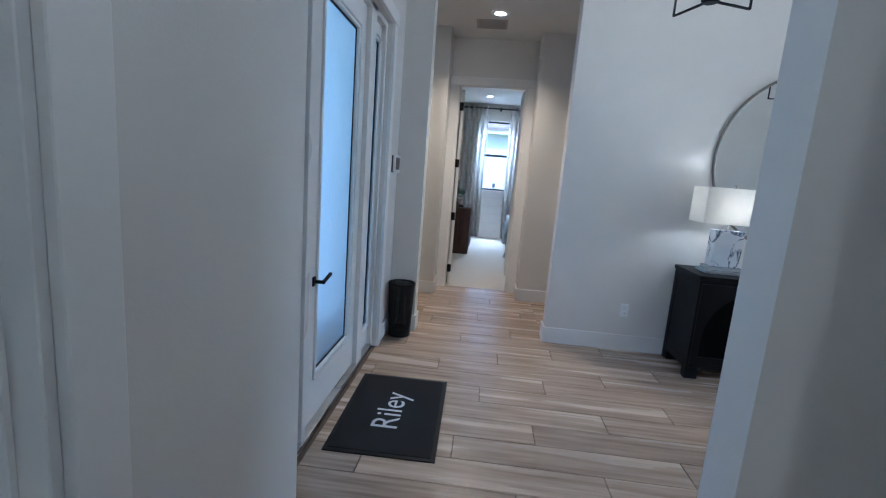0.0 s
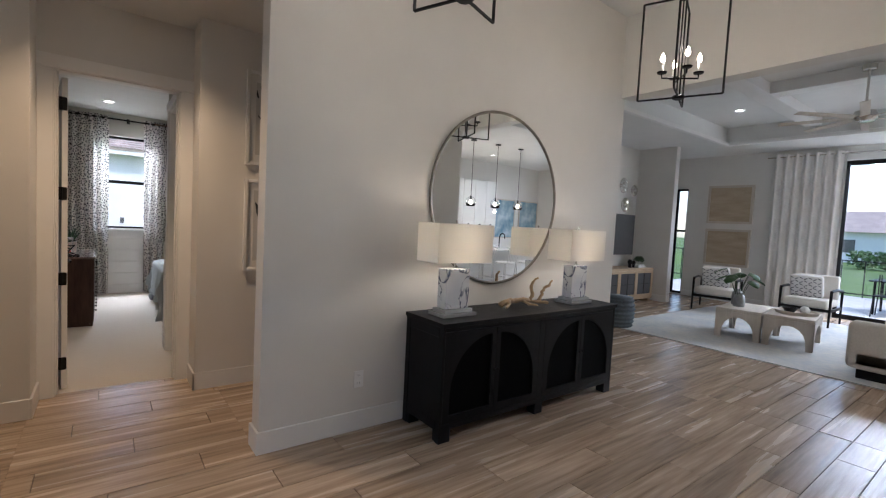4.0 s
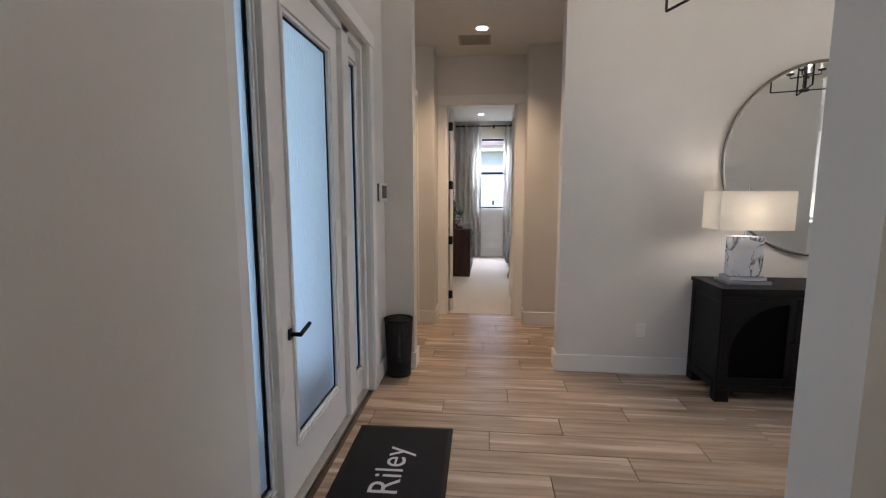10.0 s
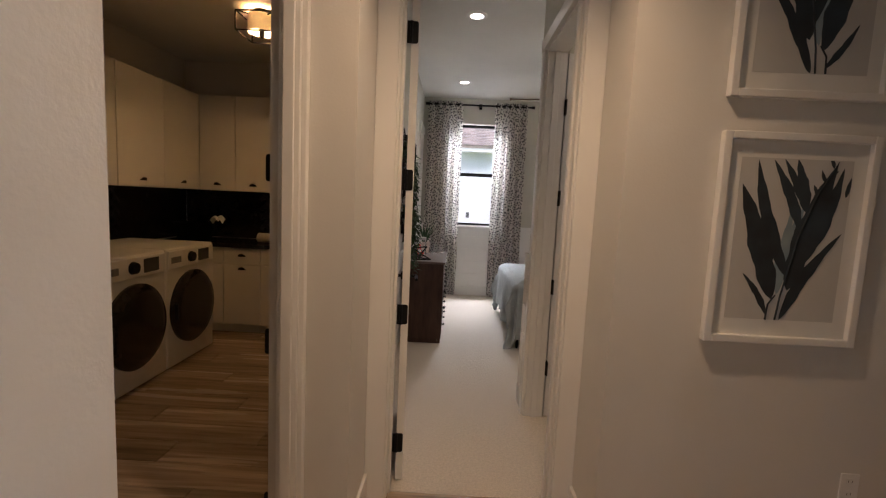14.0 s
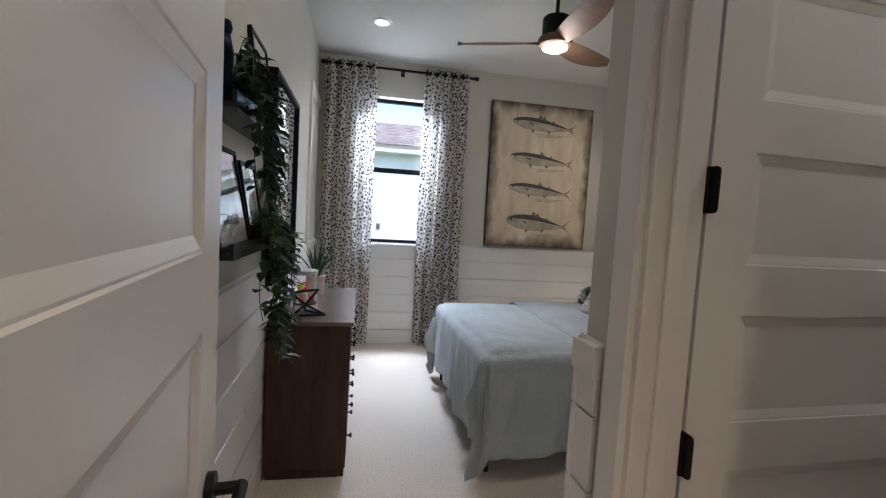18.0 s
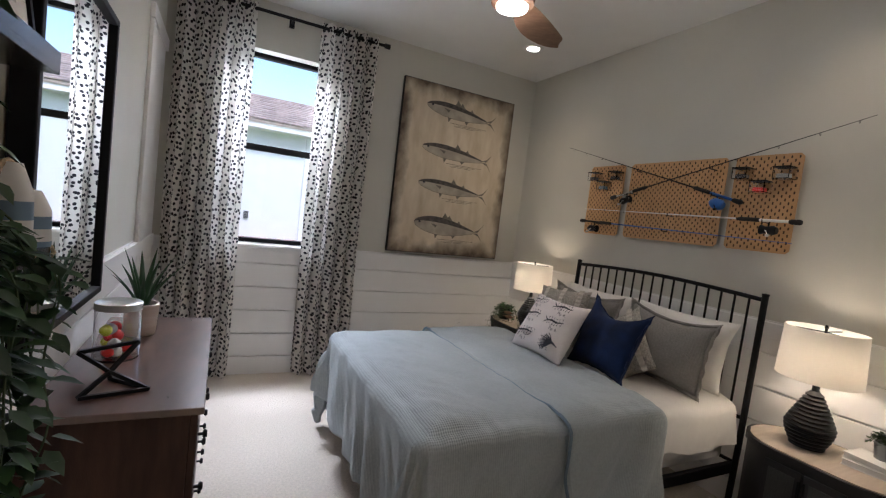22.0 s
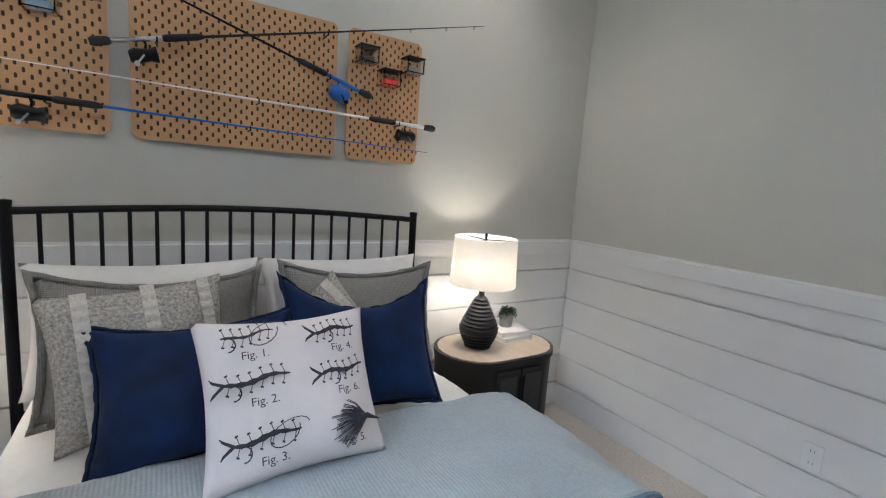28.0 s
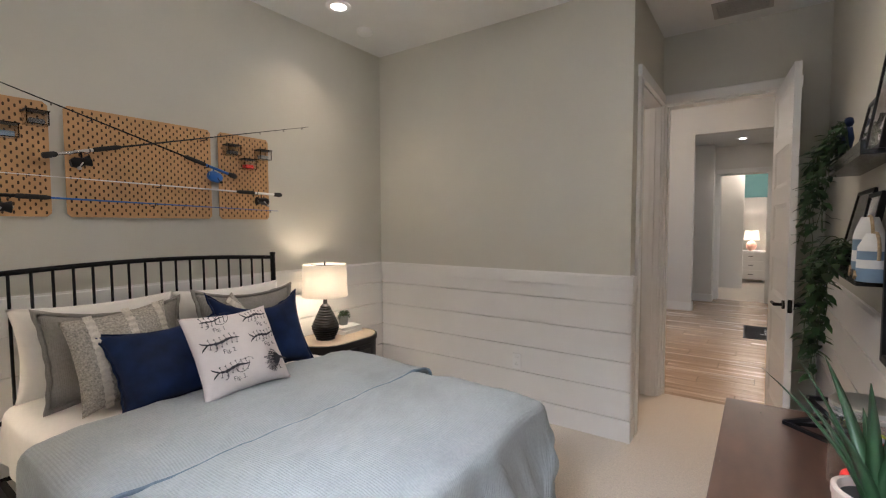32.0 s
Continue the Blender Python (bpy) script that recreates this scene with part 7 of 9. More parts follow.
def driftwood():
    ob = thing("driftwood", (3.12, -1.87, 0.812), "branching piece of pale driftwood on the console", "ornament")
    rnd = random.Random(5)
    bm = bmesh.new()

    for pts, r in (([(-0.31, 0.02, 0.02), (-0.24, 0.0, 0.055), (-0.16, 0.01, 0.05), (-0.08, -0.01, 0.06), (0.0, 0.0, 0.045), (0.10, -0.02, 0.03), (0.20, -0.03, 0.02)], 0.024),
                   ([(0.0, 0.0, 0.045), (0.05, 0.01, 0.10), (0.03, 0.01, 0.16), (0.04, 0.0, 0.21), (0.085, -0.01, 0.235)], 0.017),
                   ([(0.10, -0.02, 0.035), (0.16, 0.0, 0.09), (0.19, 0.01, 0.14), (0.25, 0.0, 0.165), (0.29, 0.01, 0.20)], 0.016),
                   ([(-0.24, 0.0, 0.055), (-0.28, -0.05, 0.03), (-0.33, -0.07, 0.018)], 0.014),
                   ([(-0.10, 0.0, 0.055), (-0.06, -0.06, 0.03), (0.02, -0.08, 0.018)], 0.014)):
        fine = []
        for p, q in zip(pts, pts[1:]):
            for k in range(3):
                c = Vector(p).lerp(Vector(q), k / 3)
                fine.append(c + Vector((rnd.gauss(0, 0.004), rnd.gauss(0, 0.004), abs(rnd.gauss(0, 0.003)))))
        fine.append(Vector(pts[-1]))
        n = len(fine) - 1
        tube(bm, fine, [r * (1 - 0.55 * k / n) * rnd.uniform(0.85, 1.2) for k in range(n + 1)], 8)
    part("branch", bm, M["driftwood"], ob, smooth="all")


driftwood()
mt = thing("door_mat", pose(-0.01, -3.09, 0.0, 0, 0, 90.9), "black rectangular door mat with white lettering by the entry", "mat")
part("mat_body", slab(((-0.415, -0.262, 0.0), (0.415, 0.262, 0.009)), bevel=0.003), M["mat_black"], mt)
part("border", slab(((-0.44, -0.287, 0.0), (0.44, -0.262, 0.006)), ((-0.44, 0.262, 0.0), (0.44, 0.287, 0.006)), ((-0.44, -0.262, 0.0), (-0.415, 0.262, 0.006)), ((0.415, -0.262, 0.0), (0.44, 0.262, 0.006))), M["black"], mt, "black rubber border")
me = words("Riley", 0.215, "lettering")
me.materials.append(M["mat_white"])
o = new("lettering", me)
o.parent, o.location = mt, (0.0, 0.015, 0.0105)
o["label"] = "white lettering woven into the mat"


def waste_bin():
    ob = thing("waste_bin", (-0.225, -1.83, 0), "black wire-mesh waste bin beside the pier", "bin")
    M["bin_mesh"] = material("black wire mesh", (0.012, 0.012, 0.013), 0.5, vary=0.3, scale=300, bump=1.0, bump_scale=500)
    bm = bmesh.new()
    n, h = 104, 0.46
    R = lambda z: 0.090 + 0.022 * z / h
    for s in (1, -1):
        for k in range(n):
            a = 2 * math.pi * k / n
            tube(bm, [(R(z) * math.cos(a + s * z * 3.0), R(z) * math.sin(a + s * z * 3.0), z) for z in (h * q / 5 for q in range(6))], 0.0017, 3)
    tagged(part("mesh_wall", bm, M["bin_mesh"], ob, "woven wire wall"), kind="stuff")
    for z, r in ((0.012, 0.005), (h, 0.0065)):
        bm = bmesh.new()
        tube(bm, [(R(z) * math.cos(a), R(z) * math.sin(a), z) for a in (2 * math.pi * k / 32 for k in range(33))], r, 8, caps=False)
        part("ring", bm, M["black"], ob, smooth=True)
    bm = bmesh.new()
    lathe(bm, [(0, 0.006), (0.09, 0.006), (0.092, 0.06), (0.090, 0.06), (0.088, 0.012), (0, 0.012)], seg=32)
    part("base_cup", bm, M["black"], ob, smooth=40)


waste_bin()
kp = thing("alarm_keypad", (-0.355, -1.815, 1.455), "white wall alarm keypad with a dark screen", "keypad")
part("housing", slab(((0, -0.105, -0.072), (0.028, 0.105, 0.072)), bevel=0.008, seg=3), M["plastic_white"], kp, smooth=True)
part("back_plate", slab(((0.0, -0.112, -0.066), (0.012, -0.104, 0.066))), M["plastic_grey"], kp, "dark wall bracket")
part("screen", slab(((0.028, -0.078, -0.045), (0.0295, 0.078, 0.052))), M["stone_dark"], kp, "dark glass screen")
part("label_bar", slab(((0.028, -0.02, -0.062), (0.0288, 0.02, -0.056))), M["photo"], kp)
outlet("outlet", pose(1.70, -1.631, 0.36), group="foyer outlets")
outlet("outlet", pose(1.87, -0.331, 0.40), group="hall outlets")
vent("ceiling_vent", (0.325, -0.525, HALL_Z), 0.32, 0.28, "beige slatted ceiling vent in the hall")


def lantern(at):
    ob = thing("lantern_pendant", at, "black open-cage lantern with lit candle bulbs", "pendant light", "foyer lanterns")
    w, h = 0.265, 0.68
    for az in (20, 110):
        c, s = math.cos(radians(az)) * w, math.sin(radians(az)) * w
        for a, b in (((-c, -s, 0), (-c, -s, h)), ((c, s, 0), (c, s, h)), ((-c, -s, 0), (c, s, 0)), ((-c, -s, h), (c, s, h))):
            bm = bmesh.new()
            tube(bm, [a, b], 0.0075, 4)
            part("cage_bar", bm, M["black"], ob)
    for z in (0.0, h):
        bm = bmesh.new()
        lathe(bm, [(0, z - 0.014), (0.035, z - 0.012), (0.045, z), (0.035, z + 0.012), (0, z + 0.014)], seg=18)
        part("hub", bm, M["black"], ob, smooth=True)
    bm = bmesh.new()
    for a in (0, 2.1, 4.2):
        tube(bm, [(0.012 * math.cos(a), 0.012 * math.sin(a), 0), (0.012 * math.cos(a), 0.012 * math.sin(a), h)], 0.005, 6)
    part("stem", bm, M["black"], ob)
    bm = bmesh.new()
    z = h
    while z < 3.70 - at[2] - 0.03:
        tube(bm, [(0.010 * math.cos(a) * (1 if int(z * 30) % 2 else 0), 0.010 * math.cos(a) * (0 if int(z * 30) % 2 else 1), z + 0.018 + 0.018 * math.sin(a)) for a in (2 * math.pi * k / 8 for k in range(9))], 0.0025, 4, caps=False)
        z += 0.033
    lathe(bm, [(0, 3.70 - at[2] - 0.03), (0.06, 3.70 - at[2] - 0.03), (0.065, 3.70 - at[2])], seg=20)
    part("chain", bm, M["black"], ob)
    for k in range(4):
        a = radians(45 + 90 * k)
        x, y = 0.12 * math.cos(a), 0.12 * math.sin(a)
        bm = bmesh.new()
        tube(bm, [(0, 0, 0.13), (x, y, 0.13), (x, y, 0.16)], 0.006, 6)
        lathe(bm, [(0, 0.158), (0.03, 0.162), (0.034, 0.172), (0, 0.172)], (x, y, 0), 14)
        arm = part("arm", bm, M["black"], ob)
        bm = bmesh.new()
        lathe(bm, [(0, 0.172), (0.012, 0.172), (0.012, 0.235), (0, 0.235)], (x, y, 0), 12)
        part("candle_sleeve", bm, M["paper"], arm)
        bm = bmesh.new()
        lathe(bm, [(0, 0.235), (0.012, 0.245), (0.016, 0.262), (0.010, 0.285), (0, 0.305)], (x, y, 0), 12)
        b = part("candle_bulb", bm, M["bulb"], arm, "glowing candle bulb", smooth=True)
    lamp("POINT", "lantern_light", Matrix.Translation((at[0], at[1], at[2] + 0.34)), 5.0, WARM, soft=0.06)


lantern((1.50, -2.85, 2.42))
lantern((3.47, -2.80, 2.42))


def leaf_print(x, z0, z1, seed, label):
    ob = thing("framed_print", (x, -0.332, 0), label, "picture", "leaf prints in the hall")
    w = 0.56
    for lo, hi in (((0, -0.032, z0), (0.028, 0, z1)), ((w - 0.028, -0.032, z0), (w, 0, z1)), ((0.028, -0.032, z0), (w - 0.028, 0, z0 + 0.028)), ((0.028, -0.032, z1 - 0.028), (w - 0.028, 0, z1))):
        part("frame_rail", slab((lo, hi), bevel=0.003), M["trim"], ob, "white frame rail")
    part("mat_board", slab(((0.027, -0.012, z0 + 0.027), (w - 0.027, -0.004, z1 - 0.027))), M["paper"], ob, "wide white mat")
    a0, a1, b0, b1 = 0.078, w - 0.078, z0 + 0.09, z1 - 0.09
    part("art_sheet", slab(((a0, -0.013, b0), (a1, -0.012, b1))), M["art_paper"], ob)
    rnd = random.Random(seed)
    layer = 0
    flip = seed != 1

    def spot(u, v):
        u = 1 - u if flip else u
        return Vector((a0 + (a1 - a0) * u, 0, b0 + (b1 - b0) * v))

    def leaf(u0, v0, u1, v1, wd, mat):
        nonlocal layer
        layer += 1
        bm = bmesh.new()
        p, q = spot(u0, v0), spot(u1, v1)
        d = q - p
        s = Vector((d.z, 0, -d.x)).normalized()
        bend = rnd.uniform(-0.05, 0.05) * d.length
        ph = rnd.uniform(0, 6)

        def fn(u, v):
            ww = wd * math.sin(math.pi * u ** 0.75) ** 0.8 * (1 + 0.10 * math.sin(u * 19 + ph) + 0.05 * math.sin(u * 43 + ph))
            c = p + d * u + s * bend * math.sin(math.pi * u) + s * ww * (v - 0.5) * 2
            return (min(max(c.x, a0 + 0.001), a1 - 0.001), -0.0134 - 0.00012 * layer, min(max(c.z, b0 + 0.001), b1 - 0.001))
        grid(bm, fn, 26, 2)
        part("painted_leaf", bm, M[mat], ob)
    for spec in ((0.45, 0.16, 0.62, 0.74, 0.020, "leaf_wash"), (0.42, 0.20, 0.50, 0.70, 0.022, "leaf_wash"), (0.55, 0.28, 0.70, 0.60, 0.018, "leaf_wash"),
                 (0.41, 0.13, 0.03, 0.84, 0.040, "leaf_ink"), (0.52, 0.28, 0.15, 0.99, 0.026, "leaf_ink"), (0.60, 0.56, 0.29, 0.99, 0.020, "leaf_ink"), (0.63, 0.68, 0.38, 1.0, 0.016, "leaf_ink"),
                 (0.64, 0.72, 0.50, 1.0, 0.020, "leaf_ink"), (0.54, 0.19, 0.86, 0.98, 0.042, "leaf_ink"), (0.62, 0.34, 0.92, 0.96, 0.026, "leaf_ink"), (0.50, 0.0, 0.97, 0.56, 0.021, "leaf_ink"),
                 (0.38, 0.03, 0.12, 0.29, 0.012, "leaf_ink"), (0.57, 0.42, 0.66, 0.52, 0.012, "leaf_ink"), (0.55, 0.34, 0.66, 0.40, 0.011, "leaf_ink"), (0.96, 0.78, 0.99, 0.9, 0.008, "leaf_ink")):
        leaf(*spec)
    for k in range(9):
        u, v = 0.60 + 0.028 * k, 0.60 + 0.044 * k
        leaf(u, v, u + (0.07 if k % 2 else -0.05), v + (0.03 if k % 2 else 0.075), 0.007, "leaf_ink")
    bm = bmesh.new()
    for pts in (((0.46, 0.0), (0.48, 0.14), (0.58, 0.52), (0.70, 0.78), (0.86, 0.99)), ((0.37, 0.0), (0.38, 0.10), (0.44, 0.16))):
        tube(bm, [spot(u, v) + Vector((0, -0.0165, 0)) for u, v in pts], [0.0034, 0.003, 0.0026, 0.002, 0.0014][:len(pts)], 5)
    part("painted_stem", bm, M["leaf_ink"], ob)


leaf_print(1.225, 0.97, 1.75, 1, "white-framed watercolour print of dark blue leaves")
leaf_print(1.225, 1.87, 2.65, 7, "white-framed watercolour print of blue and black leaves")

# ---- laundry ----


def washer(y, label):
    ob = thing("washing_machine", (-1.93, y, 0), label, "washing machine", "laundry machines")
    w, d, h = 0.68, 0.78, 0.98
    part("body", slab(((-d, 0, 0.02), (0, w, h)), bevel=0.018, seg=3), M["cab_white"], ob, smooth=True)
    part("control_panel", slab(((0.0, 0.02, h - 0.16), (0.012, w - 0.02, h - 0.02)), bevel=0.005), M["plastic_white"], ob)
    part("display", slab(((0.012, w * 0.62, h - 0.14), (0.014, w * 0.86, h - 0.04))), M["plastic_grey"], ob, "dark display")
    bm = bmesh.new()
    tube(bm, [(0.012, w * 0.46, h - 0.09), (0.04, w * 0.46, h - 0.09)], [0.045, 0.038], 24)
    part("dial", bm, M["black"], ob, smooth=40)
    bm = bmesh.new()
    tube(bm, [(-0.002, w / 2, 0.47), (0.02, w / 2, 0.47), (0.045, w / 2, 0.47), (0.05, w / 2, 0.47)], [0.305, 0.305, 0.275, 0.22], 40)
    dr = part("round_door", bm, M["stone_dark"], ob, "dark round glass door", smooth=50)
    part("door_grip", slab(((0.03, 0.05, 0.40), (0.055, 0.075, 0.54)), bevel=0.005), M["black"], dr)
    part("drawer_slot", slab(((0.0, 0.05, h - 0.12), (0.014, 0.18, h - 0.07)), bevel=0.003), M["galv"], ob)
    for yy in (0.06, w - 0.06):
        bm = bmesh.new()
        tube(bm, [(-0.06, yy, 0), (-0.06, yy, 0.03)], 0.02, 10)
        part("foot", bm, M["black"], ob)


washer(0.66, "white front-loading washing machine with a dark round door")
washer(1.345, "white front-loading dryer with a dark round door")


def cabinet(name, lo, hi, face, doors, label, drawers=False, pull_low=True, mat="cab_white", group="laundry cabinets"):
    """A unit with slab doors on one face: 'x' looks to +x, '-y' to -y, '+y' to +y."""
    ob = thing(name, (0, 0, 0), label, "cabinet", group)
    part("body", slab((lo, hi), bevel=0.002, seg=1), M[mat], ob)
    n = doors
    for k in range(n):
        if face == "x":
            a, b = lo[1] + (hi[1] - lo[1]) * k / n + 0.003, lo[1] + (hi[1] - lo[1]) * (k + 1) / n - 0.003
            mk = lambda z0, z1: ((hi[0], a, z0), (hi[0] + 0.019, b, z1))
        else:
            a, b = lo[0] + (hi[0] - lo[0]) * k / n + 0.003, lo[0] + (hi[0] - lo[0]) * (k + 1) / n - 0.003
            mk = (lambda z0, z1: ((a, lo[1] - 0.019, z0), (b, lo[1], z1))) if face == "-y" else (lambda z0, z1: ((a, hi[1], z0), (b, hi[1] + 0.019, z1)))
        zs = [(lo[2] + 0.004, hi[2] - 0.004)]
        if drawers:
            zs = [(lo[2] + 0.004, hi[2] - 0.17), (hi[2] - 0.164, hi[2] - 0.006)]
        for i, (z0, z1) in enumerate(zs):
            d = part("door" if i == 0 else "drawer_front", slab(mk(z0, z1), bevel=0.002, seg=1), M[mat], ob)
            zc = (z0 + 0.05) if pull_low else (z1 - 0.05 if i == 0 else (z0 + z1) / 2)
            c = ((a + b) / 2)
            bm = bmesh.new()
            dirv = {"x": (1, 0), "-y": (0, -1), "+y": (0, 1)}[face]
            for j in range(7):
                t = math.pi * j / 6
                u = -0.04 * math.cos(t)
                off = 0.019 + 0.022 * math.sin(t)
                p = (hi[0] + off, c + u, zc) if face == "x" else (c + u, (lo[1] - off) if face == "-y" else (hi[1] + off), zc)
                q = (p[0], p[1], zc + 0.026 * math.sin(t) + 0.002)
                if j:
                    bm.faces.new([bm.verts.new(v) for v in (prev[0], p, q, prev[1])])
                    top = (hi[0] + 0.019, c, zc + 0.028) if face == "x" else (c, (lo[1] - 0.019) if face == "-y" else hi[1] + 0.019, zc + 0.028)
                    bm.faces.new([bm.verts.new(v) for v in (prev[1], q, top)])
                prev = (p, q)
            part("cup_pull", bm, M["black"], d, "black cup pull")
    return ob


for k, (a, b) in enumerate(((-1.2, -0.3), (-0.3, 0.6), (0.6, 1.5), (1.5, 2.66))):
    cabinet("wall_cabinet", (-2.75, a + 0.002, 1.45), (-2.42, b - 0.002, 2.42), "x", 2, "cream wall cabinet with black cup pulls over the washers")
for a, b in ((-2.40, -1.65), (-1.648, -0.90)):
    cabinet("wall_cabinet", (a, 2.67, 1.45), (b, 3.0, 2.42), "-y", 2, "cream wall cabinet with black cup pulls")
    cabinet("base_cabinet", (a, 2.42, 0.10), (b, 3.0, 0.885), "-y", 2, "cream base cabinet with drawers and black cup pulls", drawers=True, pull_low=False)
cabinet("base_cabinet", (-2.75, 2.02, 0.10), (-2.15, 2.98, 0.885), "x", 1, "cream base cabinet in the corner", drawers=True, pull_low=False)
structure("toe_kick", slab(((-2.40, 2.48, 0.0), (-0.9, 2.6, 0.10)), ((-2.7, 2.02, 0), (-2.22, 2.48, 0.10))), M["cab_white"], "recessed cabinet base", "trim")
ct = tagged(mesh_object("laundry_worktop", slab(((-2.75, 2.38, 0.888), (-0.46, 2.99, 0.925)), ((-2.75, 2.0, 0.888), (-2.11, 2.38, 0.925)), bevel=0.004), M["stone_dark"]), "dark polished stone laundry worktop", "worktop")
bs = thing("backsplash", (0, 0, 0), "dark herringbone tile backsplash", "backsplash", kind="structure")
tm = bpy.data.meshes.new("tile")
bmt = slab(((-0.072, 0, -0.019), (0.072, 0.006, 0.019)), bevel=0.0015, seg=1)
bmt.to_mesh(tm)
bmt.free()
tm.materials.append(M["tile_dark"])
part("backing", slab(((-2.744, -0.6, 0.93), (-2.742, 2.99, 1.45)), ((-2.742, 2.992, 0.93), (-0.5, 2.994, 1.45))), M["stone_dark"], bs)
for i in range(9):
    for j in range(5):
        for s in (0, 1):
            c = Vector((-1.85 + 0.106 * i + (0.053 if s else 0), 2.986, 0.985 + 0.106 * j + (0.053 if s else 0)))
            if c.z < 1.42:
                o = new("tile", tm)
                o.parent = bs
                o.matrix_local = Matrix.Translation(c) @ Matrix.Rotation(radians(45 if s else -45), 4, "Y")
for i in range(12):
    for j in range(5):
        for s in (0, 1):
            c = Vector((-2.742, 0.70 + 0.106 * i + (0.053 if s else 0), 0.985 + 0.106 * j + (0.053 if s else 0)))
            if c.z < 1.42:
                o = new("tile", tm)
                o.parent = bs
                o.matrix_local = Matrix.Translation(c) @ Matrix.Rotation(radians(90), 4, "Z") @ Matrix.Rotation(radians(45 if s else -45), 4, "Y")
outlet("outlet", pose(-1.55, 2.978, 1.22), group="laundry outlets")
tw = tagged(mesh_object("rolled_towel", (lambda bm: (tube(bm, [(-0.15, 0, 0), (-0.14, 0, 0), (0.14, 0, 0), (0.15, 0, 0)], [0.035, 0.05, 0.05, 0.035], 18), bm)[-1])(bmesh.new()), M["fabric"], 50), "rolled cream towel on the worktop", "towel")
tw.location = (-1.62, 2.62, 0.978)
bk = thing("laundry_basket", (-2.40, 2.55, 0.925), "dark woven basket with a cloth on the worktop", "basket")
bm = bmesh.new()
lathe(bm, [(0, 0), (0.15, 0), (0.19, 0.19), (0.18, 0.19), (0.145, 0.01), (0, 0.01)], seg=28)
part("basket_wall", bm, M["cane"], bk, smooth=40)
bm = bmesh.new()
grid(bm, lambda u, v: (0.20 + 0.10 * u, -0.10 + 0.16 * v, 0.20 + 0.05 * math.sin(u * 3) + 0.02 * math.sin(v * 9)), 8, 10)
part("cloth", bm, M["sheet"], bk, smooth="all")
clk = thing("wall_clock", (-2.735, 0.95, 1.12), "small round white clock behind the washers", "clock")
bm = bmesh.new()
tube(bm, [(0, 0, 0), (0.03, 0, 0)], 0.06, 24)
part("face", bm, M["paper"], clk, smooth=40)
fx = thing("flush_light", (-1.29, 1.58, 2.84), "square black cage flush light with a lit drum shade", "ceiling light")
bm = bmesh.new()
lathe(bm, [(0.105, -0.04), (0.105, -0.165), (0.103, -0.165), (0.103, -0.04), (0.105, -0.04)], seg=32)
part("drum_shade", bm, shade_cloth("cream laundry lampshade", 0.22), fx, "lit cream drum shade", smooth=40)
for a in range(4):
    c, s = math.cos(radians(45 + 90 * a)) * 0.20, math.sin(radians(45 + 90 * a)) * 0.20
    c2, s2 = math.cos(radians(135 + 90 * a)) * 0.20, math.sin(radians(135 + 90 * a)) * 0.20
    for p, q in (((c, s, -0.05), (c, s, -0.19)), ((c, s, -0.05), (c2, s2, -0.05)), ((c, s, -0.19), (c2, s2, -0.19)), ((0, 0, -0.05), (c, s, -0.05))):
        bm = bmesh.new()
        tube(bm, [p, q], 0.006, 4)
        part("cage_bar", bm, M["black"], fx)
bm = bmesh.new()
lathe(bm, [(0, 0), (0.06, 0), (0.06, -0.03), (0.02, -0.04), (0.02, -0.18), (0.012, -0.2), (0, -0.2)], seg=20)
part("canopy", bm, M["black"], fx, smooth=40)
lamp("POINT", "laundry_light", Matrix.Translation((-1.29, 1.58, 2.73)), 13, (1, 0.56, 0.20), soft=0.05)
cf = thing("closet_light", (1.9, 0.6, 2.75), "small round flush light in the closet", "ceiling light")
bm = bmesh.new()
lathe(bm, [(0.11, 0), (0.11, -0.03), (0.08, -0.06), (0, -0.07)], seg=28)
part("globe", bm, M["led"], cf, smooth="all")
lamp("POINT", "closet_lamp", Matrix.Translation((1.9, 0.6, 2.62)), 1.3, (1, 0.74, 0.46), soft=0.06)

# ---- great room ----
rug = tagged(mesh_object("area_rug", slab(((6.62, -5.0, 0.0), (10.9, -0.32, 0.012)), bevel=0.003), M["rug"]), "pale grey and cream area rug under the seating", "rug")


def arch_table(at):
    ob = thing("coffee_table", at, "whitewashed coffee table module with arched sides", "coffee table", "coffee table modules")
    w, l, h = 0.56, 0.92, 0.43
    part("tabletop", slab(((-l / 2, -w / 2, h - 0.05), (l / 2, w / 2, h)), bevel=0.008), M["pale_wood"], ob)
    for axis, span, pos in (("y", l, -w / 2), ("y", l, w / 2 - 0.05), ("x", w, -l / 2), ("x", w, l / 2 - 0.05)):
        bm = bmesh.new()
        n = 10
        leg = 0.075
        R = span / 2 - leg
        pts = [(-span / 2, 0), (-span / 2 + leg, 0)] + [(-R * math.cos(math.pi * k / n), (h - 0.12) * math.sin(math.pi * k / n) ** 0.7) for k in range(1, n)] + [(span / 2 - leg, 0), (span / 2, 0)]
        lo_, hi_ = pos, pos + 0.05
        cols = []
        for u, z in pts:
            cols.append([bm.verts.new((u, v, zz) if axis == "y" else (v, u, zz)) for v in (lo_, hi_) for zz in (z, h - 0.05)])
        for a, b in zip(cols, cols[1:]):
            for q in ((0, 1), (2, 3), (0, 2), (1, 3)):
                bm.faces.new((a[q[0]], a[q[1]], b[q[1]], b[q[0]]))
        for c in (cols[0], cols[-1]):
            bm.faces.new((c[0], c[1], c[3], c[2]))
        part("arched_side", bm, M["pale_wood"], ob)
    return ob


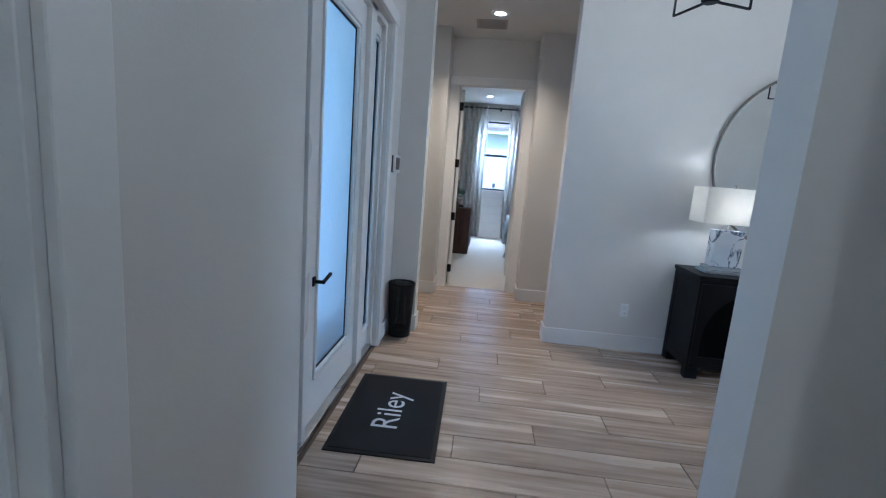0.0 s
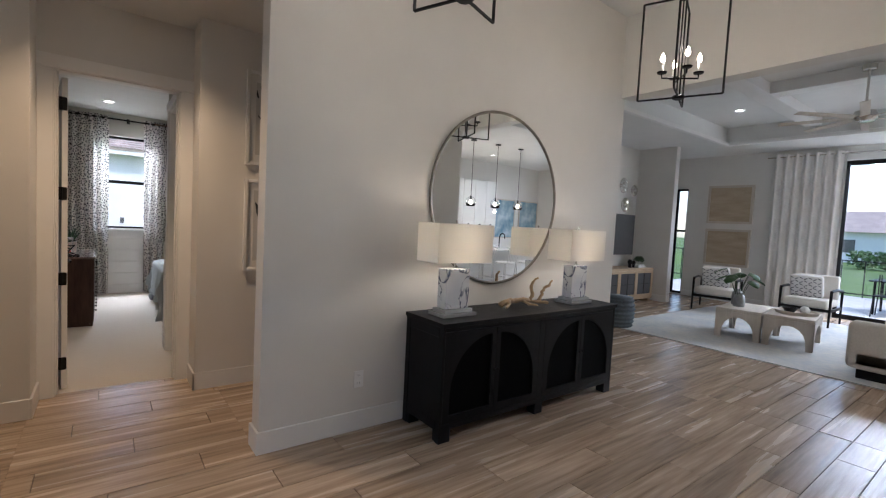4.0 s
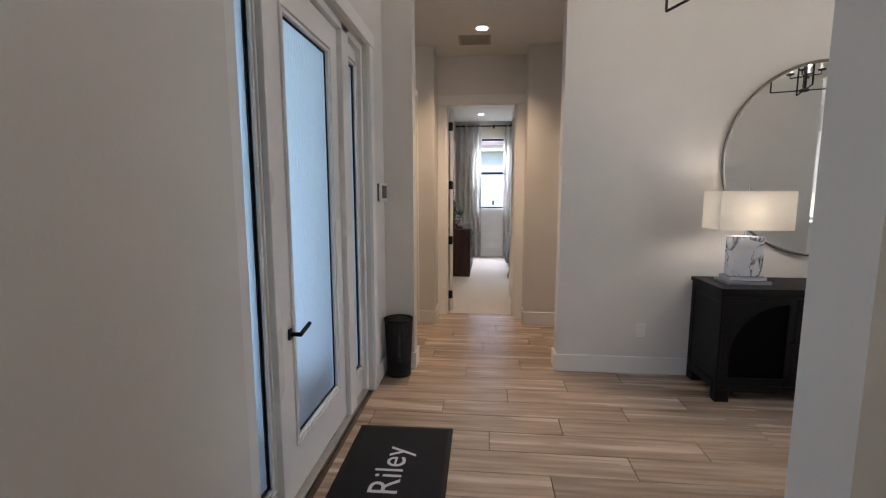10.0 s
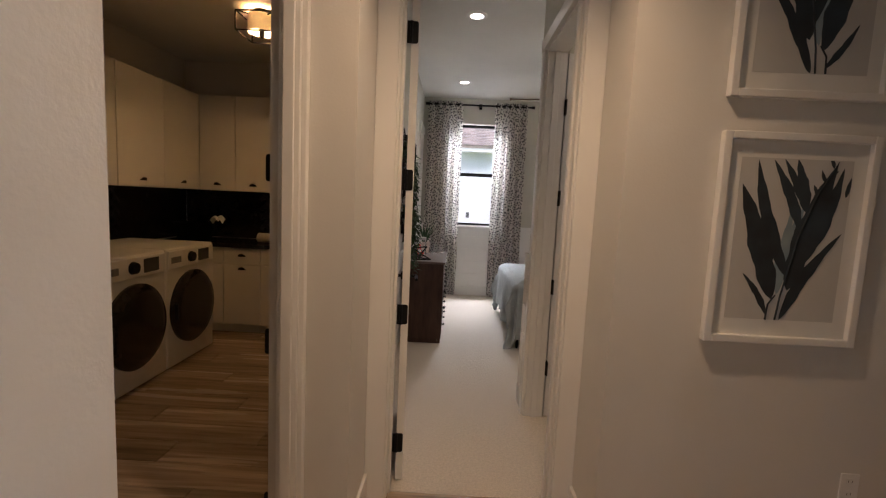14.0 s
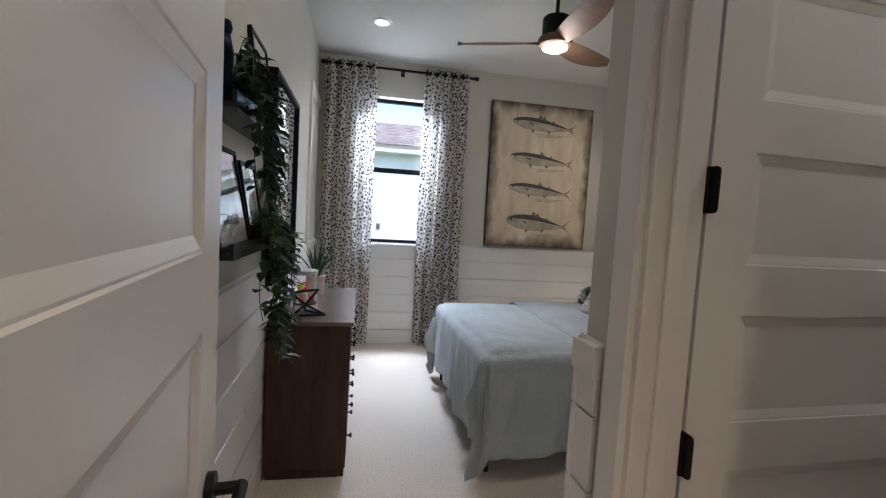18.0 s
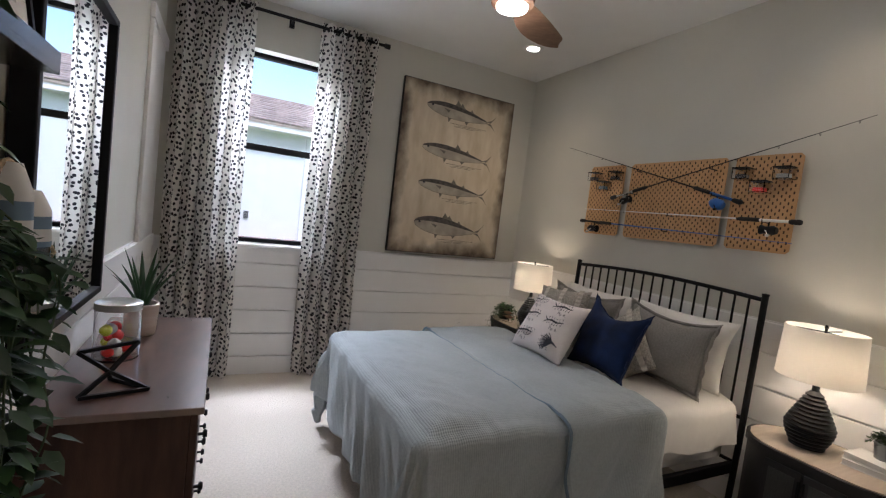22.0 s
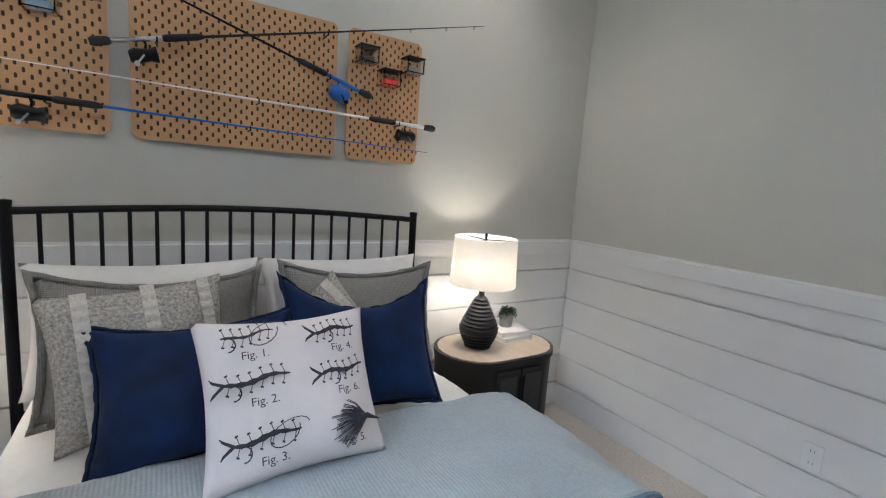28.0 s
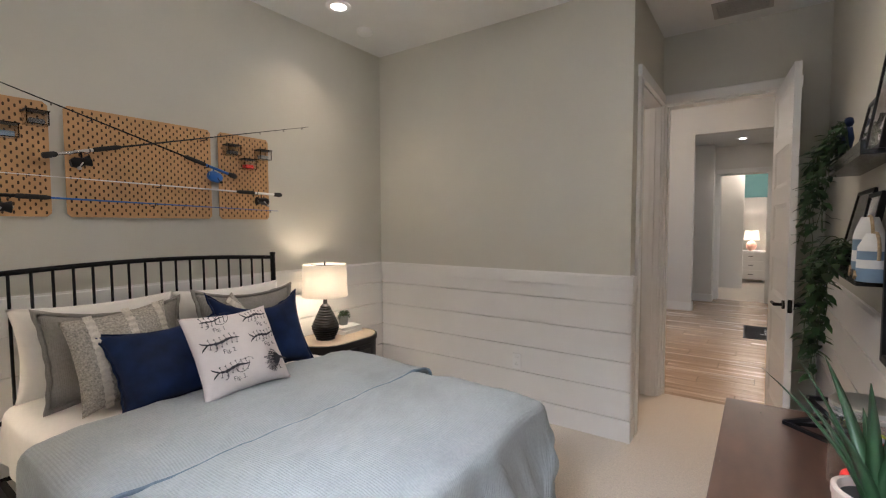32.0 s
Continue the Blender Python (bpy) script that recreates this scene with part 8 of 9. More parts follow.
t1 = arch_table(pose(8.05, -1.78, 0.012, 0, 0, 8))
copy_thing(t1, pose(8.13, -2.36, 0.012, 0, 0, 8))
for x, y, r, h in ((7.95, -1.72, 0.075, 0.20), (8.15, -1.62, 0.075, 0.24)):
    v = thing("glass_vase", (x, y, 0.442), "smoky glass vase with broad green leaves", "vase", "vases on the coffee table")
    bm = bmesh.new()
    lathe(bm, [(0, 0), (r, 0), (r * 1.05, h * 0.5), (r * 0.9, h * 0.8), (r * 0.5, h * 0.95), (r * 0.55, h), (r * 0.45, h), (r * 0.8, h * 0.78), (r * 0.95, h * 0.5), (r * 0.9, 0.01), (0, 0.01)], seg=26)
    part("vessel", bm, M["galv"], v, smooth=40)
    rnd = random.Random(int(x * 100))
    for k in range(5):
        az, le = k * 1.25 + x, rnd.uniform(0.18, 0.30)
        bm = bmesh.new()
        tip = Vector((math.cos(az) * 0.16, math.sin(az) * 0.16, h + le))
        tube(bm, [(0, 0, h * 0.3), tip * 0.6 + Vector((0, 0, 0.05)), tip], 0.004, 5)
        grid(bm, lambda u, v_: tuple(tip + Vector((math.cos(az), math.sin(az), -0.5 * u)) * (u * 0.17) + Vector((-math.sin(az), math.cos(az), 0)) * (v_ - 0.5) * 0.17 * math.sin(math.pi * u) ** 0.6 + Vector((0, 0, 0.02 * math.sin(math.pi * v_)))), 8, 4)
        part("leaf", bm, M["leaf"], v, smooth="all")
tray = thing("serving_tray", (8.15, -2.38, 0.442), "round pale tray with a dark bowl and white objects", "tray")
bm = bmesh.new()
lathe(bm, [(0, 0), (0.24, 0), (0.26, 0.045), (0.25, 0.045), (0.235, 0.012), (0, 0.012)], seg=36)
part("tray_body", bm, M["pale_wood"], tray, smooth=40)
bm = bmesh.new()
lathe(bm, [(0, 0.012), (0.05, 0.012), (0.10, 0.09), (0.095, 0.09), (0.05, 0.02), (0, 0.02)], (-0.08, 0.06, 0), 24)
part("bowl", bm, M["lamp_black"], tray, smooth=40)
bm = bmesh.new()
lathe(bm, [(0, 0.012), (0.05, 0.02), (0.065, 0.06), (0.04, 0.10), (0, 0.11)], (0.09, -0.07, 0), 20)
part("white_orb", bm, M["pot_white"], tray, smooth="all")


def armchair(m):
    ob = thing("armchair", m, "black-framed armchair with cream cushions and a patterned pillow", "armchair", "great room armchairs")
    w, d = 0.72, 0.74
    for y in (-w / 2, w / 2):
        for x in (-d / 2, d / 2):
            bm = bmesh.new()
            tube(bm, [(x, y, 0), (x * (0.92 if x < 0 else 1.0), y, 0.62)], [0.016, 0.022], 8)
            part("leg", bm, M["black_wood"], ob, smooth=True)
        bm = bmesh.new()
        tube(bm, [(-d / 2 * 0.92, y, 0.62), (0, y, 0.635), (d / 2, y, 0.60)], [0.022, 0.026, 0.02], 8)
        part("armrest", bm, M["black_wood"], ob, smooth=True)
        part("side_rail", slab(((-d / 2, y - 0.015, 0.26), (d / 2, y + 0.015, 0.31)), bevel=0.004), M["black_wood"], ob)
    part("front_rail", slab(((-d / 2, -w / 2, 0.26), (-d / 2 + 0.03, w / 2, 0.31)), bevel=0.004), M["black_wood"], ob)
    part("seat_cushion", slab(((-d / 2, -w / 2 + 0.03, 0.31), (d / 2 - 0.05, w / 2 - 0.03, 0.45)), bevel=0.04, seg=4), M["fabric"], ob, smooth=True)
    part("back_cushion", slab(((d / 2 - 0.16, -w / 2 + 0.03, 0.42), (d / 2 - 0.02, w / 2 - 0.03, 0.86)), bevel=0.04, seg=4), M["fabric"], ob, smooth=True)
    return ob


ac = armchair(pose(10.15, -0.55, 0.012, 0, 0, 12))
copy_thing(ac, pose(10.55, -1.95, 0.012, 0, 0, 0))
for m in (pose(9.93, -0.60, 0.50, 0, -18, 12), pose(10.32, -1.95, 0.50, 0, -18, 0)):
    gp = thing("patterned_pillow", m, "black and white geometric pillow on the armchair", "cushion", "armchair pillows")
    part("cover", slab(((-0.06, -0.24, 0.0), (0.06, 0.24, 0.40)), bevel=0.05, seg=4), M["geo_cloth"], gp, smooth=True)
    for i in range(7):
        for j in range(6):
            bm = bmesh.new()
            y, z = -0.195 + 0.065 * i, 0.04 + 0.063 * j
            sg = 1 if (i + j) % 2 else -1
            pts = [(-0.026, -0.012 * sg), (0.02, 0.012 * sg), (0.026, 0.030 * sg), (-0.02, 0.006 * sg)]
            bm.faces.new([bm.verts.new((-0.0615, y + p, z + q)) for p, q in pts])
            part("printed_bar", bm, M["ink"], gp)
sofa = thing("sofa", (7.75, -3.70, 0.012), "cream upholstered sofa seen from its arm", "sofa")
part("base", slab(((-0.92, -0.45, 0.10), (1.3, 0.45, 0.30)), bevel=0.03, seg=3), M["fabric"], sofa, smooth=True)
for x in (-0.92, 1.12):
    part("arm", slab(((x, -0.45, 0.10), (x + 0.20, 0.52, 0.62)), bevel=0.06, seg=4), M["fabric"], sofa, smooth=True)
part("backrest", slab(((-0.72, -0.50, 0.28), (1.12, -0.25, 0.80)), bevel=0.07, seg=4), M["fabric"], sofa, smooth=True)
for x in (-0.70, 0.21):
    part("seat_cushion", slab(((x, -0.25, 0.30), (x + 0.90, 0.46, 0.46)), bevel=0.05, seg=4), M["fabric"], sofa, smooth=True)
part("plinth", slab(((-0.88, -0.40, 0.0), (1.26, 0.42, 0.10))), M["black_wood"], sofa)


def media():
    ob = thing("media_cabinet", (0, 0, 0), "light oak media cabinet with black grille doors", "cabinet")
    x0, x1, y0, y1, H = 7.3, 9.95, 0.68, 1.22, 0.72
    part("carcass", slab(((x0, y0, H - 0.05), (x1, y1, H)), ((x0, y0, 0.06), (x1, y1, 0.12)), ((x0, y0, 0.12), (x0 + 0.05, y1, H - 0.05)), ((x1 - 0.05, y0, 0.12), (x1, y1, H - 0.05)), ((x0 + 0.05, y1 - 0.02, 0.12), (x1 - 0.05, y1, H - 0.05)), bevel=0.003, seg=1), M["oak"], ob)
    n = 4
    for k in range(n):
        a, b = x0 + 0.05 + (x1 - x0 - 0.1) * k / n, x0 + 0.05 + (x1 - x0 - 0.1) * (k + 1) / n
        d = part("door_frame", slab(((a, y0 - 0.01, 0.12), (a + 0.05, y0 + 0.015, H - 0.05)), ((b - 0.05, y0 - 0.01, 0.12), (b, y0 + 0.015, H - 0.05)), ((a + 0.05, y0 - 0.01, 0.12), (b - 0.05, y0 + 0.015, 0.17)), ((a + 0.05, y0 - 0.01, H - 0.10), (b - 0.05, y0 + 0.015, H - 0.05))), M["oak"], ob)
        part("dark_glass", slab(((a + 0.05, y0 + 0.002, 0.17), (b - 0.05, y0 + 0.006, H - 0.10))), M["plastic_grey"], d)
        part("cross_bar", slab(((a + 0.05, y0 - 0.004, 0.385), (b - 0.05, y0 + 0.002, 0.40)), (((a + b) / 2 - 0.008, y0 - 0.004, 0.17), ((a + b) / 2 + 0.008, y0 + 0.002, H - 0.10))), M["black"], d)
    for x in (x0 + 0.08, x1 - 0.08):
        part("foot", slab(((x - 0.05, y0 + 0.02, 0), (x + 0.05, y1 - 0.02, 0.06))), M["oak"], ob)


media()
tv = thing("television", (9.05, 1.15, 1.42), "black flat television tilted on the wall", "television")
part("screen", slab(((-0.72, -0.05, -0.44), (0.72, -0.01, 0.44)), bevel=0.006), M["plastic_grey"], tv)
part("bracket", slab(((-0.2, -0.01, -0.15), (0.2, 0.098, 0.15))), M["black"], tv)
for x, z, r in ((9.45, 2.50, 0.17), (9.88, 2.42, 0.13), (9.55, 2.08, 0.16), (9.05, 2.30, 0.18)):
    pl = thing("wall_plate", (x, 1.249, z), "ribbed silver decorative wall plate", "wall decoration", "silver wall plates")
    bm = bmesh.new()
    seg = 40
    rows = [[bm.verts.new(((0.15 + 0.85 * q) * r * math.cos(2 * math.pi * k / seg), -0.012 - 0.03 * math.sin(math.pi * q) - (0.008 if k % 2 else 0) * q, (0.15 + 0.85 * q) * r * math.sin(2 * math.pi * k / seg))) for k in range(seg)] for q in (0, 0.3, 0.6, 1.0)]
    for a, b in zip(rows, rows[1:]):
        for k in range(seg):
            bm.faces.new((a[k], a[(k + 1) % seg], b[(k + 1) % seg], b[k]))
    part("ribbed_dish", bm, M["silver"], pl)
for x, nm, r in ((9.35, "elephant_ornament", 0.07), (9.50, "elephant_ornament", 0.06)):
    e = tagged(mesh_object(nm, (lambda bm: (lathe(bm, [(0, 0), (r * 0.5, 0), (r * 0.45, r), (r * 0.75, r * 1.6), (r * 0.5, r * 2.4), (0, r * 2.5)], seg=14), bm)[-1])(bmesh.new()), M["black"], "all"), "small black animal ornament on the media cabinet", "ornament", "animal ornaments")
    e.location = (x, 0.90, 0.72)
tp = thing("topiary", (9.72, 0.92, 0.72), "round dark topiary on stacked white books", "plant")
part("book_stack", slab(((-0.15, -0.1, 0), (0.15, 0.1, 0.03)), ((-0.13, -0.09, 0.03), (0.13, 0.1, 0.06))), M["paper"], tp)
sprig(tp, (0, 0, 0.10), 60, 0.11, 0.16, 0.05, 0.06, 21)
pf = thing("pouf", (6.75, -0.45, 0.012), "round blue-grey knitted pouf at the edge of the rug", "pouf")
M["pouf"] = material("blue-grey knit", (0.10, 0.12, 0.14), 0.95, vary=0.15, scale=30, bump=1.0, bump_scale=90)
bm = bmesh.new()
lathe(bm, [(0, 0)] + [(0.24 + 0.03 * math.sin(math.pi * q / 28) + 0.012 * math.sin(q * 1.57), 0.45 * q / 28) for q in range(29)] + [(0, 0.46)], seg=32)
part("knit_body", bm, M["pouf"], pf, smooth="all")
for z0, z1 in ((1.79, 2.66), (0.82, 1.66)):
    p = thing("woven_panel", (11.748, -0.05, 0), "square woven raffia panel in a pale frame on the wall", "picture", "woven wall panels")
    part("weave", slab(((-0.03, -0.42, z0 + 0.05), (-0.012, 0.42, z1 - 0.05))), M["weave"], p)
    for lo, hi in (((-0.05, -0.47, z0), (0, -0.42, z1)), ((-0.05, 0.42, z0), (0, 0.47, z1)), ((-0.05, -0.42, z0), (0, 0.42, z0 + 0.05)), ((-0.05, -0.42, z1 - 0.05), (0, 0.42, z1))):
        part("frame_rail", slab((lo, hi), bevel=0.003), M["pale_wood"], p)
sc = thing("sheer_curtain", (11.60, 0, 0), "tall white patterned curtain beside the sliding door", "curtain")
bm = bmesh.new()
grid(bm, lambda u, v: (0.05 * math.sin(u * 2 * math.pi * 7), -2.05 + 1.15 * u, 0.01 + 3.24 * v), 84, 8)
part("cloth", bm, M["sheer"], sc, smooth="all")
bm = bmesh.new()
tube(bm, [(0, -2.6, 3.20), (0, -0.75, 3.20)], 0.014, 8)
part("rod", bm, M["silver"], sc, smooth=True)


def slider():
    ob = thing("sliding_door", (11.85, 0, 0), "black-framed sliding glass doors to the terrace", "door")
    for k in range(3):
        a, b = -6.6 + 4.6 * k / 3, -6.6 + 4.6 * (k + 1) / 3
        f = part("sash_frame", slab(((-0.02, a, 0.0), (0.02, a + 0.06, 3.08)), ((-0.02, b - 0.06, 0.0), (0.02, b, 3.08)), ((-0.02, a + 0.06, 0.0), (0.02, b - 0.06, 0.09)), ((-0.02, a + 0.06, 2.99), (0.02, b - 0.06, 3.08))), M["black"], ob, "black sash frame")
        g = part("pane", slab(((-0.003, a + 0.06, 0.09), (0.003, b - 0.06, 2.99))), M["glass"], ob)
        g.visible_shadow = False


slider()
for y0, y1, z0, z1 in ((0.90, 1.21, 0.02, 2.62), (-8.4, -7.2, 1.0, 2.3)):
    wv = thing("window_2", (11.85, 0, 0), "black-framed glazed door and window", "window", kind="structure")
    zm = z0 + (z1 - z0) * 0.6
    part("window_frame", slab(((-0.02, y0, z0), (0.02, y0 + 0.05, z1)), ((-0.02, y1 - 0.05, z0), (0.02, y1, z1)), ((-0.02, y0 + 0.05, z0), (0.02, y1 - 0.05, z0 + 0.05)), ((-0.02, y0 + 0.05, z1 - 0.05), (0.02, y1 - 0.05, z1)), ((-0.02, y0 + 0.05, zm - 0.025), (0.02, y1 - 0.05, zm + 0.025))), M["black"], wv)
    g = part("pane", slab(((-0.003, y0 + 0.05, z0 + 0.05), (0.003, y1 - 0.05, z1 - 0.05))), M["glass"], wv)
    g.visible_shadow = False


def great_fan(at):
    ob = thing("great_room_fan", at, "ceiling fan with many thin pale blades in the great room", "ceiling fan")
    bm = bmesh.new()
    tube(bm, [(0, 0, 0), (0, 0, 0.62)], 0.014, 10)
    lathe(bm, [(0, 0.62), (0.07, 0.62), (0.07, 0.56), (0, 0.55)], seg=20)
    lathe(bm, [(0, -0.06), (0.09, -0.05), (0.13, 0.0), (0.10, 0.07), (0, 0.09)], seg=24)
    part("motor", bm, M["silver"], ob, smooth=40)
    for k in range(8):
        a = radians(45 * k + 10)
        bm = bmesh.new()
        box(bm, (0.10, -0.045, -0.006), (0.85, 0.045, 0.0), 0.003, 1)
        bmesh.ops.rotate(bm, verts=bm.verts, cent=(0, 0, 0), matrix=Euler((0.2, 0, a)).to_matrix())
        part("blade", bm, M["pale_wood"], ob)


great_fan((7.6, -3.0, 3.0))


def terrace_chair(m):
    ob = thing("terrace_chair", m, "black metal terrace dining chair", "chair", "terrace chairs")
    for x in (-0.22, 0.22):
        for y in (-0.22, 0.22):
            bm = bmesh.new()
            tube(bm, [(x * 1.1, y * 1.1, 0), (x, y, 0.44), (x, y, 0.88 if x > 0 else 0.44)], 0.011, 6)
            part("leg", bm, M["black"], ob)
    part("seat", slab(((-0.24, -0.24, 0.43), (0.24, 0.24, 0.455)), bevel=0.006), M["black"], ob)
    for k in range(6):
        part("back_slat", slab(((0.21, -0.20 + 0.075 * k, 0.46), (0.225, -0.18 + 0.075 * k, 0.88))), M["black"], ob)
    return ob


tc = terrace_chair(pose(13.3, -2.6, -0.03, 0, 0, 0))
for x, y, r in ((13.3, -3.5, 10), (14.8, -2.7, 185), (14.8, -3.6, 175)):
    copy_thing(tc, pose(x, y, -0.03, 0, 0, r))
tt = thing("terrace_table", (14.05, -3.1, -0.03), "dark terrace dining table", "table")
part("tabletop", slab(((-0.5, -0.9, 0.71), (0.5, 0.9, 0.74)), bevel=0.006), M["black"], tt)
for x in (-0.42, 0.42):
    for y in (-0.8, 0.8):
        part("leg", slab(((x - 0.02, y - 0.02, 0), (x + 0.02, y + 0.02, 0.71))), M["black"], tt)

# ---- kitchen, seen in the round mirror ----
isl = thing("kitchen_island", (0, 0, 0), "white kitchen island with a thick white stone top", "kitchen island")
part("base", slab(((6.3, -7.1, 0.0), (8.9, -6.5, 0.885)), bevel=0.004), M["cab_white"], isl)
part("worktop", slab(((6.1, -7.2, 0.888), (9.1, -6.2, 0.93)), bevel=0.005), M["quartz"], isl, "white stone worktop")


def stool(m):
    ob = thing("bar_stool", m, "white spindle-back bar stool at the island", "stool", "kitchen stools")
    for x in (-0.18, 0.18):
        for y in (-0.17, 0.17):
            bm = bmesh.new()
            tube(bm, [(x * 1.25, y * 1.25, 0), (x, y, 0.65)], 0.016, 8)
            part("leg", bm, M["trim"], ob, smooth=True)
    for z, k in ((0.22, 1.18), (0.34, 1.12)):
        bm = bmesh.new()
        for s in (-1, 1):
            tube(bm, [(-0.18 * k, s * 0.17 * k, z), (0.18 * k, s * 0.17 * k, z)], 0.010, 6)
            tube(bm, [(s * 0.18 * k, -0.17 * k, z + 0.03), (s * 0.18 * k, 0.17 * k, z + 0.03)], 0.010, 6)
        part("stretcher", bm, M["trim"], ob, smooth=True)
    bm = bmesh.new()
    lathe(bm, [(0, 0.64), (0.21, 0.645), (0.22, 0.665), (0.20, 0.685), (0, 0.678)], seg=24)
    part("seat", bm, M["trim"], ob, smooth=40)
    for k in range(7):
        bm = bmesh.new()
        u = -0.18 + 0.06 * k
        tube(bm, [(u * 0.8, 0.18, 0.67), (u * 1.15, 0.25, 1.02)], 0.007, 6)
        part("spindle", bm, M["trim"], ob, smooth=True)
    bm = bmesh.new()
    tube(bm, [(-0.23, 0.24, 1.01), (-0.1, 0.265, 1.04), (0.1, 0.265, 1.04), (0.23, 0.24, 1.01)], 0.018, 8)
    part("crest_rail", bm, M["trim"], ob, smooth=True)
    return ob


s0 = stool(pose(6.7, -6.0, 0, 0, 0, 4))
for x, r in ((7.4, -5), (8.1, 3), (8.8, -2)):
    copy_thing(s0, pose(x, -6.0, 0, 0, 0, r))


def pendant(at):
    ob = thing("kitchen_pendant", at, "clear glass pendant with a lit bulb over the island", "pendant light", "island pendants")
    bm = bmesh.new()
    tube(bm, [(0, 0, 0.12), (0, 0, GREAT_Z - at[2])], 0.005, 6)
    lathe(bm, [(0, GREAT_Z - at[2] - 0.02), (0.065, GREAT_Z - at[2] - 0.02), (0.065, GREAT_Z - at[2])], seg=20)
    tube(bm, [(0, 0, 0.03), (0, 0, 0.13)], [0.022, 0.018], 10)
    part("stem", bm, M["black"], ob, smooth=40)
    bm = bmesh.new()
    lathe(bm, [(0, -0.045), (0.03, -0.03), (0.035, 0.0), (0.015, 0.03), (0, 0.03)], seg=14)
    part("bulb", bm, M["bulb"], ob, "glowing bulb", smooth="all")
    bm = bmesh.new()
    lathe(bm, [(0.035, 0.11), (0.09, 0.07), (0.115, 0.0), (0.10, -0.10), (0.097, -0.10), (0.112, 0.0), (0.088, 0.067), (0.035, 0.106)], seg=28)
    g = part("glass_shade", bm, M["glass"], ob, smooth="all")
    g.visible_shadow = False
    return ob


for x in (6.85, 7.6, 8.35):
    pendant((x, -6.65, 1.98))
lamp("POINT", "island_light", Matrix.Translation((7.6, -6.65, 1.80)), 9, (1, 0.84, 0.64), soft=0.02)
for k in range(4):
    a = 6.2 + 0.85 * k
    cabinet("kitchen_wall_cabinet", (a + 0.002, -9.05, 1.42), (a + 0.848, -8.72, 2.75), "+y", 2, "tall white kitchen wall cabinet", group="kitchen cabinets")
    cabinet("kitchen_base_cabinet", (a + 0.002, -9.05, 0.10), (a + 0.848, -8.45, 0.885), "+y", 2, "white kitchen base cabinet", drawers=True, pull_low=False, group="kitchen cabinets")
kw = tagged(mesh_object("kitchen_worktop", slab(((6.2, -9.05, 0.888), (9.6, -8.42, 0.93)), bevel=0.004), M["quartz"]), "white stone kitchen worktop", "worktop")
lamp("AREA", "under_cabinet_light", look((7.9, -8.80, 1.40), (7.9, -8.95, 0.9)), 6, (1, 0.80, 0.55), size=(3.2, 0.04))
for x in (9.85, 10.90):
    p = thing("sea_painting", (x, -9.048, 1.1), "large blue and white seascape painting in a pale frame", "picture", "seascape paintings")
    part("canvas", slab(((0.03, 0.0, 0.03), (0.82, 0.03, 1.17))), M["sea_art"], p)
    part("frame", slab(((0, 0, 0), (0.03, 0.04, 1.2)), ((0.82, 0, 0), (0.85, 0.04, 1.2)), ((0.03, 0, 0), (0.82, 0.04, 0.03)), ((0.03, 0, 1.17), (0.82, 0.04, 1.2))), M["pale_wood"], p)
ft = thing("fruit_bowl", (7.3, -6.55, 0.93), "bowl of green fruit leaves on the island", "bowl")
bm = bmesh.new()
lathe(bm, [(0, 0), (0.07, 0), (0.13, 0.09), (0.125, 0.09), (0.065, 0.012), (0, 0.012)], seg=24)
part("bowl_body", bm, M["pot_white"], ft, smooth=40)
sprig(ft, (0, 0, 0.06), 26, 0.12, 0.16, 0.06, 0.03, 14)
fc = thing("kitchen_tap", (8.0, -6.85, 0.93), "black arched kitchen tap on the island", "tap")
bm = bmesh.new()
tube(bm, [(0, 0, 0), (0, 0, 0.25), (0, 0.03, 0.33), (0, 0.10, 0.36), (0, 0.17, 0.33), (0, 0.18, 0.24)], 0.013, 10)
part("spout", bm, M["black"], fc, smooth=True)
# decor on the foyer's south wall, seen in the mirror
dc = thing("wall_sculpture", (2.2, -4.366, 1.55), "dark bracket sculpture on the foyer wall", "wall decoration")
part("bracket_base", slab(((-0.08, 0.0, -0.03), (0.08, 0.08, 0.0)), bevel=0.005), M["driftwood"], dc)
bm = bmesh.new()
tube(bm, [(-0.03, 0.04, 0), (-0.02, 0.04, 0.22), (0.06, 0.04, 0.24)], 0.010, 6)
tube(bm, [(0.04, 0.04, 0), (0.06, 0.04, 0.24)], 0.012, 6)
part("branch_form", bm, M["driftwood"], dc)

# ---- far bedroom ----
fd = thing("white_dresser", (0.55, -9.6, 0), "white three-drawer dresser in the far bedroom", "dresser")
part("body", slab(((-0.55, -0.45, 0.08), (0.05, 0.0, 0.80)), bevel=0.004), M["cab_white"], fd)
for k in range(3):
    d = part("drawer_front", slab(((-0.53, 0.0, 0.10 + 0.23 * k), (0.03, 0.018, 0.315 + 0.23 * k)), bevel=0.004), M["cab_white"], fd)
    part("pull", slab(((-0.30, 0.018, 0.20 + 0.23 * k), (-0.20, 0.03, 0.215 + 0.23 * k))), M["black"], d)
part("foot_frame", slab(((-0.53, -0.43, 0.0), (-0.49, -0.02, 0.08)), ((-0.01, -0.43, 0.0), (0.03, -0.02, 0.08))), M["cab_white"], fd)
fb = thing("ball_lamp", (0.30, -9.8, 0.80), "coral ball lamp with a lit white shade", "lamp")
bm = bmesh.new()
lathe(bm, [(0, 0), (0.05, 0), (0.10, 0.06), (0.12, 0.13), (0.10, 0.20), (0.02, 0.26), (0, 0.26)], seg=20)
part("base", bm, M["pink"], fb, smooth="all")
bm = bmesh.new()
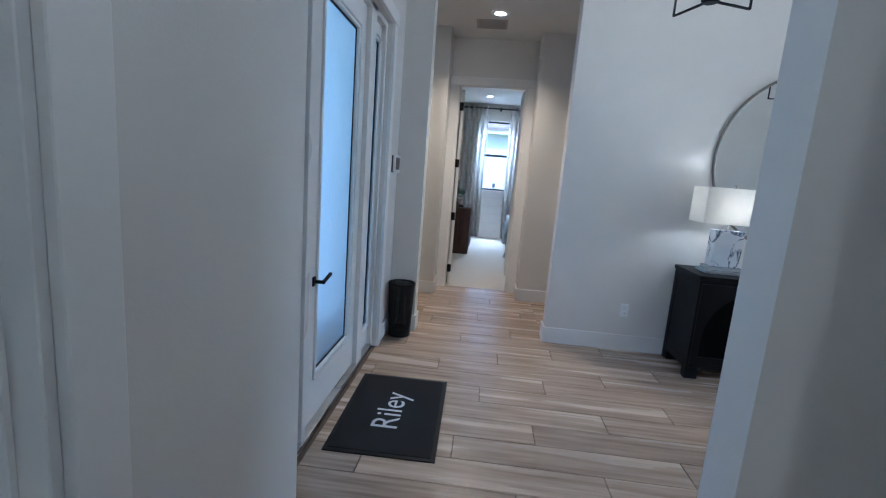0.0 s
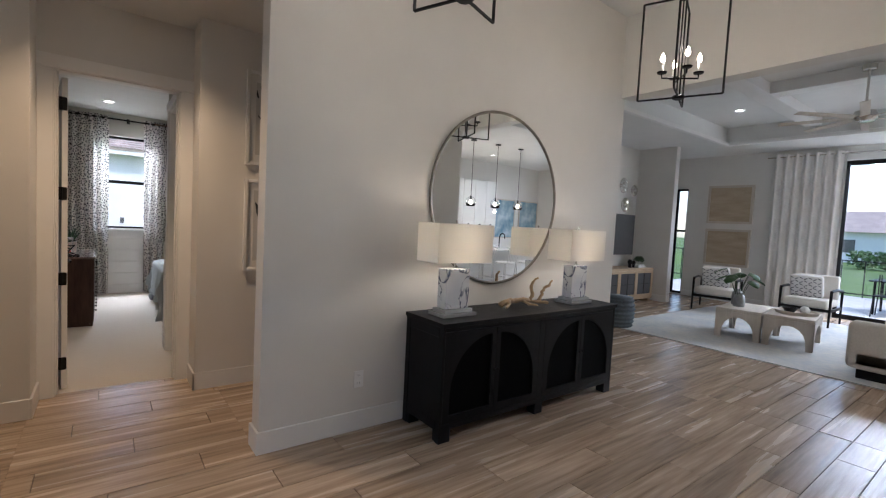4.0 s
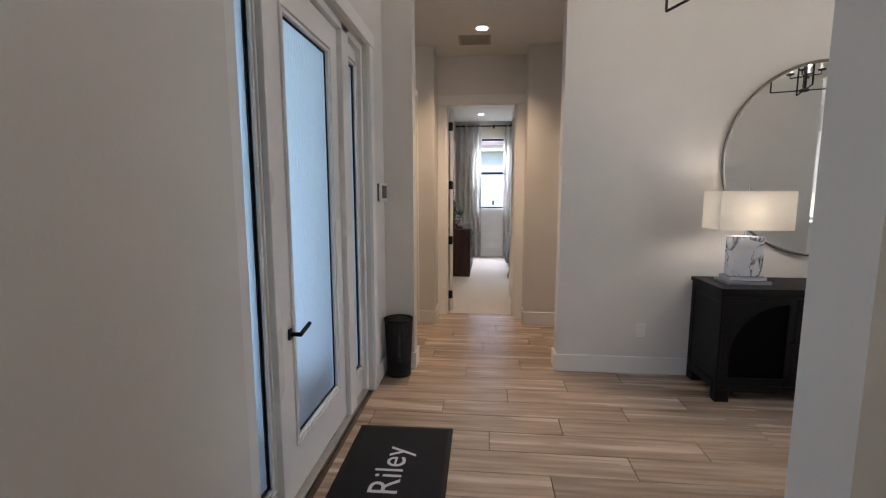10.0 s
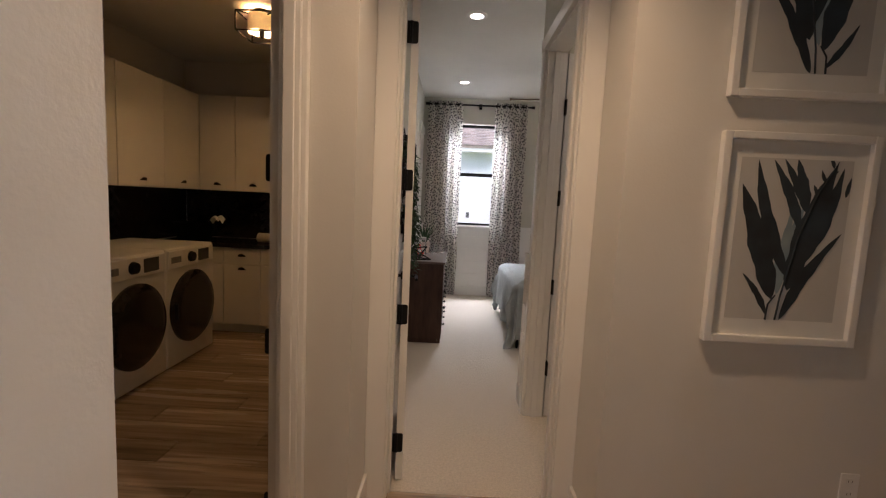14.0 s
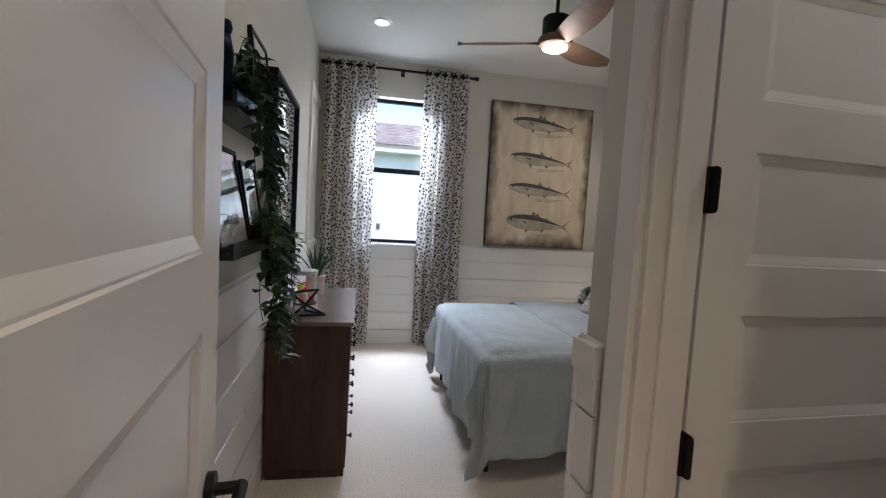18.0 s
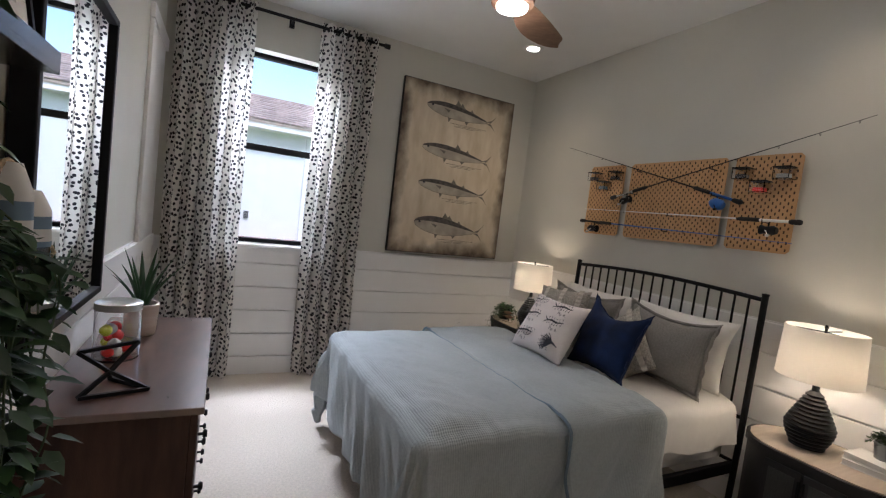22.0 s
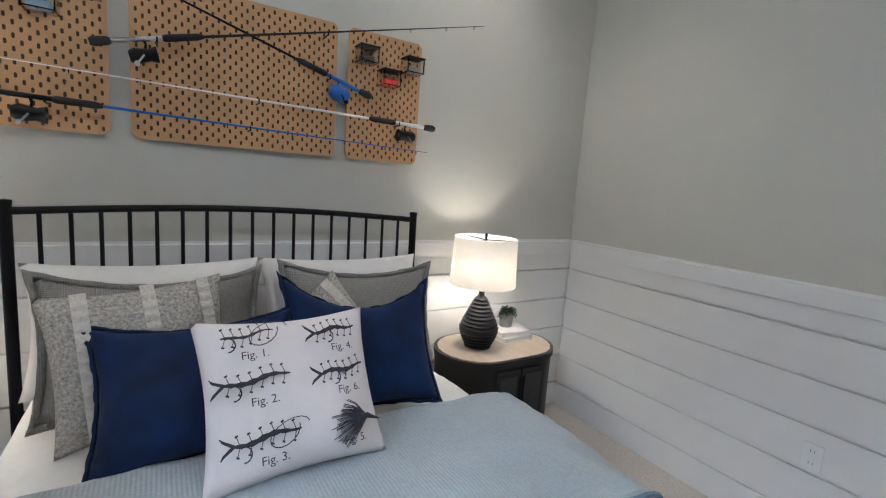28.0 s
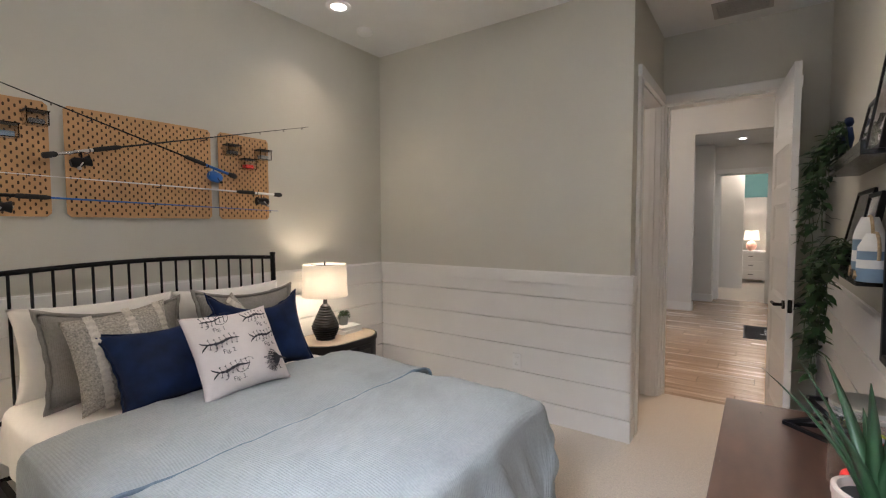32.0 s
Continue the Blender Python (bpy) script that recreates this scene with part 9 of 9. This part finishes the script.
lathe(bm, [(0.17, 0.28), (0.14, 0.52), (0.138, 0.52), (0.168, 0.28)], seg=28)
part("shade", bm, M["shade_lit"], fb, smooth=40)
lamp("POINT", "far_lamp_light", Matrix.Translation((0.30, -9.8, 1.2)), 6, WARM, soft=0.04)
# added fill lamp without a fixture, brightens the far bedroom
lamp("POINT", "far_room_downlight", Matrix.Translation((0.2, -8.0, 2.75)), 13, (1, 0.85, 0.66), soft=0.06)
tp2 = structure("painted_arch", slab(((-1.176, -10.376, 2.2), (0.52, -10.370, 2.85))), M["teal"], "teal painted area on the far bedroom wall", "paint")
tagged(mesh_object("pink_headboard", slab(((-1.0, -10.36, 0.0), (-0.1, -10.28, 1.1)), bevel=0.03, seg=3), M["pink"], True), "pink upholstered headboard in the far bedroom", "headboard")

# ---- outside ----
M["grass"] = material("lawn", (0.10, 0.17, 0.035), 0.9, vary=0.2, scale=30, sec_scale=0.4, bump=1.0, bump_scale=60)
M["stucco"] = material("white stucco", (0.72, 0.73, 0.73), 0.9, vary=0.02, scale=5, bump=0.3, bump_scale=60)
M["roof_tile"] = material("terracotta roof tile", (0.42, 0.34, 0.30), 0.8, vary=0.12, scale=6, by_object=0.15, bump=0.2)
M["concrete"] = material("pale paving", (0.55, 0.53, 0.50), 0.8, vary=0.06, scale=4, bump=0.2, bump_scale=80)
M["mulch"] = material("red mulch", (0.26, 0.09, 0.05), 0.95, vary=0.3, scale=40, bump=0.8, bump_scale=90)
M["hedge"] = material("hedge leaves", (0.06, 0.13, 0.03), 0.7, vary=0.3, scale=12, by_island=0.3)
M["bark"] = material("palm bark", (0.28, 0.23, 0.18), 0.9, vary=0.15, scale=12, bump=0.5, bump_scale=40)
bm = bmesh.new()
ticks = (-400, -60, -12, 6.0, 7.5, 9.0, 10.5, 11.6, 30, 60, 400)


def lawn(u, v):
    x, y = (-400 + 800 * u), ticks[round(v * 10)]
    rise = max(0.0, min(1.0, (y - 6.0) / 5.5)) * max(0.0, min(1.0, (60 - y) / 25)) * max(0.0, min(1.0, (60 - abs(x)) / 30))
    return (x, y, -0.22 + 0.77 * rise * rise * (3 - 2 * rise))


grid(bm, lawn, 80, 10)
structure("ground", bm, M["grass"], "green lawn reaching the horizon", "lawn")


def neighbour():
    """The house across the side yard: its eave, tiled slope, wall and planting strip."""
    Y, base, eave = 12.0, 0.55, 2.95
    ob = thing("neighbour_house", (0, 0, 0), "white stucco neighbouring house with a tiled roof", "house")
    part("house_wall", slab(((-5, Y, 0.2), (1.86, Y + 8, eave)), ((1.86, Y - 0.05, 0.2), (9, Y + 8, eave))), M["stucco"], ob, "white stucco wall")
    part("soffit", slab(((-5.5, Y - 0.45, eave), (9.5, Y - 0.42, eave + 0.17)), ((-5.5, Y - 0.42, eave), (9.5, Y + 0.2, eave + 0.03))), M["trim"], ob, "white fascia and soffit")
    part("mulch_bed", slab(((-5, Y - 0.6, 0.3), (9, Y, base + 0.02)), bevel=0.02), M["mulch"], ob, "red mulch bed along the wall")
    part("tap_box", slab(((0.66, Y - 0.06, 0.98), (0.76, Y, 1.14)), bevel=0.01), M["plastic_grey"], ob)
    slope = Matrix.Rotation(radians(21), 4, "X")
    at = Matrix.Translation((0, Y - 0.5, eave + 0.16))
    roof = part("roof", slab(((-5.6, 0.0, -0.06), (9.6, 2.95, 0.0))), M["roof_tile"], ob, "grey-brown tiled roof")
    roof.matrix_local = at @ slope
    back = part("back_slope", slab(((-5.6, 0.0, -0.06), (9.6, 3.0, 0.0))), M["roof_tile"], ob)
    back.matrix_local = at @ slope @ Matrix.Translation((0, 2.95, 0)) @ Matrix.Rotation(radians(-42), 4, "X")
    tile = bpy.data.meshes.new("tile")
    b2 = bmesh.new()
    box(b2, (0.004, 0.0, 0.004), (0.326, 0.26, 0.030))
    for v in b2.verts:
        v.co.z -= 0.10 * v.co.y
    b2.to_mesh(tile)
    b2.free()
    tile.materials.append(M["roof_tile"])
    for j in range(13):
        for i in range(16):
            o = new("tile", tile)
            o.parent = roof
            o.matrix_local = Matrix.Translation((-1.6 + 0.33 * i + 0.165 * (j % 2), 0.225 * j - 0.01, 0.012))


neighbour()
structure("patio", slab(((11.95, -14, -0.2), (17.5, 3, -0.03))), M["concrete"], "pale paved terrace outside the sliding doors", "terrace")


def far_house(at, w, label):
    ob = thing("far_house", at, label, "house", "houses across the lawn")
    part("house_wall", slab(((0, -w / 2, 0), (8, w / 2, 2.8))), M["stucco"], ob)
    bm = bmesh.new()
    v = [bm.verts.new(p) for p in ((-0.6, -w / 2 - 0.6, 2.8), (8.6, -w / 2 - 0.6, 2.8), (8.6, w / 2 + 0.6, 2.8), (-0.6, w / 2 + 0.6, 2.8), (4, -w / 2 + 3, 4.9), (4, w / 2 - 3, 4.9))]
    for q in ((0, 3, 2, 1), (0, 1, 4), (1, 2, 5, 4), (2, 3, 5), (3, 0, 4, 5)):
        bm.faces.new([v[i] for i in q])
    part("roof", bm, M["roof_tile"], ob)
    for y in (-w / 3, 0.4, w / 3):
        win = part("window", slab(((-0.03, y - 0.6, 0.9), (0.02, y + 0.6, 2.1))), M["plastic_grey"], ob)


for at, w in (((52, -14, -0.22), 16), ((55, 6, -0.22), 15), ((50, -34, -0.22), 17)):
    far_house(at, w, "pale house with a tiled roof across the lawn")


def hedge(at, size, label):
    bm = bmesh.new()
    rnd = random.Random(int(at[0] * 7))
    for _ in range(900):
        p = Vector((at[0] + (rnd.random() - 0.5) * size[0], at[1] + (rnd.random() - 0.5) * size[1], -0.2 + rnd.random() ** 0.7 * size[2]))
        n = Vector((rnd.gauss(0, 1), rnd.gauss(0, 1), rnd.gauss(0, 1) + 0.6)).normalized()
        a = n.orthogonal().normalized() * 0.16
        b = n.cross(a).normalized() * 0.11
        bm.faces.new([bm.verts.new(p + q) for q in (a, b, -a, -b)])
    me = bpy.data.meshes.new("hedge")
    bm.to_mesh(me)
    bm.free()
    me.materials.append(M["hedge"])
    return tagged(new("hedge", me), label, "hedge", "hedges on the lawn")


hedge((40, -7.5, 0), (2.5, 6, 1.3), "clipped green hedge on the far lawn")
hedge((42, 1.0, 0), (2.5, 5, 1.2), "clipped green hedge on the far lawn")
hedge((38, -20, 0), (2.5, 7, 1.3), "clipped green hedge on the far lawn")


def palm(at, h, lean):
    ob = thing("palm_tree", at, "slender palm tree with a leaning trunk on the lawn", "tree", "palm trees")
    bm = bmesh.new()
    pts = [(0, lean * (k / 8) ** 1.6, h * k / 8) for k in range(9)]
    tube(bm, pts, [0.20 - 0.010 * k for k in range(9)], 10)
    part("trunk", bm, M["bark"], ob, smooth=True)
    bm = bmesh.new()
    rnd = random.Random(3)
    top = Vector(pts[-1])
    for k in range(22):
        az, up = k * 2.4, rnd.uniform(-0.5, 0.9)
        d = Vector((math.cos(az), math.sin(az), 0))
        for j in range(12):
            s = j / 12
            p = top + d * (1.5 * s) + Vector((0, 0, up * s * 1.2 - 1.2 * s * s))
            side = Vector((-d.y, d.x, 0))
            for sg in (-1, 1):
                q = p + side * sg * 0.42 * (1 - s * 0.6) + Vector((0, 0, -0.20))
                bm.faces.new([bm.verts.new(v) for v in (p, p + d * 0.07, q)])
    part("crown", bm, M["hedge"], ob, "drooping palm fronds")


palm((32, -3.6, -0.22), 5.4, 1.4)
palm((46, -16, -0.22), 6.0, -0.8)


def fence():
    ob = thing("pool_fence", (17.3, 0, -0.1), "dark metal fence along the terrace", "fence")
    for i in range(27):
        part("post", slab(((-0.012, -9 + i * 0.5, 0), (0.012, -8.976 + i * 0.5, 1.1))), M["black"], ob)
    for z in (0.15, 1.08):
        part("rail", slab(((-0.012, -9, z), (0.012, 4.2, z + 0.03))), M["black"], ob)


fence()

# ---- floor tiles ----
ROW, LENGTH, GAP = 0.203, 1.205, 0.0042


def tile_mesh(l, w, name):
    me = bpy.data.meshes.new(name)
    b = 0.0018
    z = 0.0
    vs = [(b, b, z), (l - b, b, z), (l - b, w - b, z), (b, w - b, z), (0, 0, z - 0.0022), (l, 0, z - 0.0022), (l, w, z - 0.0022), (0, w, z - 0.0022)]
    vs += [(x, y, -0.008) for x, y, _ in vs[4:]]
    me.from_pydata(vs, [], [(0, 1, 2, 3), (0, 4, 5, 1), (1, 5, 6, 2), (2, 6, 7, 3), (3, 7, 4, 0), (4, 8, 9, 5), (5, 9, 10, 6), (6, 10, 11, 7), (7, 11, 8, 4)])
    return me


def clip_rows(x0, x1, y0, y1):
    """Tiles of a running bond inside a rectangle, as x, y, length and width."""
    out = []
    j0 = math.floor((y0 + 1.43) / ROW)
    j = j0
    while -1.43 + j * ROW < y1:
        ya, yb = -1.43 + j * ROW, -1.43 + (j + 1) * ROW - GAP
        shift = ((j * 0.37) % 1.0) * LENGTH
        k = math.floor((x0 - shift) / LENGTH)
        while shift + k * LENGTH < x1:
            a, b = max(x0, shift + k * LENGTH), min(x1, shift + (k + 1) * LENGTH - GAP)
            c, d = max(y0, ya), min(y1, yb)
            if b - a > 0.02 and d - c > 0.01:
                out.append((round(a, 3), round(c, 3), round(b - a, 3), round(d - c, 3)))
            k += 1
        j += 1
    return out


floor = thing("floor", (0, 0, 0), "wood-look porcelain plank tiles in staggered rows", "floor", kind="structure")
cache = {}
near = [r for a in ((-0.12, 1.05, -1.63, 0.058), (1.05, 3.2, -1.48, -0.33), (-0.355, 4.75, -4.37, -1.63), (-0.10, 1.06, -6.06, -4.37), (-0.30, -0.12, -1.55, -0.38)) for r in clip_rows(*a)]
for x, y, l, w in near:
    if (l, w) not in cache:
        cache[(l, w)] = tile_mesh(l, w, "tile")
        cache[(l, w)].materials.append(M["plank"])
    o = new("tile", cache[(l, w)])
    o.location = (x, y, 0)
    o.parent = floor
vs, fs = [], []
for a in ((4.75, 11.75, -9.05, 1.25), (-2.75, -0.30, -1.6, 3.0), (1.06, 3.2, -5.62, -4.52), (-0.85, -0.10, -5.7, -4.9)):
    for x, y, l, w in clip_rows(*a):
        n = len(vs)
        b = 0.002
        vs += [(x + b, y + b, 0), (x + l - b, y + b, 0), (x + l - b, y + w - b, 0), (x + b, y + w - b, 0), (x, y, -0.008), (x + l, y, -0.008), (x + l, y + w, -0.008), (x, y + w, -0.008)]
        fs += [(n, n + 1, n + 2, n + 3), (n, n + 4, n + 5, n + 1), (n + 1, n + 5, n + 6, n + 2), (n + 2, n + 6, n + 7, n + 3), (n + 3, n + 7, n + 4, n)]
me = bpy.data.meshes.new("far_tiles")
me.from_pydata(vs, [], fs)
me.materials.append(M["plank_far"])
o = tagged(new("far_tiles", me), "wood-look plank tiles of the further rooms", kind="stuff")
o.parent = floor
